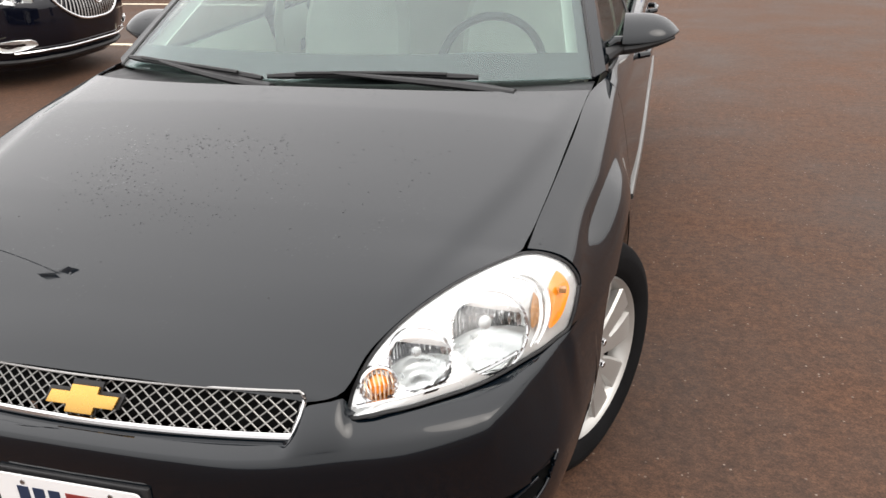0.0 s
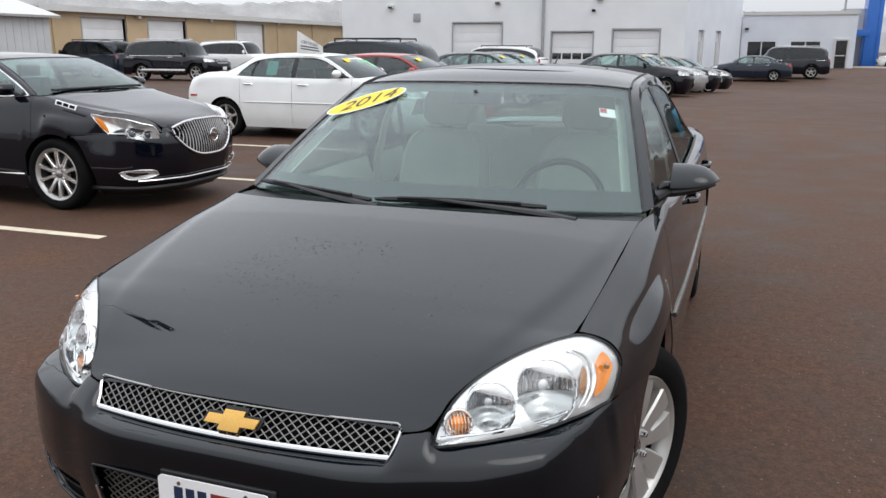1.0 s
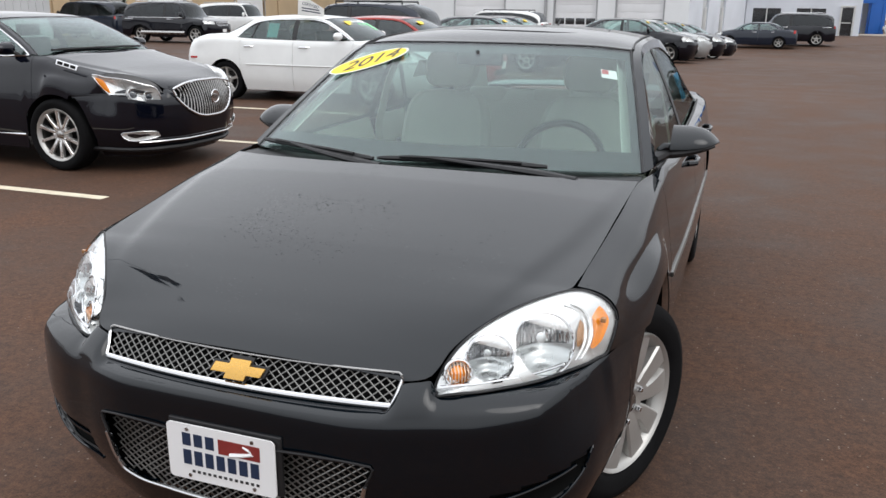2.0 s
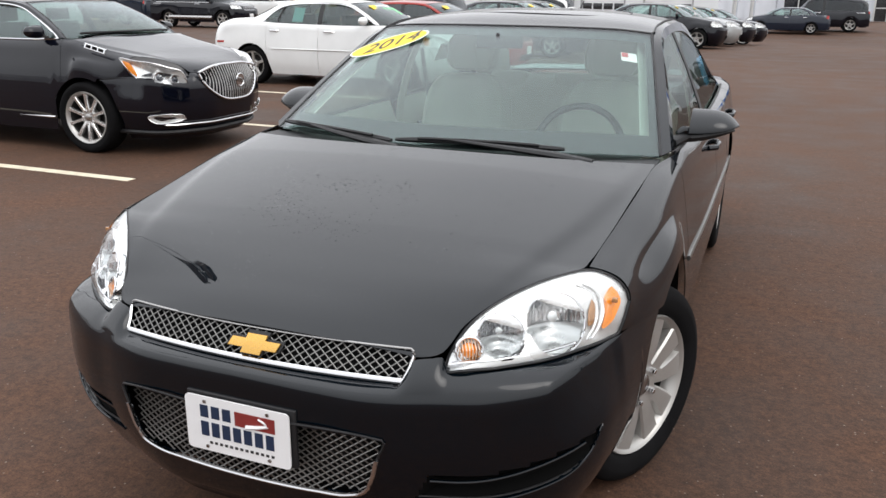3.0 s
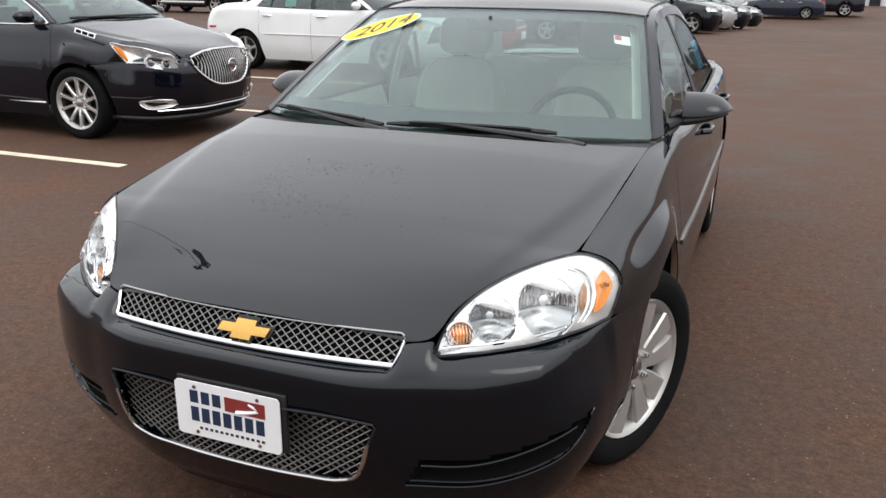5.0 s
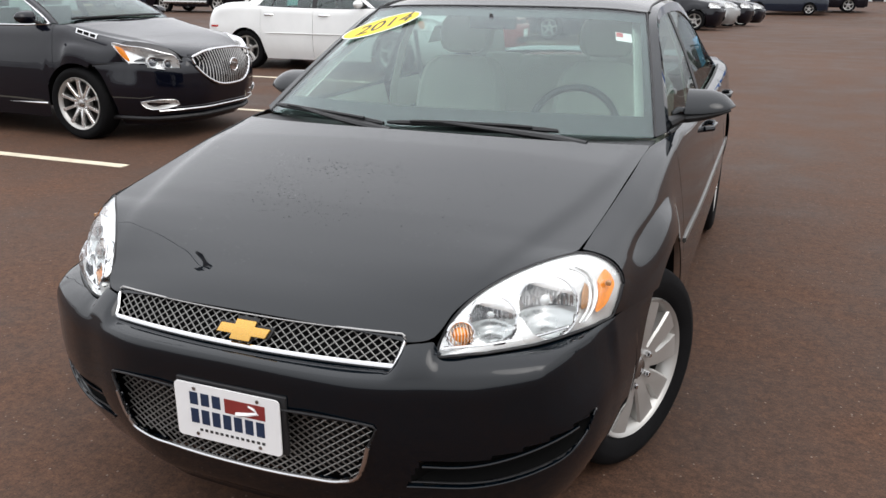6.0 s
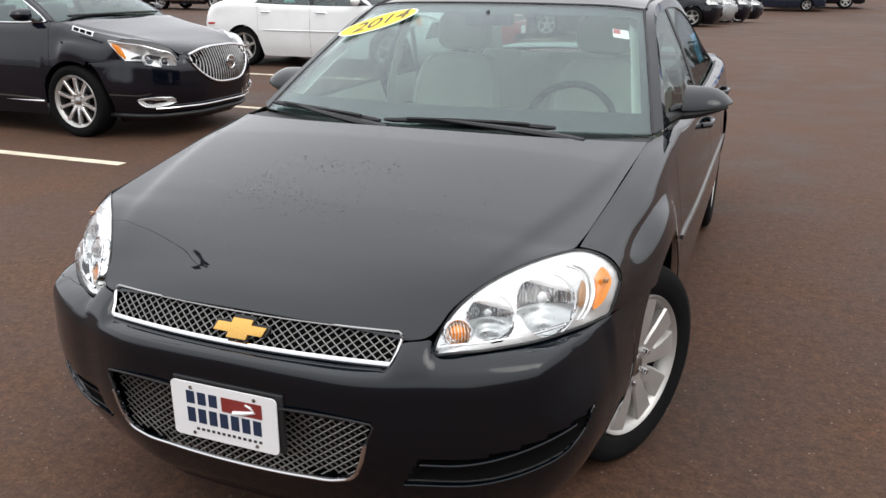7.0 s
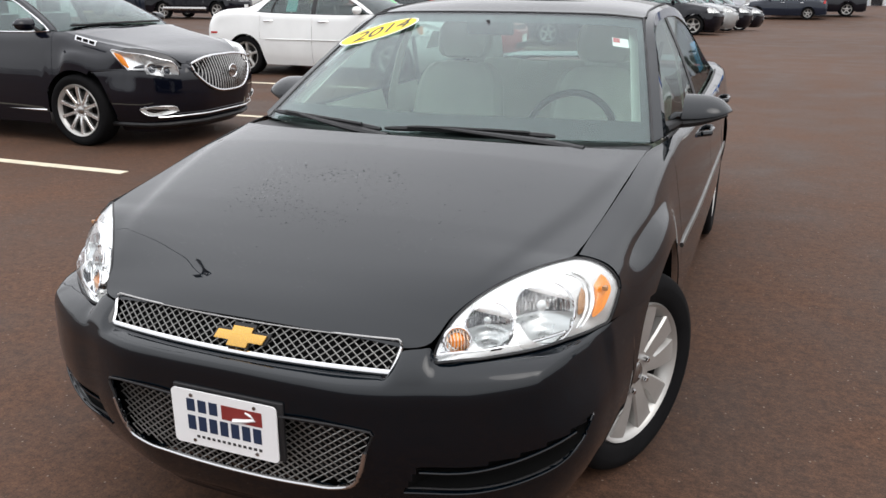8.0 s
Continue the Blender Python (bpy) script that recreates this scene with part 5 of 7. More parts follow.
    N = N * np.sign(N[..., 2:3])
    inner = S - N * 0.0075
    for nm, g in (("screen_border", inner[:5]), ("screen_border", inner[-4:]), ("screen_border", np.stack([inner[:, 0], inner[:, 0] * 0.35 + inner[:, 1] * 0.65], 1)), ("screen_border", np.stack([inner[:, -1] * 0.1 + inner[:, -2] * 0.9, inner[:, -1]], 1))):
        sheet(nm, g, PLASTIC, made["screen"], (0, -1, 1), 0.0008)
    front_cabin(car, made, w)
    for ob, x, mt, (y0, y1), (z0, z1) in ((made["rear_door"][1], -1, PAPER, (3.12, 3.42), (1.17, 1.27)), (made["rear_door"][0], 1, BLUE_PAPER, (3.34, 3.60), (1.07, 1.22))):
        sheet("window_paper", np.array([[(x * (0.835 - 0.17 * (z - 1.0) / 0.38), y, z) for z in (z0, (z0 + z1) / 2, z1)] for y in (y0, y1)]), mt, ob, (x, 0, 0), 0.001)
    screen_stickers(made["screen"], S)
    handles(car, made, w, GREY_PAINT)
    for F in (np.ones(3), MIRROR):
        tube("side_moulding", np.array([(SIDE[3](y)[0, 0] + 0.002, y, 0.625) for y in np.linspace(1.49, 3.68, 18)]) * F, 0.0065, MESH_METAL, car, 6, flat=1.6)
    roof_line = RAIL(np.linspace(0.30, 0.74, 40)) + np.array((0.002, 0, 0.001))
    for F in (np.ones(3), MIRROR):
        tube("roof_moulding", roof_line * F, 0.0045, PLASTIC, car, 6)
    pan = [(sx * (0.40 - 0.03 * q), y, 1.0) for sx, y, q in ((-1, 2.46, 1), (-1, 2.50, 0), (-1, 2.92, 0), (-1, 2.96, 1), (1, 2.96, 1), (1, 2.92, 0), (1, 2.50, 0), (1, 2.46, 1))]
    ring_ = chain(pan + pan[:1])(np.linspace(0, 1, 81))[:-1]
    top_z = lambda x, y: float(np.interp(y, [2.35, 2.8, 3.2], [1.462, 1.487, 1.470])) - 0.075 * abs(x / 0.5) ** 2.4 * 0.36
    tube("sunroof_seal", [(p[0], p[1], top_z(p[0], p[1]) + 0.001) for p in ring_], 0.005, PLASTIC, car, 6, True)
    # short mast at the rear of the roof, tilt panel of the sunroof
    lathe("antenna", [(0.0, 0.0), (0.0, 0.022), (0.012, 0.018), (0.02, 0.007), (0.08, 0.004), (0.13, 0.003), (0.132, 0.0)], PLASTIC, car, 12, Matrix.Translation((0.07, 3.28, 1.462)) @ Vector((0, 0.9, 0.45)).to_track_quat("X", "Z").to_matrix().to_4x4(), "short black roof antenna")
    return car


# ---- cabin of the front saloon ----
def front_cabin(car, made, w):
    xs = np.linspace(-1, 1, 25)
    # head lining, pillar trims, door trims, shelf, floor
    rows = [[(0, 2.13, 1.40), (0.5, 2.17, 1.385), (0.60, 2.22, 1.37)], [(0, 2.8, 1.455), (0.5, 2.8, 1.43), (0.60, 2.82, 1.40)], [(0, 3.48, 1.405), (0.5, 3.45, 1.39), (0.58, 3.42, 1.37)]]
    sheet("head_lining", across(rows, 14, 17), TRIM, car, (0, 0, -1), 0.006)
    s = np.linspace(0, 1, 40)
    A = RAIL(s) + np.array((-0.070, 0.015, -0.026))
    B = DOOR_TOP(s) + np.array((-0.035, 0.0, -0.012))
    both("pillar_trim", w(np.array([A, (A + B) / 2 + (-0.012, 0, -0.012), B])), TRIM, car, (-1, 0, -0.4), thick=0.004)
    for nm, y0, y1 in (("front_door", 1.62, 2.64), ("rear_door", 2.74, 3.66)):
        ys = np.linspace(y0, y1, 10)
        G = np.array([[(SIDE[0](y)[0, 0] - d, y, z) for d, z in ((0.035, 0.985), (0.05, 0.94), (0.075, 0.86), (0.055, 0.70), (0.06, 0.40))] for y in ys])
        for ob, F in zip(made[nm], (np.ones(3), MIRROR)):
            sheet("door_trim", G * F, TRIM, ob, (-F[0], 0, 0), 0.004)
            tube("arm_rest", np.array([(0.79, y, 0.80) for y in np.linspace(y0 + 0.2, y1 - 0.15, 6)]) * F, 0.03, DASH, ob, 8)
    both("belt_post", np.array([[(0.80, y, 0.5), (0.79, y, 0.95), (0.735, y + 0.01, 1.18), (0.655, y + 0.02, 1.36)] for y in (2.655, 2.70, 2.745)]), TRIM, car, (-1, 0, 0), thick=0.004)
    box("cabin_floor", (1.5, 2.3, 0.03), (0, 2.65, 0.36), DASH, car)
    sheet("rear_shelf", np.array([[(x * 0.66, y, 1.0 + 0.02 * (y - 3.7)) for x in xs] for y in (3.62, 3.9, 4.16)]), DASH, car, (0, 0, 1), 0.01)
    G = across([[(0, 1.285, 0.99), (0.4, 1.335, 0.99), (0.77, 1.475, 0.982)], [(0, 1.5, 0.985), (0.4, 1.52, 0.983), (0.76, 1.58, 0.972)], [(0, 1.70, 0.965), (0.4, 1.70, 0.968), (0.75, 1.69, 0.95)], [(0, 1.775, 0.90), (0.4, 1.77, 0.90), (0.75, 1.75, 0.88)], [(0, 1.80, 0.55), (0.4, 1.80, 0.55), (0.75, 1.78, 0.55)]], 26, 25)
    sheet("dashboard", G, DASH, car, (0, 0, 1), 0.01)
    hood_ = [[(0.37 + 0.17 * math.cos(a), y, 0.955 + h * math.sin(a)) for a in np.linspace(0, math.pi, 11)] for y, h in ((1.58, 0.012), (1.66, 0.05), (1.74, 0.058))]
    sheet("gauge_hood", np.array(hood_), DASH, car, (0, 0, 1), 0.008)
    # steering wheel
    c, ax = Vector((0.395, 1.93, 0.925)), Matrix.Rotation(radians(-28), 3, "X")
    ring = [c + ax @ Vector((0.188 * math.cos(a), 0, 0.188 * math.sin(a))) for a in (2 * math.pi * k / 40 for k in range(40))]
    sw = tube("steering_wheel", ring, 0.0155, PLASTIC, car, 8, True, "dark grey steering wheel")
    part("wheel_hub", add_box(bmesh.new(), (0.15, 0.05, 0.11), c + ax @ Vector((0, -0.02, -0.01)), ax.to_4x4(), 0.02), DASH, sw)
    for a in (0.15, math.pi - 0.15, -math.pi / 2):
        tube("wheel_spoke", [c + ax @ Vector((0.06 * math.cos(a), -0.01, 0.06 * math.sin(a))), c + ax @ Vector((0.185 * math.cos(a), 0, 0.185 * math.sin(a)))], 0.016, DASH, sw, 6)
    for x in (-0.38, 0.38):
        seat(car, x, 2.34, 0.50, 0.52)
    seat(car, 0.0, 3.20, 1.30, 0.46, 20, False)
    for x in (-0.42, 0.0, 0.42):
        part("rear_head_restraint", add_box(bmesh.new(), (0.26, 0.11, 0.13), (x, 3.60, 1.025), Matrix.Rotation(radians(-18), 4, "X"), 0.045), FABRIC, car)
    box("console", (0.22, 0.9, 0.28), (0, 2.15, 0.52), DASH, car, 0.03)
    mir = box("inner_mirror", (0.215, 0.03, 0.058), (0.0, 2.03, 1.352), PLASTIC, car, 0.014)
    tube("mirror_stalk", [(0, 2.02, 1.365), (0, 2.0, 1.383)], 0.009, PLASTIC, mir)
    # belts
    for sg in (1, -1):
        tube("seat_belt", [(sg * 0.66, 2.70, 1.27), (sg * 0.62, 2.70, 1.0), (sg * 0.60, 2.68, 0.7)], 0.012, DASH, car, 6, flat=0.3)


def screen_frame(S, x, v):
    """A flat frame on the windshield's inner face: v runs 0 to 1 from cowl to roof."""
    i = int(round(v * (len(S) - 1)))
    row = S[i]
    p = np.array([np.interp(x, row[:, 0], row[:, c]) for c in range(3)])
    N = normals(S)
    N = N * np.sign(N[..., 2:3])
    n = np.array([np.interp(x, row[:, 0], N[i][:, c]) for c in range(3)])
    n = Vector(n).normalized()
    xd = Vector((1, 0, 0))
    xd = (xd - n * xd.dot(n)).normalized()
    yd = n.cross(xd)
    m = Matrix((xd, yd, n)).transposed().to_4x4()
    return Matrix.Translation(Vector(p)) @ m


def screen_stickers(screen, S):
    m = screen_frame(S, -0.502, 0.765) @ Matrix.Rotation(radians(22), 4, "Z")
    def disc(nm, a, b, z, mt, parent):
        bm = bmesh.new()
        bmesh.ops.create_cone(bm, cap_ends=True, segments=56, radius1=1, radius2=1, depth=0.0006)
        bmesh.ops.transform(bm, matrix=m @ Matrix.Translation((0, 0, z)) @ Matrix.Diagonal((a, b, 1, 1)), verts=bm.verts)
        return part(nm, bm, mt, parent, smooth=0)
    st = disc("year_sticker", 0.190, 0.082, 0.0015, PAPER, screen)
    tagged(st, "yellow oval year sticker reading 2014")
    disc("yellow_oval", 0.181, 0.074, 0.0023, YELLOW, st)
    lettering("year_digits", "2014", 0.118, INK, st, m @ Matrix.Translation((0.0, -0.002, 0.003)) @ Matrix.Diagonal((1.12, 1, 1, 1)), 0.45)
    m2 = screen_frame(S, 0.583, 0.735) @ Matrix.Rotation(radians(14), 4, "Z")
    tag = part("inspection_tag", add_box(bmesh.new(), (0.066, 0.068, 0.0006), (0, 0, -0.004)), PAPER, screen, "white tag with a red patch")
    tag.data.transform(m2)
    red = part("red_patch", add_box(bmesh.new(), (0.028, 0.034, 0.0006), (-0.016, 0.014, -0.0032)), RED_LENS, tag)
    red.data.transform(m2)


# ---- common dressing of the other cars ----
def plain_cabin(car, w):
    """Dark dash and two rows of seats, seen dimly."""
    G = across([[(0, 1.30, 0.97), (0.4, 1.34, 0.97), (0.76, 1.47, 0.96)], [(0, 1.6, 0.97), (0.4, 1.6, 0.97), (0.76, 1.6, 0.96)], [(0, 1.78, 0.9), (0.4, 1.78, 0.9), (0.76, 1.76, 0.88)], [(0, 1.8, 0.4), (0.4, 1.8, 0.4), (0.76, 1.78, 0.4)]], 10, 9)
    sheet("dashboard", w(G), DASH, car, (0, 0, 1), 0.01)
    for x in (-0.36, 0.36):
        for y in (2.62, 3.45):
            g = [[(x + sx * 0.25, y + 0.10 * (z - 0.6) + (0.02 if abs(sx) > 0.9 else 0), z) for sx in (-1, -0.6, 0, 0.6, 1)] for z in (0.5, 0.8, 1.08, 1.14)]
            sheet("seat", w(np.array(g)), DASH, car, (0, -1, 0), 0.10)
            g = [[(x + sx * 0.13, y + 0.08, z) for sx in (-1, 0, 1)] for z in (1.16, 1.24, 1.31)]
            sheet("head_restraint", w(np.array(g)), DASH, car, (0, -1, 0), 0.08)
    G = np.array([[(x, y, 0.42) for x in (-0.78, 0, 0.78)] for y in (1.6, 2.6, 3.7)])
    sheet("cabin_floor", w(G), DASH, car, (0, 0, 1), 0.02)
    G = np.array([[(x * 0.66, y, 1.0) for x in (-1, 0, 1)] for y in (3.62, 4.18)])
    sheet("rear_shelf", w(G), DASH, car, (0, 0, 1), 0.01)


def dress(car, made, w, paint, lamps="clear", grille="mesh", chrome=False, plate=True, tail=True, mirror_paint=None, cut=None, amber=True):
    """Nose, lamps, grille, mirrors, handles and tail lights in plain form."""
    sheet("front_bumper", made["nose"], paint, car, (0, -1, 0), cut=cut)
    xs = np.linspace(-1, 1, 21)
    gt = lambda x: 0.094 + 0.035 * (x / 0.42) ** 2
    gb = lambda x: 0.054 + 0.036 * (x / 0.42) ** 2
    body = np.array([[(0.424 * x, gt(0.424 * x) + 0.004, 0.744) for x in xs], [(0.418 * x, (gt(0.42 * x) + gb(0.41 * x)) / 2 + 0.004, 0.705) for x in xs], [(0.411 * x, gb(0.411 * x) + 0.004, 0.664) for x in xs]])
    d = np.array((0.62, -0.72, 0.35))
    rim = chain(HEADLAMP + HEADLAMP[:1])(np.linspace(0, 1, 49))[:-1]
    if lamps == "none":
        sheet("grille_surround", w(body), paint, car, (0, -1, 0))
        for F in (np.ones(3), MIRROR):
            dome("lamp_surround", w(rim * F), paint, car, 0.002, d * F, 6, 2.2)
    else:
        g = sheet("grille", w(body), SHADOW, car, (0, -1, 0), 0.004, "dark grille with bright bars")
        for z in (0.25, 0.5, 0.75):
            row = [w(body[0, k] * z + body[2, k] * (1 - z) + np.array((0, -0.006, 0))) for k in range(21)]
            tube("grille_bar", row, 0.006, CHROME if chrome else PLASTIC, g, 5)
        loop = list(body[0]) + list(body[2][::-1])
        tube("grille_frame", w(np.array(loop) + np.array((0, -0.006, 0))), 0.010, CHROME if chrome else paint, g, 6, True)
        # no opening here: a near-black sheet stands for the shaded lower grille
        lo = np.array([[on_nose(x, z, 0.004) for x in np.linspace(-0.42, 0.42, 11)] for z in (0.31, 0.37, 0.43)])
        sheet("lower_grille", w(lo), SHADOW, car, (0, -1, 0), 0.003)
        for F in (np.ones(3), MIRROR):
            h = dome("headlight", w((rim - d * 0.004) * F), BEZEL, car, -0.05, d * F, 5, 3.0, "clear headlight")
            dome("lens", w(rim * F), LENS, h, 0.014, d * F, 6, 2.2)
            for c, r in (((0.70, 0.372, 0.75), 0.058), ((0.578, 0.268, 0.738), 0.048)):
                ax = Vector((0.30 * F[0], -0.95, 0.22)).normalized()
                lathe("reflector_bowl", [(-0.045, 0.0), (-0.03, r * 0.7), (0.0, r), (0.004, r * 1.05)], REFLECTOR, h, 20, Matrix.Translation(w(np.array(c) * F)) @ ax.to_track_quat("X", "Z").to_matrix().to_4x4())
            if amber:
                am = chain(AMBER_PATCH + AMBER_PATCH[:1])(np.linspace(0, 1, 21))[:-1]
                dome("amber_reflector", w((am - d * 0.004) * F), AMBER, h, 0.008, d * F, 3, 2.0)
    if plate:
        p = w(np.array((0, -0.004, 0.50)))
        box("plate", (0.305, 0.005, 0.152), (0, p[1] - 0.006, p[2]), PLATE, car, 0.001, label="white plate")
    plain_cabin(car, w)
    for F in (np.ones(3), MIRROR):
        G = []
        for u in np.linspace(0, 1, 9):
            hgt = 0.072 * math.sqrt(max(0.0, 1 - u ** 3)) + 0.002
            dep = 0.09 * math.sqrt(max(0.0, 1 - u ** 2.6)) + 0.004
            G.append([(0.885 + 0.18 * u, 1.80 - dep * max(0.0, math.cos(a)) + 0.02 * max(0.0, -math.cos(a)), 1.075 + hgt * math.sin(a)) for a in np.linspace(0, 2 * math.pi, 17)])
        mc = sheet("mirror_cap", w(np.array(G) * F), mirror_paint or paint, car, (0, 0, 0), 0.003)
        tube("mirror_arm", w(np.array([(0.83, 1.72, 1.0), (0.87, 1.76, 1.03), (0.91, 1.79, 1.05)]) * F), 0.02, PLASTIC, mc, 6)
    for nm, y in (("front_door", 2.50), ("rear_door", 3.50)):
        for ob, F in zip(made[nm], (np.ones(3), MIRROR)):
            pts = [(float(spl(np.c_[np.linspace(0, 1, 6), np.array([f(yy)[0] for f in SIDE])])(0.30)[0, 0]) + o, yy, 0.885) for yy, o in ((y - 0.10, 0.0), (y - 0.07, 0.032), (y + 0.07, 0.032), (y + 0.10, 0.0))]
            tube("door_handle", w(np.array(pts) * F), 0.013, CHROME if chrome else paint, ob, 6)
    if tail:
        for F in (np.ones(3), MIRROR):
            G = [[(0.86 - 0.05 * a - 0.02 * b, 4.80 + 0.135 * a, 0.83 + 0.17 * b) for b in np.linspace(0, 1, 5)] for a in np.linspace(0, 1, 5)]
            sheet("tail_light", w(np.array(G) * F), RED_LENS, car, (F[0], 0.6, 0), 0.03, "red tail light")


def handles(car, made, w, mat):
    """Pull handles with a dark recess, on all four doors."""
    for nm, y in (("front_door", 2.50), ("rear_door", 3.50)):
        for ob, F in zip(made[nm], (np.ones(3), MIRROR)):
            prof = spl(np.c_[np.linspace(0, 1, 6), np.array([f(y)[0] for f in SIDE])])(np.linspace(0, 1, 60))
            x = float(np.interp(-0.885, -prof[:, 1], prof[:, 0]))
            tube("door_handle", w(np.array([(x - 0.004, y - 0.105, 0.885), (x + 0.03, y - 0.08, 0.887), (x + 0.036, y, 0.889), (x + 0.03, y + 0.08, 0.887), (x - 0.004, y + 0.105, 0.885)]) * F), 0.014, mat, ob, 8, label="pull handle")
            tube("key_lock", w(np.array([(x - 0.004, y + 0.135, 0.87), (x + 0.006, y + 0.135, 0.87)]) * F), 0.012, CHROME, ob, 10)


# ---- the black saloon in the next stall ----
def black_saloon():
    w = warper(1.005, [(0, 0), (0.5, 0.58), (0.98, 1.08), (1.47, 1.37), (2.2, 2.02), (2.8, 2.75), (3.52, 3.75), (4.25, 4.45), (4.9, 4.9), (5.08, 5.05)],
               [(0.1, 0.1), (0.35, 0.36), (0.62, 0.66), (0.75, 0.83), (0.87, 0.95), (1.0, 1.10), (1.2, 1.27), (1.49, 1.515)])
    car, made = saloon("saloon_car", "black four-door saloon with a chrome waterfall grille, parked in a stall", pose(-4.0, 5.60, 0, 0, 0, 90), BLACK_PAINT, w, (1.12, 3.957), 0.352, 0.245,
                       dict(width=0.235, spokes=10, twin=False, mat=POLISHED, label="polished ten-spoke alloy wheel"), n=0.7, track=0.81, category="car", group="parked cars")
    hole = inside([(0.57, 0.70), (0.57, 0.74), (0.59, 0.80), (0.68, 0.845), (0.77, 0.885), (0.85, 0.91), (0.84, 0.86), (0.825, 0.775), (0.80, 0.72), (0.70, 0.71)])
    dress(car, made, w, BLACK_PAINT, "none", plate=False, cut=lambda x, y, z: hole(x, z))
    P = lambda x, y, z: np.array((x, y, z), float)
    # waterfall grille on a curved face
    face = lambda x, z: 0.005 + 0.30 * x * x + 0.30 * max(0.0, z - 0.55) ** 1.2
    out = [(-0.46, 0.80), (-0.30, 0.845), (0.0, 0.862), (0.30, 0.845), (0.46, 0.80), (0.44, 0.72), (0.36, 0.62), (0.24, 0.545), (0.0, 0.515), (-0.24, 0.545), (-0.36, 0.62), (-0.44, 0.72)]
    ring = chain([P(x, face(x, z) - 0.045, z) for x, z in out + out[:1]])(np.linspace(0, 1, 97))[:-1]
    g = tube("grille", ring, 0.013, CHROME, car, 8, True, "chrome oval grille with upright bars")
    # shade between the upright bars, painted as a near-black backing
    dome("grille_shade_back", ring + np.array((0, 0.008, 0)), SHADOW, g, 0.010, (0, 1, 0), 5)
    o = np.array(out)
    for x in np.linspace(-0.42, 0.42, 24):
        top = np.interp(x, [-0.46, -0.30, 0, 0.30, 0.46], [0.80, 0.845, 0.862, 0.845, 0.80])
        bot = np.interp(abs(x), [0, 0.24, 0.36, 0.44, 0.46], [0.515, 0.545, 0.62, 0.72, 0.80])
        if top - bot > 0.03:
            tube("grille_bar", [P(x * (1 - 0.06 * math.sin(math.pi * u)), face(x, bot + (top - bot) * u) - 0.047 - 0.012 * math.sin(math.pi * u), bot + (top - bot) * u) for u in np.linspace(0, 1, 7)], 0.0065, SATIN, g, 6)
    badge = lathe("emblem", [(0, 0.068), (0.012, 0.070), (0.018, 0.062), (0.012, 0.055), (0.012, 0)], CHROME, g, 32, Matrix.Translation((0, -0.062, 0.70)) @ Matrix.Rotation(radians(-90), 4, "Z"), "round chrome badge")
    for k in (-1, 0, 1):
        box("badge_bar", (0.016, 0.01, 0.05), (0.03 * k, -0.078, 0.70 - 0.008 * k), SATIN, badge, 0.003, Matrix.Rotation(radians(-18), 4, "Y"))
    d = np.array((0.70, -0.62, 0.30))
    lamp = [(0.539, 0.166, 0.655), (0.542, 0.169, 0.724), (0.567, 0.188, 0.801), (0.66, 0.275, 0.847), (0.754, 0.392, 0.892), (0.82, 0.534, 0.912), (0.855, 0.683, 0.928), (0.845, 0.633, 0.862), (0.827, 0.552, 0.774), (0.795, 0.47, 0.686), (0.75, 0.387, 0.678), (0.693, 0.308, 0.671), (0.616, 0.231, 0.663)]
    amber = [(0.850, 0.657, 0.910), (0.845, 0.628, 0.860), (0.829, 0.560, 0.785), (0.816, 0.520, 0.765), (0.822, 0.545, 0.83), (0.833, 0.580, 0.885)]
    for F in (np.ones(3), MIRROR):
        rim = chain([P(*p) for p in lamp + lamp[:1]])(np.linspace(0, 1, 61))[:-1] + d * 0.030
        h = dome("headlight", rim * F, BEZEL, car, -0.025, d * F, 6, 3.0, "clear swept-back headlight with amber corner")
        dome("lens", rim * F, LENS, h, 0.022, d * F, 7, 2.2)
        tube("chrome_rim", rim * F, 0.005, CHROME, h, 6, True)
        a = chain([P(*p) for p in amber + amber[:1]])(np.linspace(0, 1, 25))[:-1] + d * 0.036
        dome("amber_reflector", a * F, AMBER, h, 0.005, d * F, 3)
        ax = Vector((0.4 * F[0], -0.9, 0.1)).normalized()
        for c, r in (((0.715, 0.340, 0.760), 0.050), ((0.620, 0.240, 0.735), 0.042)):
            pm = Matrix.Translation((P(*c) + d * 0.012) * F) @ ax.to_track_quat("X", "Z").to_matrix().to_4x4()
            pj = lathe("projector", [(-0.05, r * 0.9), (-0.01, r), (0.002, r * 1.02), (0.0, r * 0.80)], CHROME, h, 28, pm)
            lathe("projector_lens", [(-0.012, r * 0.84), (0.0, r * 0.70), (0.008, r * 0.4), (0.010, 0.0)], DARK_LENS, pj, 24, pm)
            lathe("bezel_ring", [(-0.03, r * 1.3), (-0.012, r * 1.22), (-0.012, r * 1.05)], REFLECTOR, pj, 24, Matrix.Translation((P(*c) + d * 0.012) * F) @ ax.to_track_quat("X", "Z").to_matrix().to_4x4())
        fog = [(0.60, 0.352), (0.63, 0.388), (0.70, 0.402), (0.79, 0.402), (0.835, 0.372), (0.81, 0.335), (0.70, 0.322)]
        fr = chain([w(on_nose(x, z)) for x, z in fog + fog[:1]])(np.linspace(0, 1, 33))[:-1] + np.array((0.012, -0.016, 0))
        f = dome("fog_lamp", fr * F, BEZEL, car, -0.006, (0.6 * F[0], -0.8, 0), 4, 3.0, "clear fog lamp in a chrome surround")
        dome("lens", fr * F, LENS, f, 0.01, (0.6 * F[0], -0.8, 0), 5)
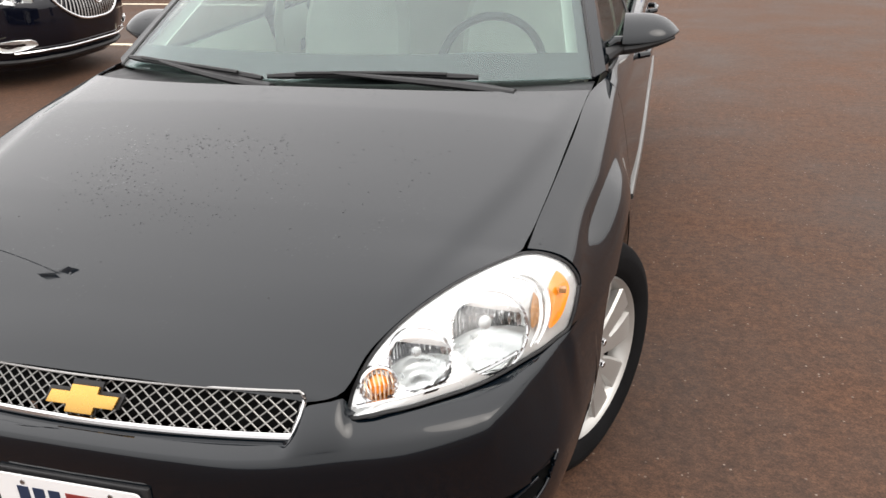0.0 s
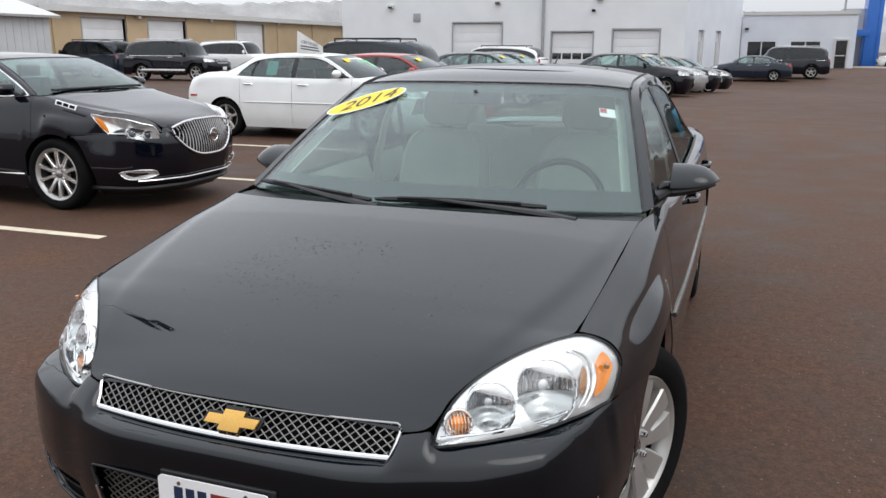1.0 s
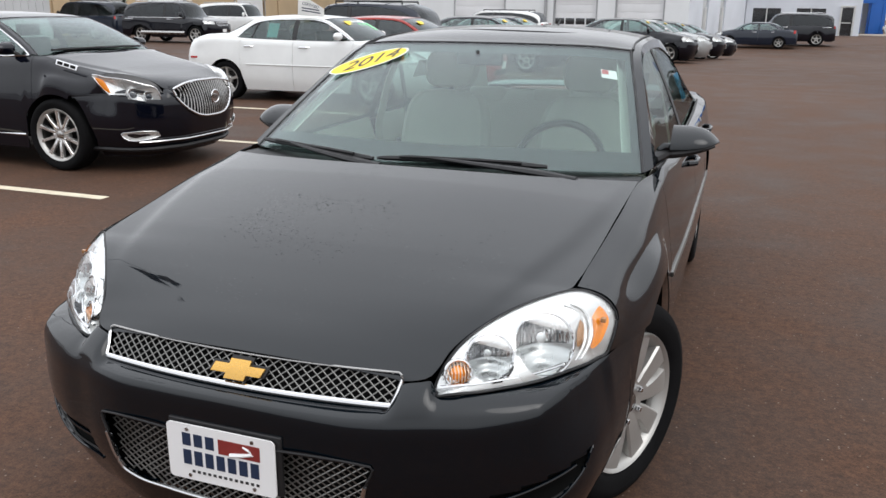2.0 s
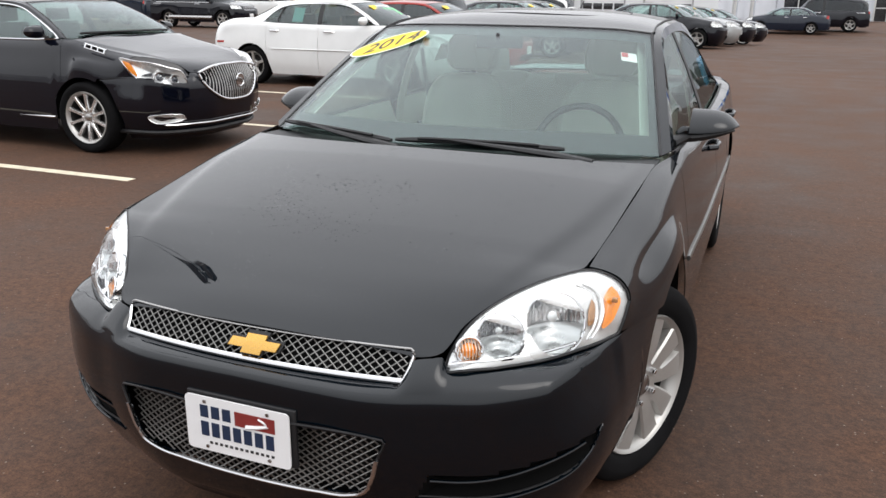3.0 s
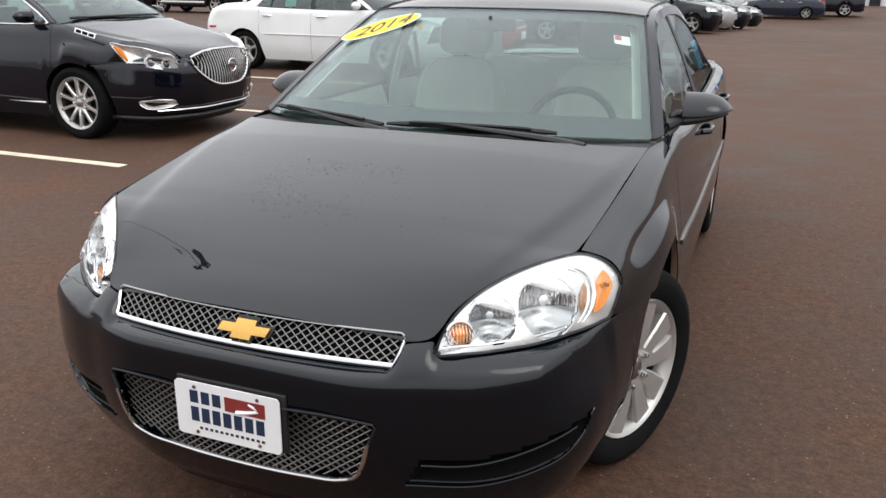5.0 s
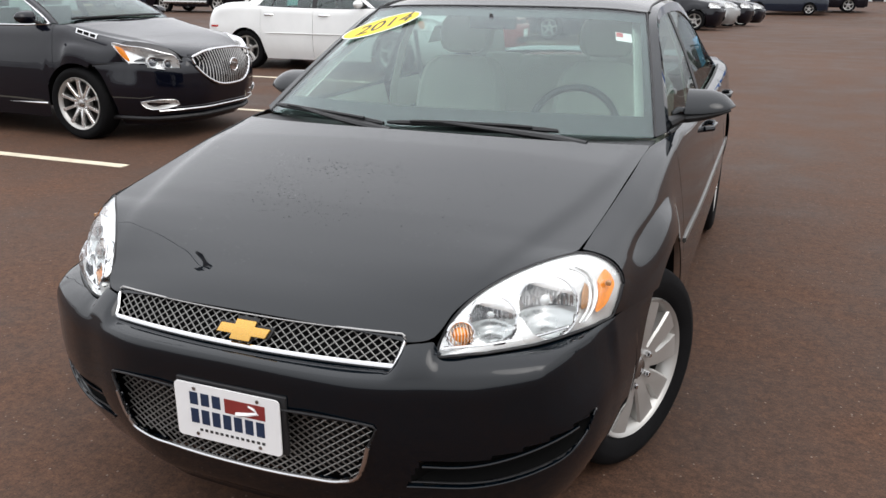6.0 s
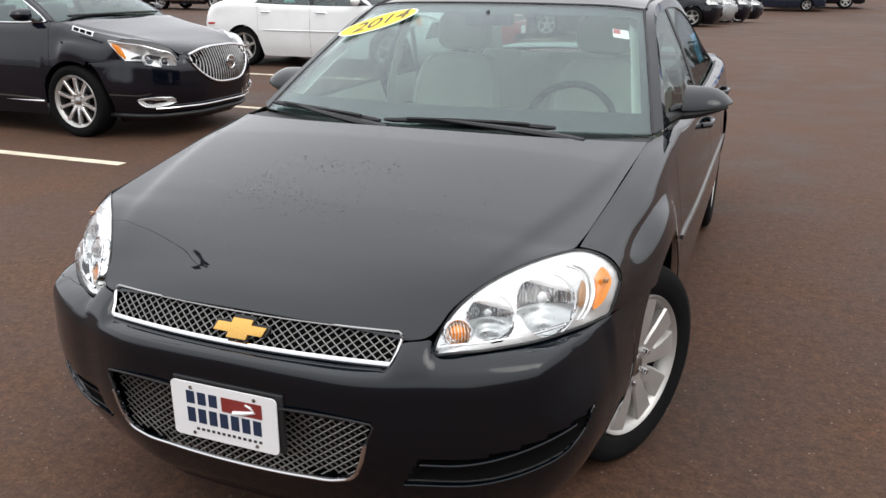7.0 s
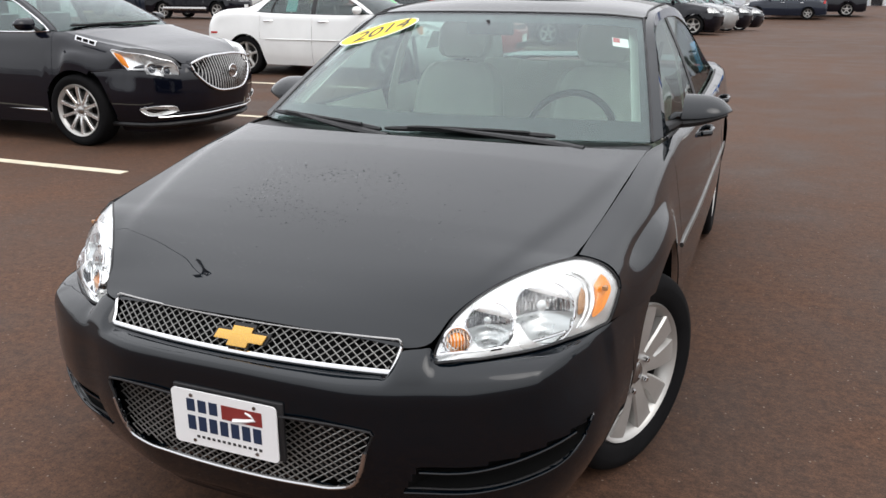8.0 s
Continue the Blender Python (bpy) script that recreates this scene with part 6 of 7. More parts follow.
        tube("fog_rim", fr * F, 0.003, CHROME, f, 6, True)
    # chrome vent plate with three ports on the near fender
    tilt = Matrix.Rotation(radians(2), 4, "Z") @ Matrix.Rotation(radians(13), 4, "X") @ Matrix.Rotation(radians(14), 4, "Y")
    v = box("fender_vent", (0.022, 0.25, 0.052), P(-0.893, 0.93, 1.024), CHROME, car, 0.008, tilt, label="chrome fender vent with three ports")
    for k in (-1, 0, 1):
        box("port", (0.010, 0.058, 0.030), Vector((-0.893, 0.93, 1.024)) + tilt @ Vector((-0.010, 0.074 * k, 0)), SHADOW, v, 0.004, tilt)
    strip = [w(on_nose(x, 0.30, 0.012)) + np.array((0.03 * x ** 3, -0.008, 0)) for x in np.linspace(-0.74, 0.74, 61)]
    tube("chrome_strip", strip, 0.009, CHROME, car, 6)
    lip = [w(on_nose(x, 0.225, 0.02)) for x in np.linspace(-0.84, 0.84, 41)]
    tube("chin_lip", lip, 0.022, PLASTIC, car, 6)
    s = np.linspace(0.0, 0.8, 40)
    for F in (np.ones(3), MIRROR):
        tube("window_chrome", w(DOOR_TOP(s) + np.array((0.008, 0, 0.0))) * F, 0.009, CHROME, car, 6)
        tube("belt_chrome", w(np.array([(SIDE[0](y)[0, 0] + 0.004, y, SIDE[0](y)[0, 1] + 0.004) for y in np.linspace(1.56, 3.8, 20)])) * F, 0.008, CHROME, car, 6)
        tube("sill_strip", w(np.array([(0.918, y, 0.33) for y in np.linspace(1.66, 3.3, 8)])) * F, 0.012, CHROME, car, 6)
    for pts in ([(-0.66, 1.40, 1.05), (-0.3, 1.33, 1.055), (0.0, 1.29, 1.055)], [(-0.05, 1.285, 1.055), (0.3, 1.31, 1.055), (0.62, 1.39, 1.045)]):
        tube("wiper", w(np.array(pts)), 0.013, PLASTIC, car, 6)
    return car


# ---- the white saloon beyond ----
def white_saloon():
    w = warper(0.965, [(0, 0), (0.98, 1.0), (1.47, 1.35), (2.2, 1.98), (2.7, 2.48), (3.52, 3.38), (3.82, 3.62), (4.25, 4.10), (4.9, 4.62), (5.08, 4.76)],
               [(0.1, 0.1), (0.35, 0.34), (0.62, 0.63), (0.75, 0.78), (1.0, 1.06), (1.2, 1.24), (1.49, 1.475)])
    car, made = saloon("saloon_car", "white four-door saloon with paper stickers on its windows", pose(-3.67, 11.92, 0, 0, 0, 90), WHITE_PAINT, w, (1.0, 3.85), 0.335, 0.225,
                       dict(width=0.225, spokes=5, twin=False, label="alloy wheel with five wide spokes"), n=0.6, glass=SMOKE_GLASS, door_glass=DOOR_GLASS, track=0.80, group="parked cars")
    dress(car, made, w, WHITE_PAINT, chrome=True, tail=False)
    for F in (np.ones(3), MIRROR):
        tube("side_moulding", w(np.array([(SIDE[3](y)[0, 0] + 0.004, y, 0.62) for y in np.linspace(1.55, 3.55, 14)]) * F), 0.012, WHITE_PAINT, car, 6)
        tube("window_chrome", w(DOOR_TOP(np.linspace(0.02, 0.97, 50)) + np.array((0.006, 0, 0.0))) * F, 0.007, CHROME, car, 6)
        box("side_marker", (0.01, 0.16, 0.035), np.array((0.845, 4.52, 0.72)) * F, RED_LENS, car, 0.003)
        tube("sill_shadow_strip", w(np.array([(0.905, y, 0.29) for y in np.linspace(1.5, 3.3, 10)]) * F), 0.013, SATIN, car, 6)
        tube("quarter_bar", w(np.array([(0.835, 3.46, 1.02), (0.70, 3.38, 1.31)]) * F), 0.014, PLASTIC, car, 6)
    def pane_card(nm, y0, y1, mat):
        g = np.array([[(-(0.845 - 0.19 * ((z - 0.99) / 0.39)) - 0.012, y, z) for z in (1.03, 1.30)] for y in (y0, y1)])
        return sheet(nm, w(g) + np.array((0.03, 0, 0)), mat, car, (-1, 0, 0), 0.001)
    pane_card("window_paper", 3.02, 3.20, TEAL)
    m = Matrix.Translation(w(np.array((-0.30, 1.88, 1.325)))) @ Matrix.Rotation(radians(28), 4, "X")
    part("price_oval", add_box(bmesh.new(), (0.26, 0.13, 0.002), bevel=0.0008), YELLOW, car, "yellow sticker on the windshield").data.transform(m)
    m = Matrix.Translation(w(np.array((0.10, 1.92, 1.345)))) @ Matrix.Rotation(radians(28), 4, "X")
    part("header_strip", add_box(bmesh.new(), (0.5, 0.07, 0.002)), PAPER, car).data.transform(m)
    for k in range(3):
        m = Matrix.Translation(w(np.array((-0.02 + 0.16 * k, 1.70, 1.245)))) @ Matrix.Rotation(radians(28), 4, "X")
        part("green_stroke", add_box(bmesh.new(), (0.09, 0.24, 0.002)), GREEN_PAPER, car, "green paint marker stroke").data.transform(m)
    # clip-on sign over the door
    f = thing("roof_sign", "white clip-on pennant sign standing on the white saloon's roof", "sign", m=pose(-5.89, 11.22, 1.44, 0, 0, 8))
    slab("pennant", [(-0.22, 0.02), (0.25, 0.0), (0.25, 0.13), (-0.20, 0.40)], 0.006, PAPER, f)
    lettering("sign_word", "CERTIFIED", 0.066, NAVY, f, pose(0.01, -0.008, 0.185, 90, 0, 0) @ Matrix.Rotation(radians(-14), 4, "Z"), 0.2)
    for z, x0, x1 in ((0.125, -0.15, 0.17), (0.08, -0.15, 0.19)):
        box("small_bar", (x1 - x0, 0.002, 0.018), ((x0 + x1) / 2, -0.007, z), NAVY, f, 0, Matrix.Rotation(radians(8), 4, "Y"))
    return car


front_saloon()
black_saloon()
white_saloon()

# ---- cars further off ----
SUV = ([(0, 0), (0.98, 0.95), (1.47, 1.45), (2.2, 1.95), (2.8, 2.85), (3.2, 3.8), (3.52, 4.72), (4.25, 4.98), (4.9, 5.10), (5.08, 5.2)],
       [(0.1, 0.16), (0.35, 0.42), (0.62, 0.74), (0.75, 0.95), (0.87, 1.06), (1.0, 1.17), (1.2, 1.48), (1.41, 1.80), (1.49, 1.90)])
SUV_S = ([(0, 0), (0.98, 0.90), (1.47, 1.35), (2.2, 1.85), (2.8, 2.6), (3.2, 3.3), (3.52, 4.0), (4.25, 4.45), (4.9, 4.66), (5.08, 4.75)],
         [(0.1, 0.15), (0.35, 0.40), (0.62, 0.70), (0.75, 0.90), (0.87, 1.00), (1.0, 1.12), (1.2, 1.40), (1.41, 1.68), (1.49, 1.76)])
VAN = ([(0, 0), (0.98, 0.95), (1.47, 1.2), (2.2, 1.9), (2.8, 2.85), (3.2, 3.7), (3.52, 4.5), (4.25, 4.85), (4.9, 4.98), (5.08, 5.1)],
       [(0.1, 0.12), (0.35, 0.36), (0.62, 0.66), (0.75, 0.82), (1.0, 1.08), (1.2, 1.32), (1.41, 1.58), (1.49, 1.66)])
CAR = ([(0, 0), (0.98, 0.92), (1.47, 1.35), (2.2, 2.0), (2.8, 2.6), (3.52, 3.3), (4.25, 3.95), (4.9, 4.5), (5.08, 4.66)],
       [(0.1, 0.1), (0.35, 0.35), (0.62, 0.63), (0.75, 0.77), (1.0, 1.02), (1.2, 1.22), (1.49, 1.46)])


BARK = material("bark", (0.06, 0.05, 0.042), 0.9, 0.0, 0.0, 0.3, 4.0, 40.0, 0.5, 30.0)


def roof_rack(car, w, mat, z=0.05):
    for sg in (1, -1):
        pts = [w(np.array((sg * 0.54, y, 1.452))) + np.array((0, 0, z)) for y in np.linspace(2.35, 3.42, 8)]
        r = tube("roof_rail", pts, 0.022, mat, car, 6)
        for k in (0, 3, 7):
            tube("rail_foot", [pts[k], pts[k] - np.array((0, 0, z + 0.03))], 0.02, mat, r, 6)
    for y in (2.55, 3.2):
        a, b = (w(np.array((sg * 0.54, y, 1.452))) + np.array((0, 0, z)) for sg in (-1, 1))
        tube("cross_bar", [a, b], 0.018, mat, car, 6)


def far_car(label, shape, x, y, turn, paint, axles, R, spokes=5, width=1.0, rack=None, chrome=False, category="car", glass=None, stickers=False):
    w = warper(width, *shape)
    car, made = saloon("sport_utility_vehicle" if shape is SUV or shape is SUV_S else "minivan" if shape is VAN else "saloon_car", label, pose(x, y, float(dip(x, y)), 0, 0, turn), paint, w, axles, R, R * 0.66,
                       dict(width=0.23, spokes=spokes, twin=False, seg=28), "parked cars", 0.34, glass, track=0.80, category=category)
    dress(car, made, w, paint, chrome=chrome, amber=False)
    if rack:
        roof_rack(car, w, rack)
    if stickers:
        m = Matrix.Translation(w(np.array((-0.34, 1.86, 1.318)))) @ Matrix.Rotation(radians(28), 4, "X")
        part("price_oval", add_box(bmesh.new(), (0.30, 0.13, 0.002), bevel=0.0008), YELLOW, car, "yellow sticker on the windshield").data.transform(m)
    return car, made, w


nav, made, w = far_car("black full-size utility vehicle with bright roof rails", SUV, -21.8, 31.9, 90, BLACK_PAINT, (0.95, 4.0), 0.40, 6, 1.07, CHROME, True, "utility vehicle", DARK_GLASS)
for F in (np.ones(3), MIRROR):
    tube("side_trim", w(np.array([(0.94, y, 0.40) for y in np.linspace(1.5, 3.25, 8)]) * F), 0.07, SATIN, nav, 6, flat=1.2)
    tube("belt_trim", w(np.array([(0.89, y, 0.975) for y in np.linspace(1.6, 3.5, 8)]) * F), 0.014, CHROME, nav, 6)
far_car("dark utility vehicle with a sloping tailgate", SUV, -33.6, 33.2, -90, NAVY_PAINT, (0.95, 3.85), 0.37, 5, 1.0, PLASTIC, False, "utility vehicle", DARK_GLASS)
far_car("white utility vehicle with dark windows", SUV, -23.5, 39.6, 90, WHITE_PAINT, (0.95, 3.85), 0.37, 5, 1.0, SATIN, False, "utility vehicle", DARK_GLASS)
far_car("red saloon with a yellow windshield sticker", CAR, -3.5, 14.95, 90, RED_PAINT, (0.92, 3.6), 0.325, stickers=True, glass=SMOKE_GLASS)
far_car("dark blue utility vehicle with a black roof rack", SUV_S, -10.6, 18.0, -90, NAVY_PAINT, (0.90, 3.55), 0.36, 5, 0.97, PLASTIC, False, "utility vehicle", DARK_GLASS)
far_car("black saloon with a low roof", CAR, -3.4, 21.0, 90, BLACK_PAINT, (0.92, 3.6), 0.325, stickers=True)
far_car("dark grey saloon with its windows shut", CAR, -3.6, 24.0, 90, NAVY_PAINT, (0.92, 3.6), 0.325, stickers=True)
far_car("white minivan with dark windows", VAN, -12.5, 36.5, -90, WHITE_PAINT, (0.95, 3.9), 0.34, 5, 1.0, PLASTIC, False, "minivan", DARK_GLASS)
for k, (x, pt, lb) in enumerate(((-0.32, BLACK_PAINT, "black compact car with a windshield sticker"), (0.02, SILVER_PAINT, "silver compact car with a windshield sticker"),
                                 (0.46, BLACK_PAINT, "black saloon with a chrome grille"), (0.85, BLACK_PAINT, "black saloon at the end of the row"))):
    far_car(lb, CAR, x, 28.0 + 2.75 * k, 90, pt, (0.92, 3.6), 0.325, stickers=k < 3, chrome=k == 2)
far_car("dark slate saloon with bright alloy wheels", CAR, -0.65, 51.1, -90, NAVY_PAINT, (0.92, 3.65), 0.33, 5, 1.0, None, True)
far_car("black full-size utility vehicle with chrome window trim", SUV, 1.0, 53.6, -90, BLACK_PAINT, (0.95, 4.15), 0.40, 5, 1.08, CHROME, True, "utility vehicle", DARK_GLASS)
far_car("white saloon by the far entrance", CAR, 11.9, 76.5, -90, WHITE_PAINT, (0.92, 3.6), 0.325)

# ---- buildings ----
TAN = material("tan_block", (0.50, 0.375, 0.235), 0.85, 0.0, 0.0, 0.10, 0.6, 12.0, 0.4, 8.0)
WHITE_BLOCK = material("white_block", (0.74, 0.76, 0.77), 0.8, 0.0, 0.0, 0.06, 0.5, 10.0, 0.3, 8.0)
# the showroom's panels; on the white hall it paints the shaded side wall
PANEL_AND_SHADE = material("pale_panel_and_shaded_wall", (0.66, 0.69, 0.74), 0.6, 0.0, 0.0, 0.06, 0.7, 10.0)
DOOR_PANEL = material("roller_door", (0.76, 0.77, 0.78), 0.5, 0.0, 0.0, 0.05, 1.0, 20.0)
GREY_METAL = material("grey_siding", (0.55, 0.56, 0.57), 0.6, 0.1, 0.0, 0.08, 0.8, 15.0)
ROOFING = material("pale_roof", (0.58, 0.58, 0.565), 0.6, 0.1, 0.0, 0.08, 0.4, 8.0)
BLUE_CLAD = material("blue_cladding", (0.02, 0.13, 0.48), 0.35, 0.1, 0.3, 0.06, 1.0, 20.0)
PIPE = material("grey_pipe", (0.35, 0.36, 0.37), 0.5, 0.4)
CONCRETE = material("concrete", (0.36, 0.31, 0.27), 0.85, 0.0, 0.0, 0.12, 1.0, 30.0, 0.4, 60.0)
# bare trees in pale grey: the haze of distance is in the colour
HAZED_WOODS = material("hazed_bare_woods", (0.36, 0.355, 0.355), 0.95, 0.0, 0.0, 0.25, 0.08, 1.2)
DARK_STEEL = material("dark_steel", (0.02, 0.02, 0.022), 0.5, 0.3)
DARK_PANE = material("dark_window", (0.02, 0.022, 0.025), 0.08, 0.0, 0.6)


def wall_with_openings(b, name, mat, origin, along, up, length, height, thick, openings):
    """Blocks round openings (u0, u1, z0, z1) in a wall that runs from origin; the openings go through."""
    a = Vector(along).normalized()
    n = a.cross(Vector((0, 0, 1)))
    us = sorted({0.0, length, *(o[0] for o in openings), *(o[1] for o in openings)})
    bm = bmesh.new()
    def block(u0, u1, z0, z1):
        if u1 - u0 < 1e-4 or z1 - z0 < 1e-4:
            return
        c = Vector(origin) + a * (u0 + u1) / 2 - n * (thick / 2) + Vector((0, 0, (z0 + z1) / 2))
        add_box(bm, (u1 - u0, thick, z1 - z0), c, Matrix.Rotation(math.atan2(a.y, a.x), 4, "Z"))
    for u0, u1 in zip(us, us[1:]):
        mid, z = (u0 + u1) / 2, 0.0
        for o in sorted((o for o in openings if o[0] < mid < o[1]), key=lambda o: o[2]):
            block(u0, u1, z, o[2])
            z = o[3]
        block(u0, u1, z, height)
    bmesh.ops.remove_doubles(bm, verts=bm.verts, dist=1e-4)
    return part(name, bm, mat, b, smooth=0)


def roller_door(b, at, along, w_, h, panels, windows):
    """A sectional door: stacked panels and, low down, a row of panes."""
    a = Vector(along).normalized()
    n = a.cross(Vector((0, 0, 1)))
    rot = Matrix.Rotation(math.atan2(a.y, a.x), 4, "Z")
    c = Vector(at) + a * w_ / 2 - n * 0.22
    d = box("roller_door", (w_, 0.04, h), c + Vector((0, 0, h / 2)), DOOR_PANEL, b, 0, rot, "pale sectional door")
    for k in range(panels):
        box("door_panel", (w_ - 0.03, 0.03, h / panels - 0.03), c + n * 0.03 + Vector((0, 0, h * (k + 0.5) / panels)), DOOR_PANEL, d, 0.008, rot)
    if windows:
        for k in range(windows):
            box("pane", (w_ / windows * 0.86, 0.02, 0.42), c + n * 0.052 + a * (w_ * ((k + 0.5) / windows - 0.5)) + Vector((0, 0, 1.06)), DARK_PANE, d, 0.004, rot)
    for sg in (-1, 1):
        box("door_jamb", (0.10, 0.25, h + 0.1), c + a * (sg * (w_ / 2 + 0.05)) + n * 0.11 + Vector((0, 0, h / 2)), PIPE, d, 0, rot)
    box("door_head", (w_ + 0.2, 0.25, 0.10), c + n * 0.11 + Vector((0, 0, h + 0.09)), PIPE, d, 0, rot)


def wall_lamp(b, at):
    l = box("wall_lamp", (0.42, 0.30, 0.26), at, ROOFING, b, 0.04)
    box("lamp_glass", (0.34, 0.05, 0.12), Vector(at) + Vector((0, -0.16, -0.05)), DARK_PANE, l, 0.01)


def white_hall():
    b = thing("service_hall", "white painted block service hall with pale sectional doors", "building")
    x0, x1, y0, y1, h = -28.6, -2.6, 58.0, 84.0, 8.2
    doors = ((9.2, 13.0, 0, 3.35), (16.74, 19.7, 0, 2.68), (21.12, 24.3, 0, 2.82))
    wall_with_openings(b, "front_wall", WHITE_BLOCK, (x0, y0, -0.6), (1, 0, 0), 0, x1 - x0, h + 0.6, 0.3, [(o[0], o[1], 0.0, o[3] + 0.6) for o in doors])
    for (u0, u1, _, t), wn_ in zip(doors, (0, 4, 4)):
        roller_door(b, (x0 + u0, y0, -0.1), (1, 0, 0), u1 - u0, t + 0.02, 5, wn_)
    way_ = Vector((3.6, 13.0, 0)).normalized()
    # bluer and greyer than the white front: this side's shade is in the colour
    wall_with_openings(b, "side_wall", PANEL_AND_SHADE, (x1, y0, -0.6), way_, 0, 13.4, h + 0.6, 0.3, [(2.8, 4.1, 0.6, 3.4), (6.8, 8.1, 0.6, 3.4)])
    for u in (3.45, 7.45):
        p = Vector((x1, y0, 1.38)) + way_ * u + Vector((-0.2, 0.05, 0))
        box("side_door", (1.28, 0.06, 2.76), p, GREY_METAL, b, 0.01, Matrix.Rotation(math.atan2(13.0, 3.6), 4, "Z"))
    for u in (1.8, 5.6):
        p = Vector((x1, y0, 0)) + way_ * u + Vector((0.5, -0.3, 0))
        tube("bollard", [p, p + Vector((0, 0, 2.0))], 0.12, ROOFING, b, 8)
    box("back_wall", (x1 - x0, 0.3, h), (0.5 * (x0 + x1), y1, h / 2), WHITE_BLOCK, b)
    box("left_wall", (0.3, y1 - y0 - 0.6, h), (x0 + 0.15, 0.5 * (y0 + y1), h / 2), WHITE_BLOCK, b)
    box("roof", (x1 - x0 + 0.2, y1 - y0 + 0.2, 0.25), (0.5 * (x0 + x1), 0.5 * (y0 + y1), h + 0.12), ROOFING, b)
    tube("downpipe", [(-12.5, y0 - 0.12, 0.0), (-12.5, y0 - 0.12, 8.0)], 0.11, PIPE, b, 8)
    for x, z in ((-24.4, 4.55), (-15.9, 4.75), (-8.5, 4.9)):
        wall_lamp(b, (x, y0 - 0.14, z))
    box("wall_vent", (0.55, 0.08, 0.6), (-22.3, y0 - 0.03, 3.75), PIPE, b, 0.02)
    for x, z in ((-8.9, 4.1), (-1.6, 3.9)):
        box("camera_box", (0.22, 0.3, 0.16), (x, y0 - 0.14, z), SHADOW, b, 0.03) if x < -2.6 else None


def show_room():
    b = thing("showroom", "low pale grey showroom with dark windows and blue tower", "building")
    x0, x1, y0, h = 1.05, 9.5, 71.0, 4.12
    wins = ((0.53, 2.62, 0.7, 2.05), (3.78, 5.92, 0.7, 2.05))
    wall_with_openings(b, "front_wall", PANEL_AND_SHADE, (x0, y0, -0.3), (1, 0, 0), 0, x1 - x0, h + 0.3, 0.3, [(a, c, d + 0.3, e + 0.3) for a, c, d, e in wins] + [(7.05, 7.9, 0.3, 2.42)])
    for a, c, d, e in wins:
        wd = box("window", (c - a, 0.06, e - d), (x0 + (a + c) / 2, y0 + 0.18, (d + e) / 2), DARK_PANE, b, 0)
        box("mullion", (0.09, 0.12, e - d), (x0 + (a + c) / 2, y0 + 0.12, (d + e) / 2), ROOFING, wd)
        box("sill", (c - a + 0.1, 0.16, 0.06), (x0 + (a + c) / 2, y0 + 0.0, d - 0.03), ROOFING, wd)
    d = box("door", (0.78, 0.06, 2.1), (x0 + 7.475, y0 + 0.15, 1.06), DARK_PANE, b, 0, label="dark glazed door in a white frame")
    for sg in (-1, 1):
        box("door_frame", (0.12, 0.2, 2.2), (x0 + 7.475 + sg * 0.47, y0 + 0.0, 1.08), ROOFING, d)
    box("door_frame", (1.06, 0.2, 0.12), (x0 + 7.475, y0 + 0.0, 2.22), ROOFING, d)
    box("door_rail", (0.7, 0.05, 0.08), (x0 + 7.475, y0 + 0.1, 0.98), ROOFING, d)
    box("right_wall", (0.3, 8.0, h), (x1 - 0.15, y0 + 4.15, h / 2), PANEL_AND_SHADE, b)
    box("roof", (x1 - x0, 9.0, 0.22), (0.5 * (x0 + x1), y0 + 4.4, h + 0.11), ROOFING, b)
    box("link_wall", (1.6, 0.3, h), (x0 - 0.81, y0 + 0.5, h / 2 - 0.1), PANEL_AND_SHADE, b)
    box("parapet_cap", (x1 - x0 + 0.1, 0.40, 0.05), (0.5 * (x0 + x1), y0 + 0.12, h + 0.25), ROOFING, b)
    box("wall_camera", (0.30, 0.3, 0.16), (x0 + 0.35, y0 - 0.14, 3.05), SHADOW, b, 0.03)
    box("tower", (0.95, 2.6, 6.1), (11.72, 81.5, 3.05), BLUE_CLAD, b, 0.03, label="tall blue clad entrance tower")
    box("tower_edge", (0.30, 2.7, 7.0), (12.34, 81.5, 3.5), BLUE_CLAD, b, 0.02)
    box("portal_beam", (1.3, 1.6, 0.55), (10.95, 80.9, 2.85), BLUE_CLAD, b, 0.02)
    for x in (10.55, 11.2):
        box("portal_post", (0.18, 0.18, 2.6), (x, 80.6, 1.28), BLUE_CLAD, b, 0.01)
    box("entrance_block", (1.9, 3.0, 5.0), (10.5, 83.6, 2.5), ROOFING, b)
    box("entry_apron", (9.0, 4.5, 0.10), (12.5, 74.0, 0.02), CONCRETE, b, 0.02)
    tube("flag_pole", [(9.2, 78, 0), (9.2, 78, 10)], 0.09, PIPE, b, 8)


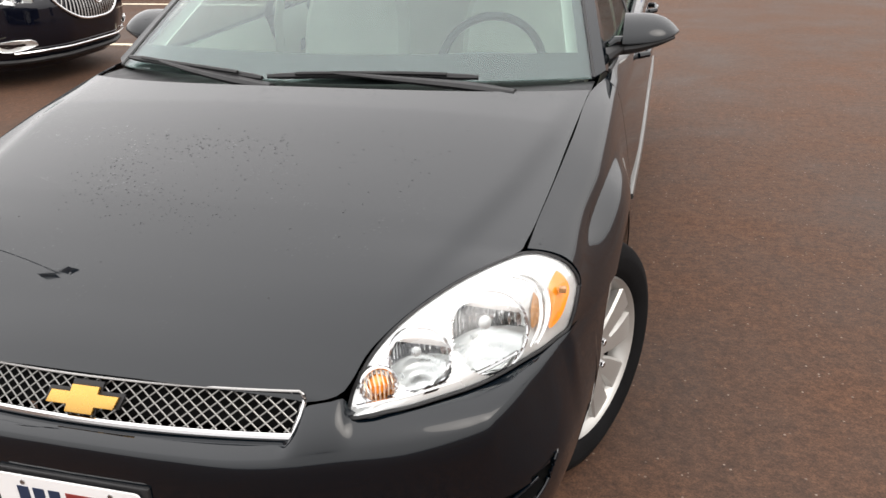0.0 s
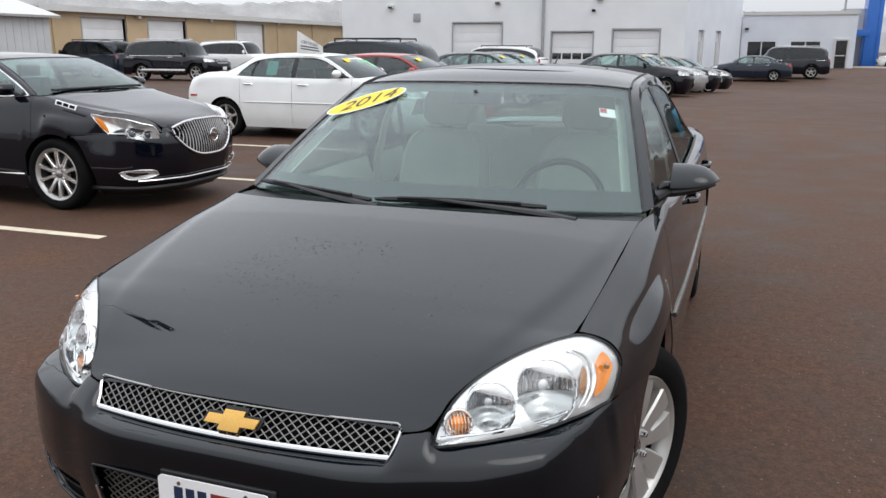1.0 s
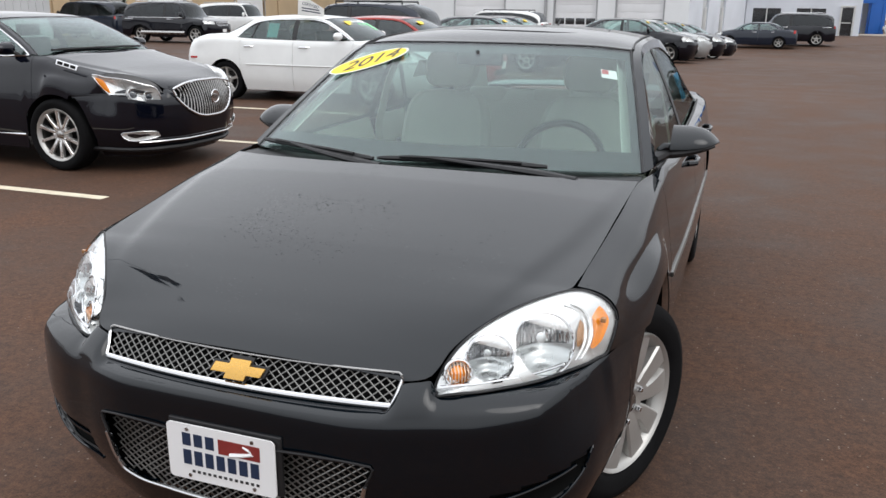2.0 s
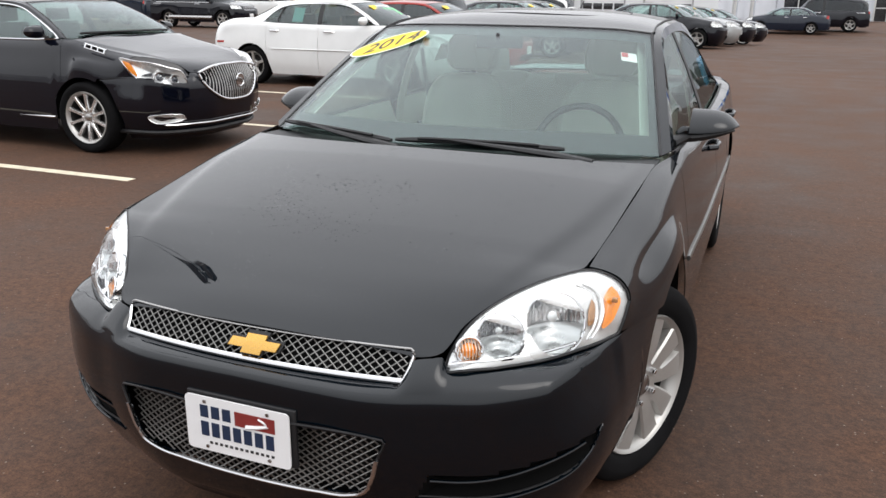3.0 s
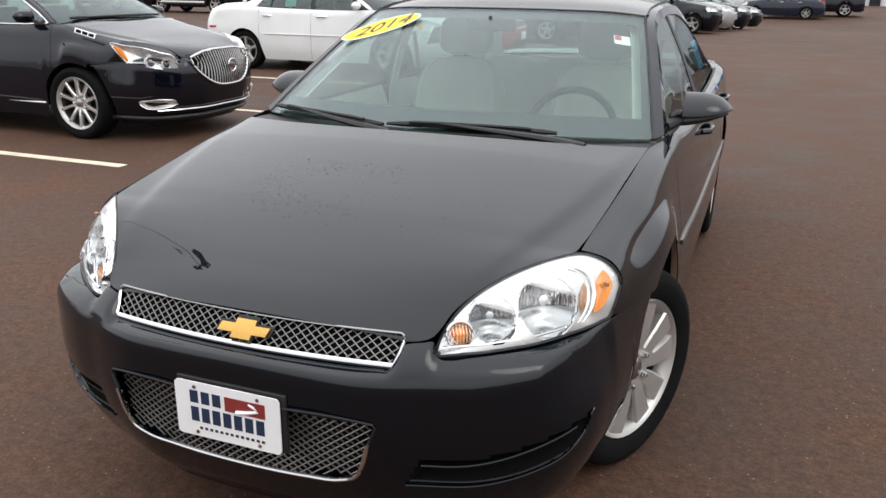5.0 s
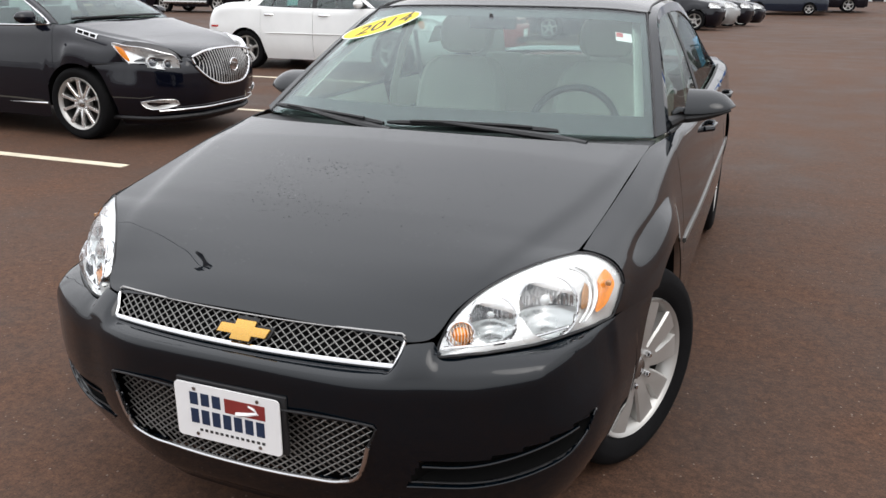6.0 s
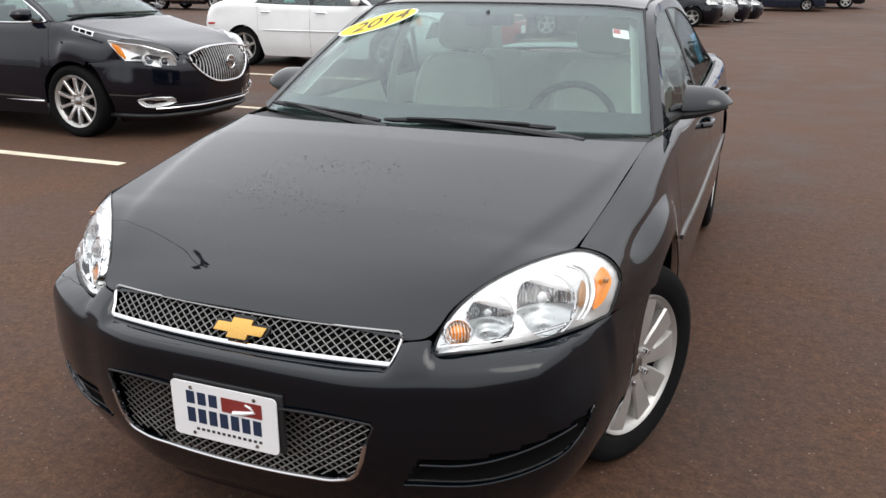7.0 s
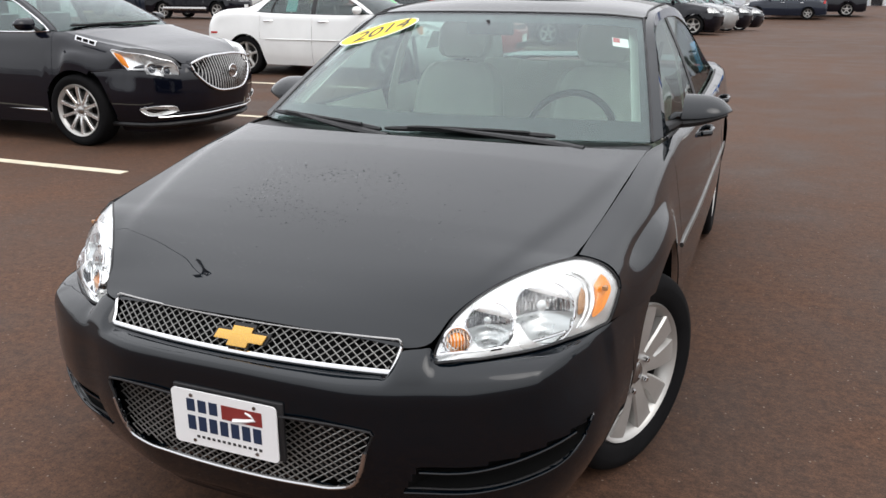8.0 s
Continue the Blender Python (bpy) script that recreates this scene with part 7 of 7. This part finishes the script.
def tan_shed():
    b = thing("storage_building", "long tan block storage building with pale sectional doors", "building")
    x, y0, y1, h = -36.0, 35.0, 80.0, 3.8
    doors = ((3.3, 7.0, 0, 3.25), (9.2, 13.1, 0, 3.28), (19.2, 23.4, 0, 3.32))
    wall_with_openings(b, "front_wall", TAN, (x, y0, 0), (0, 1, 0), 0, y1 - y0, h, 0.3, doors)
    for u0, u1, _, t in doors:
        roller_door(b, (x, y0 + u0, 0), (0, 1, 0), u1 - u0, t, 5, 0)
    box("end_wall", (12.0, 0.3, h), (x - 6.3, y0 + 0.15, h / 2), TAN, b)
    G = np.array([[(x + 0.35, y, h + 0.02), (x - 6.0, y, h + 0.16), (x - 12.6, y, h + 0.02)] for y in np.linspace(y0 - 0.4, y1, 40)])
    sheet("roof", G, ROOFING, b, (0, 0, 1), 0.12)
    box("eave_board", (0.10, y1 - y0 + 0.4, 0.34), (x + 0.36, (y0 + y1) / 2, h - 0.1), ROOFING, b)
    for y in (43.2, 51.0, 60.5):
        l = box("wall_lamp", (0.25, 0.3, 0.25), (x + 0.13, y, 3.45), ROOFING, b, 0.04)
    for y in np.arange(36, 79, 6.1):
        tube("downpipe", [(x + 0.06, y, 0), (x + 0.06, y, h - 0.2)], 0.05, TAN, b, 6)


def grey_shed():
    b = thing("metal_shed", "grey metal-sided shed with a pale roof", "building")
    x1, y1, h = -31.4, 31.2, 3.05
    wall_with_openings(b, "front_wall", GREY_METAL, (x1, 18.0, 0), (0, 1, 0), 0, y1 - 18.0, h, 0.2, [(5.0, 8.6, 0, 2.4)])
    roller_door(b, (x1, 23.0, 0), (0, 1, 0), 3.6, 2.4, 4, 0)
    box("side_wall", (12, 0.2, h), (x1 - 6.25, y1 - 0.1, h / 2), GREY_METAL, b)
    for y in np.arange(18.2, y1, 0.45):
        if not 22.9 < y < 26.7:
            box("siding_rib", (0.03, 0.06, h), (x1 + 0.015, y, h / 2), GREY_METAL, b)
    G = np.array([[(x1 + 0.4, y, h), (x1 - 6, y, h + 1.9), (x1 - 12.5, y, h)] for y in (17.5, y1 + 0.4)])
    sheet("roof", G, ROOFING, b, (0, 0, 1), 0.12)


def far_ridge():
    """A low wooded ridge all round, far off, with haze painted into its grey."""
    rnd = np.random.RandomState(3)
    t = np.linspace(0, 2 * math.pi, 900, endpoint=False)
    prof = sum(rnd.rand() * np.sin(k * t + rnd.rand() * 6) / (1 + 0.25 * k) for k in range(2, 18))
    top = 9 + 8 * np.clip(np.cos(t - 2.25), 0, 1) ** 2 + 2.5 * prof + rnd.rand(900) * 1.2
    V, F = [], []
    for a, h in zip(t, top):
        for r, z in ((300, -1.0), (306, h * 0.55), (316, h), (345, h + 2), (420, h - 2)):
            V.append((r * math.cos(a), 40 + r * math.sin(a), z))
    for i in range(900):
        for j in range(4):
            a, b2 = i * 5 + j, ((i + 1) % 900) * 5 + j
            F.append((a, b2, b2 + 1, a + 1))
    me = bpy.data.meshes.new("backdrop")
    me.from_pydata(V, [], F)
    tagged(link("backdrop", me, HAZED_WOODS), "distant bare wooded ridge, mist painted into its pale grey", "hills", kind="structure")



def lot_light(x, y, h, turn):
    """A tall slim steel pole with two flat lamp heads."""
    b = thing("street_lamp", "tall slim dark steel car park light with two flat heads", "street lamp", m=pose(x, y, 0, 0, 0, turn))
    lathe("base", [(0, 0.0), (0, 0.32), (0.75, 0.30), (0.76, 0.0)], CONCRETE, b, 24, Matrix.Rotation(radians(-90), 4, "Y"))
    tube("pole", [(0, 0, 0.7), (0, 0, h * 0.5), (0, 0, h)], [0.05, 0.034, 0.022], DARK_STEEL, b, 10)
    for sg in (-1, 1):
        tube("arm", [(0, 0, h - 0.12), (sg * 0.10, 0, h - 0.07), (sg * 0.16, 0, h - 0.05)], 0.025, DARK_STEEL, b, 8)
        turn_m = Matrix.Rotation(radians(14 * sg), 4, "Z")
        head = box("lamp_head", (0.42, 0.24, 0.08), (sg * 0.33, 0, h - 0.05), DARK_STEEL, b, 0.03, turn_m)
        box("lens", (0.34, 0.17, 0.02), (sg * 0.33, 0, h - 0.095), ROOFING, head, 0.004, turn_m)


def bare_tree(x, y, h):
    """A leafless tree: tapered trunk, forking limbs and twigs."""
    rnd = random.Random(11)
    b = thing("tree", "bare leafless tree beside the car park", "tree", m=pose(x, y, 0))
    tube("trunk", [(0, 0, -0.1), (0.08, 0.02, h * 0.18), (-0.04, 0.05, h * 0.34)], [0.24, 0.18, 0.15], BARK, b, 10)
    limbs, twigs = bmesh.new(), bmesh.new()
    def grow(p, v, length, r, depth):
        mid = p + v * length * 0.5 + Vector((rnd.uniform(-1, 1), rnd.uniform(-1, 1), 0)) * length * 0.06
        end = p + v * length
        add_tube(limbs if depth < 3 else twigs, [p, mid, end], [r, r * 0.8, r * 0.6], 6 if depth < 3 else 4)
        if depth < 5:
            for k in range(3 if depth < 2 else 2):
                side = Vector((rnd.uniform(-1, 1), rnd.uniform(-1, 1), rnd.uniform(-0.2, 0.7))).normalized()
                grow(end, (v * 0.9 + side * 0.75).normalized(), length * rnd.uniform(0.62, 0.82), r * 0.58, depth + 1)
    for k in range(3):
        a = 2.1 * k + 0.4
        grow(Vector((-0.04, 0.05, h * 0.33)), Vector((math.cos(a) * 0.55, math.sin(a) * 0.55, 0.8)).normalized(), h * 0.24, 0.11, 0)
    part("limbs", limbs, BARK, b)
    part("twigs", twigs, BARK, b)


lot_light(-9.80, 5.27, 11.75, 62)
bare_tree(34.4, 21.7, 13.0)
white_hall()
show_room()
tan_shed()
grey_shed()
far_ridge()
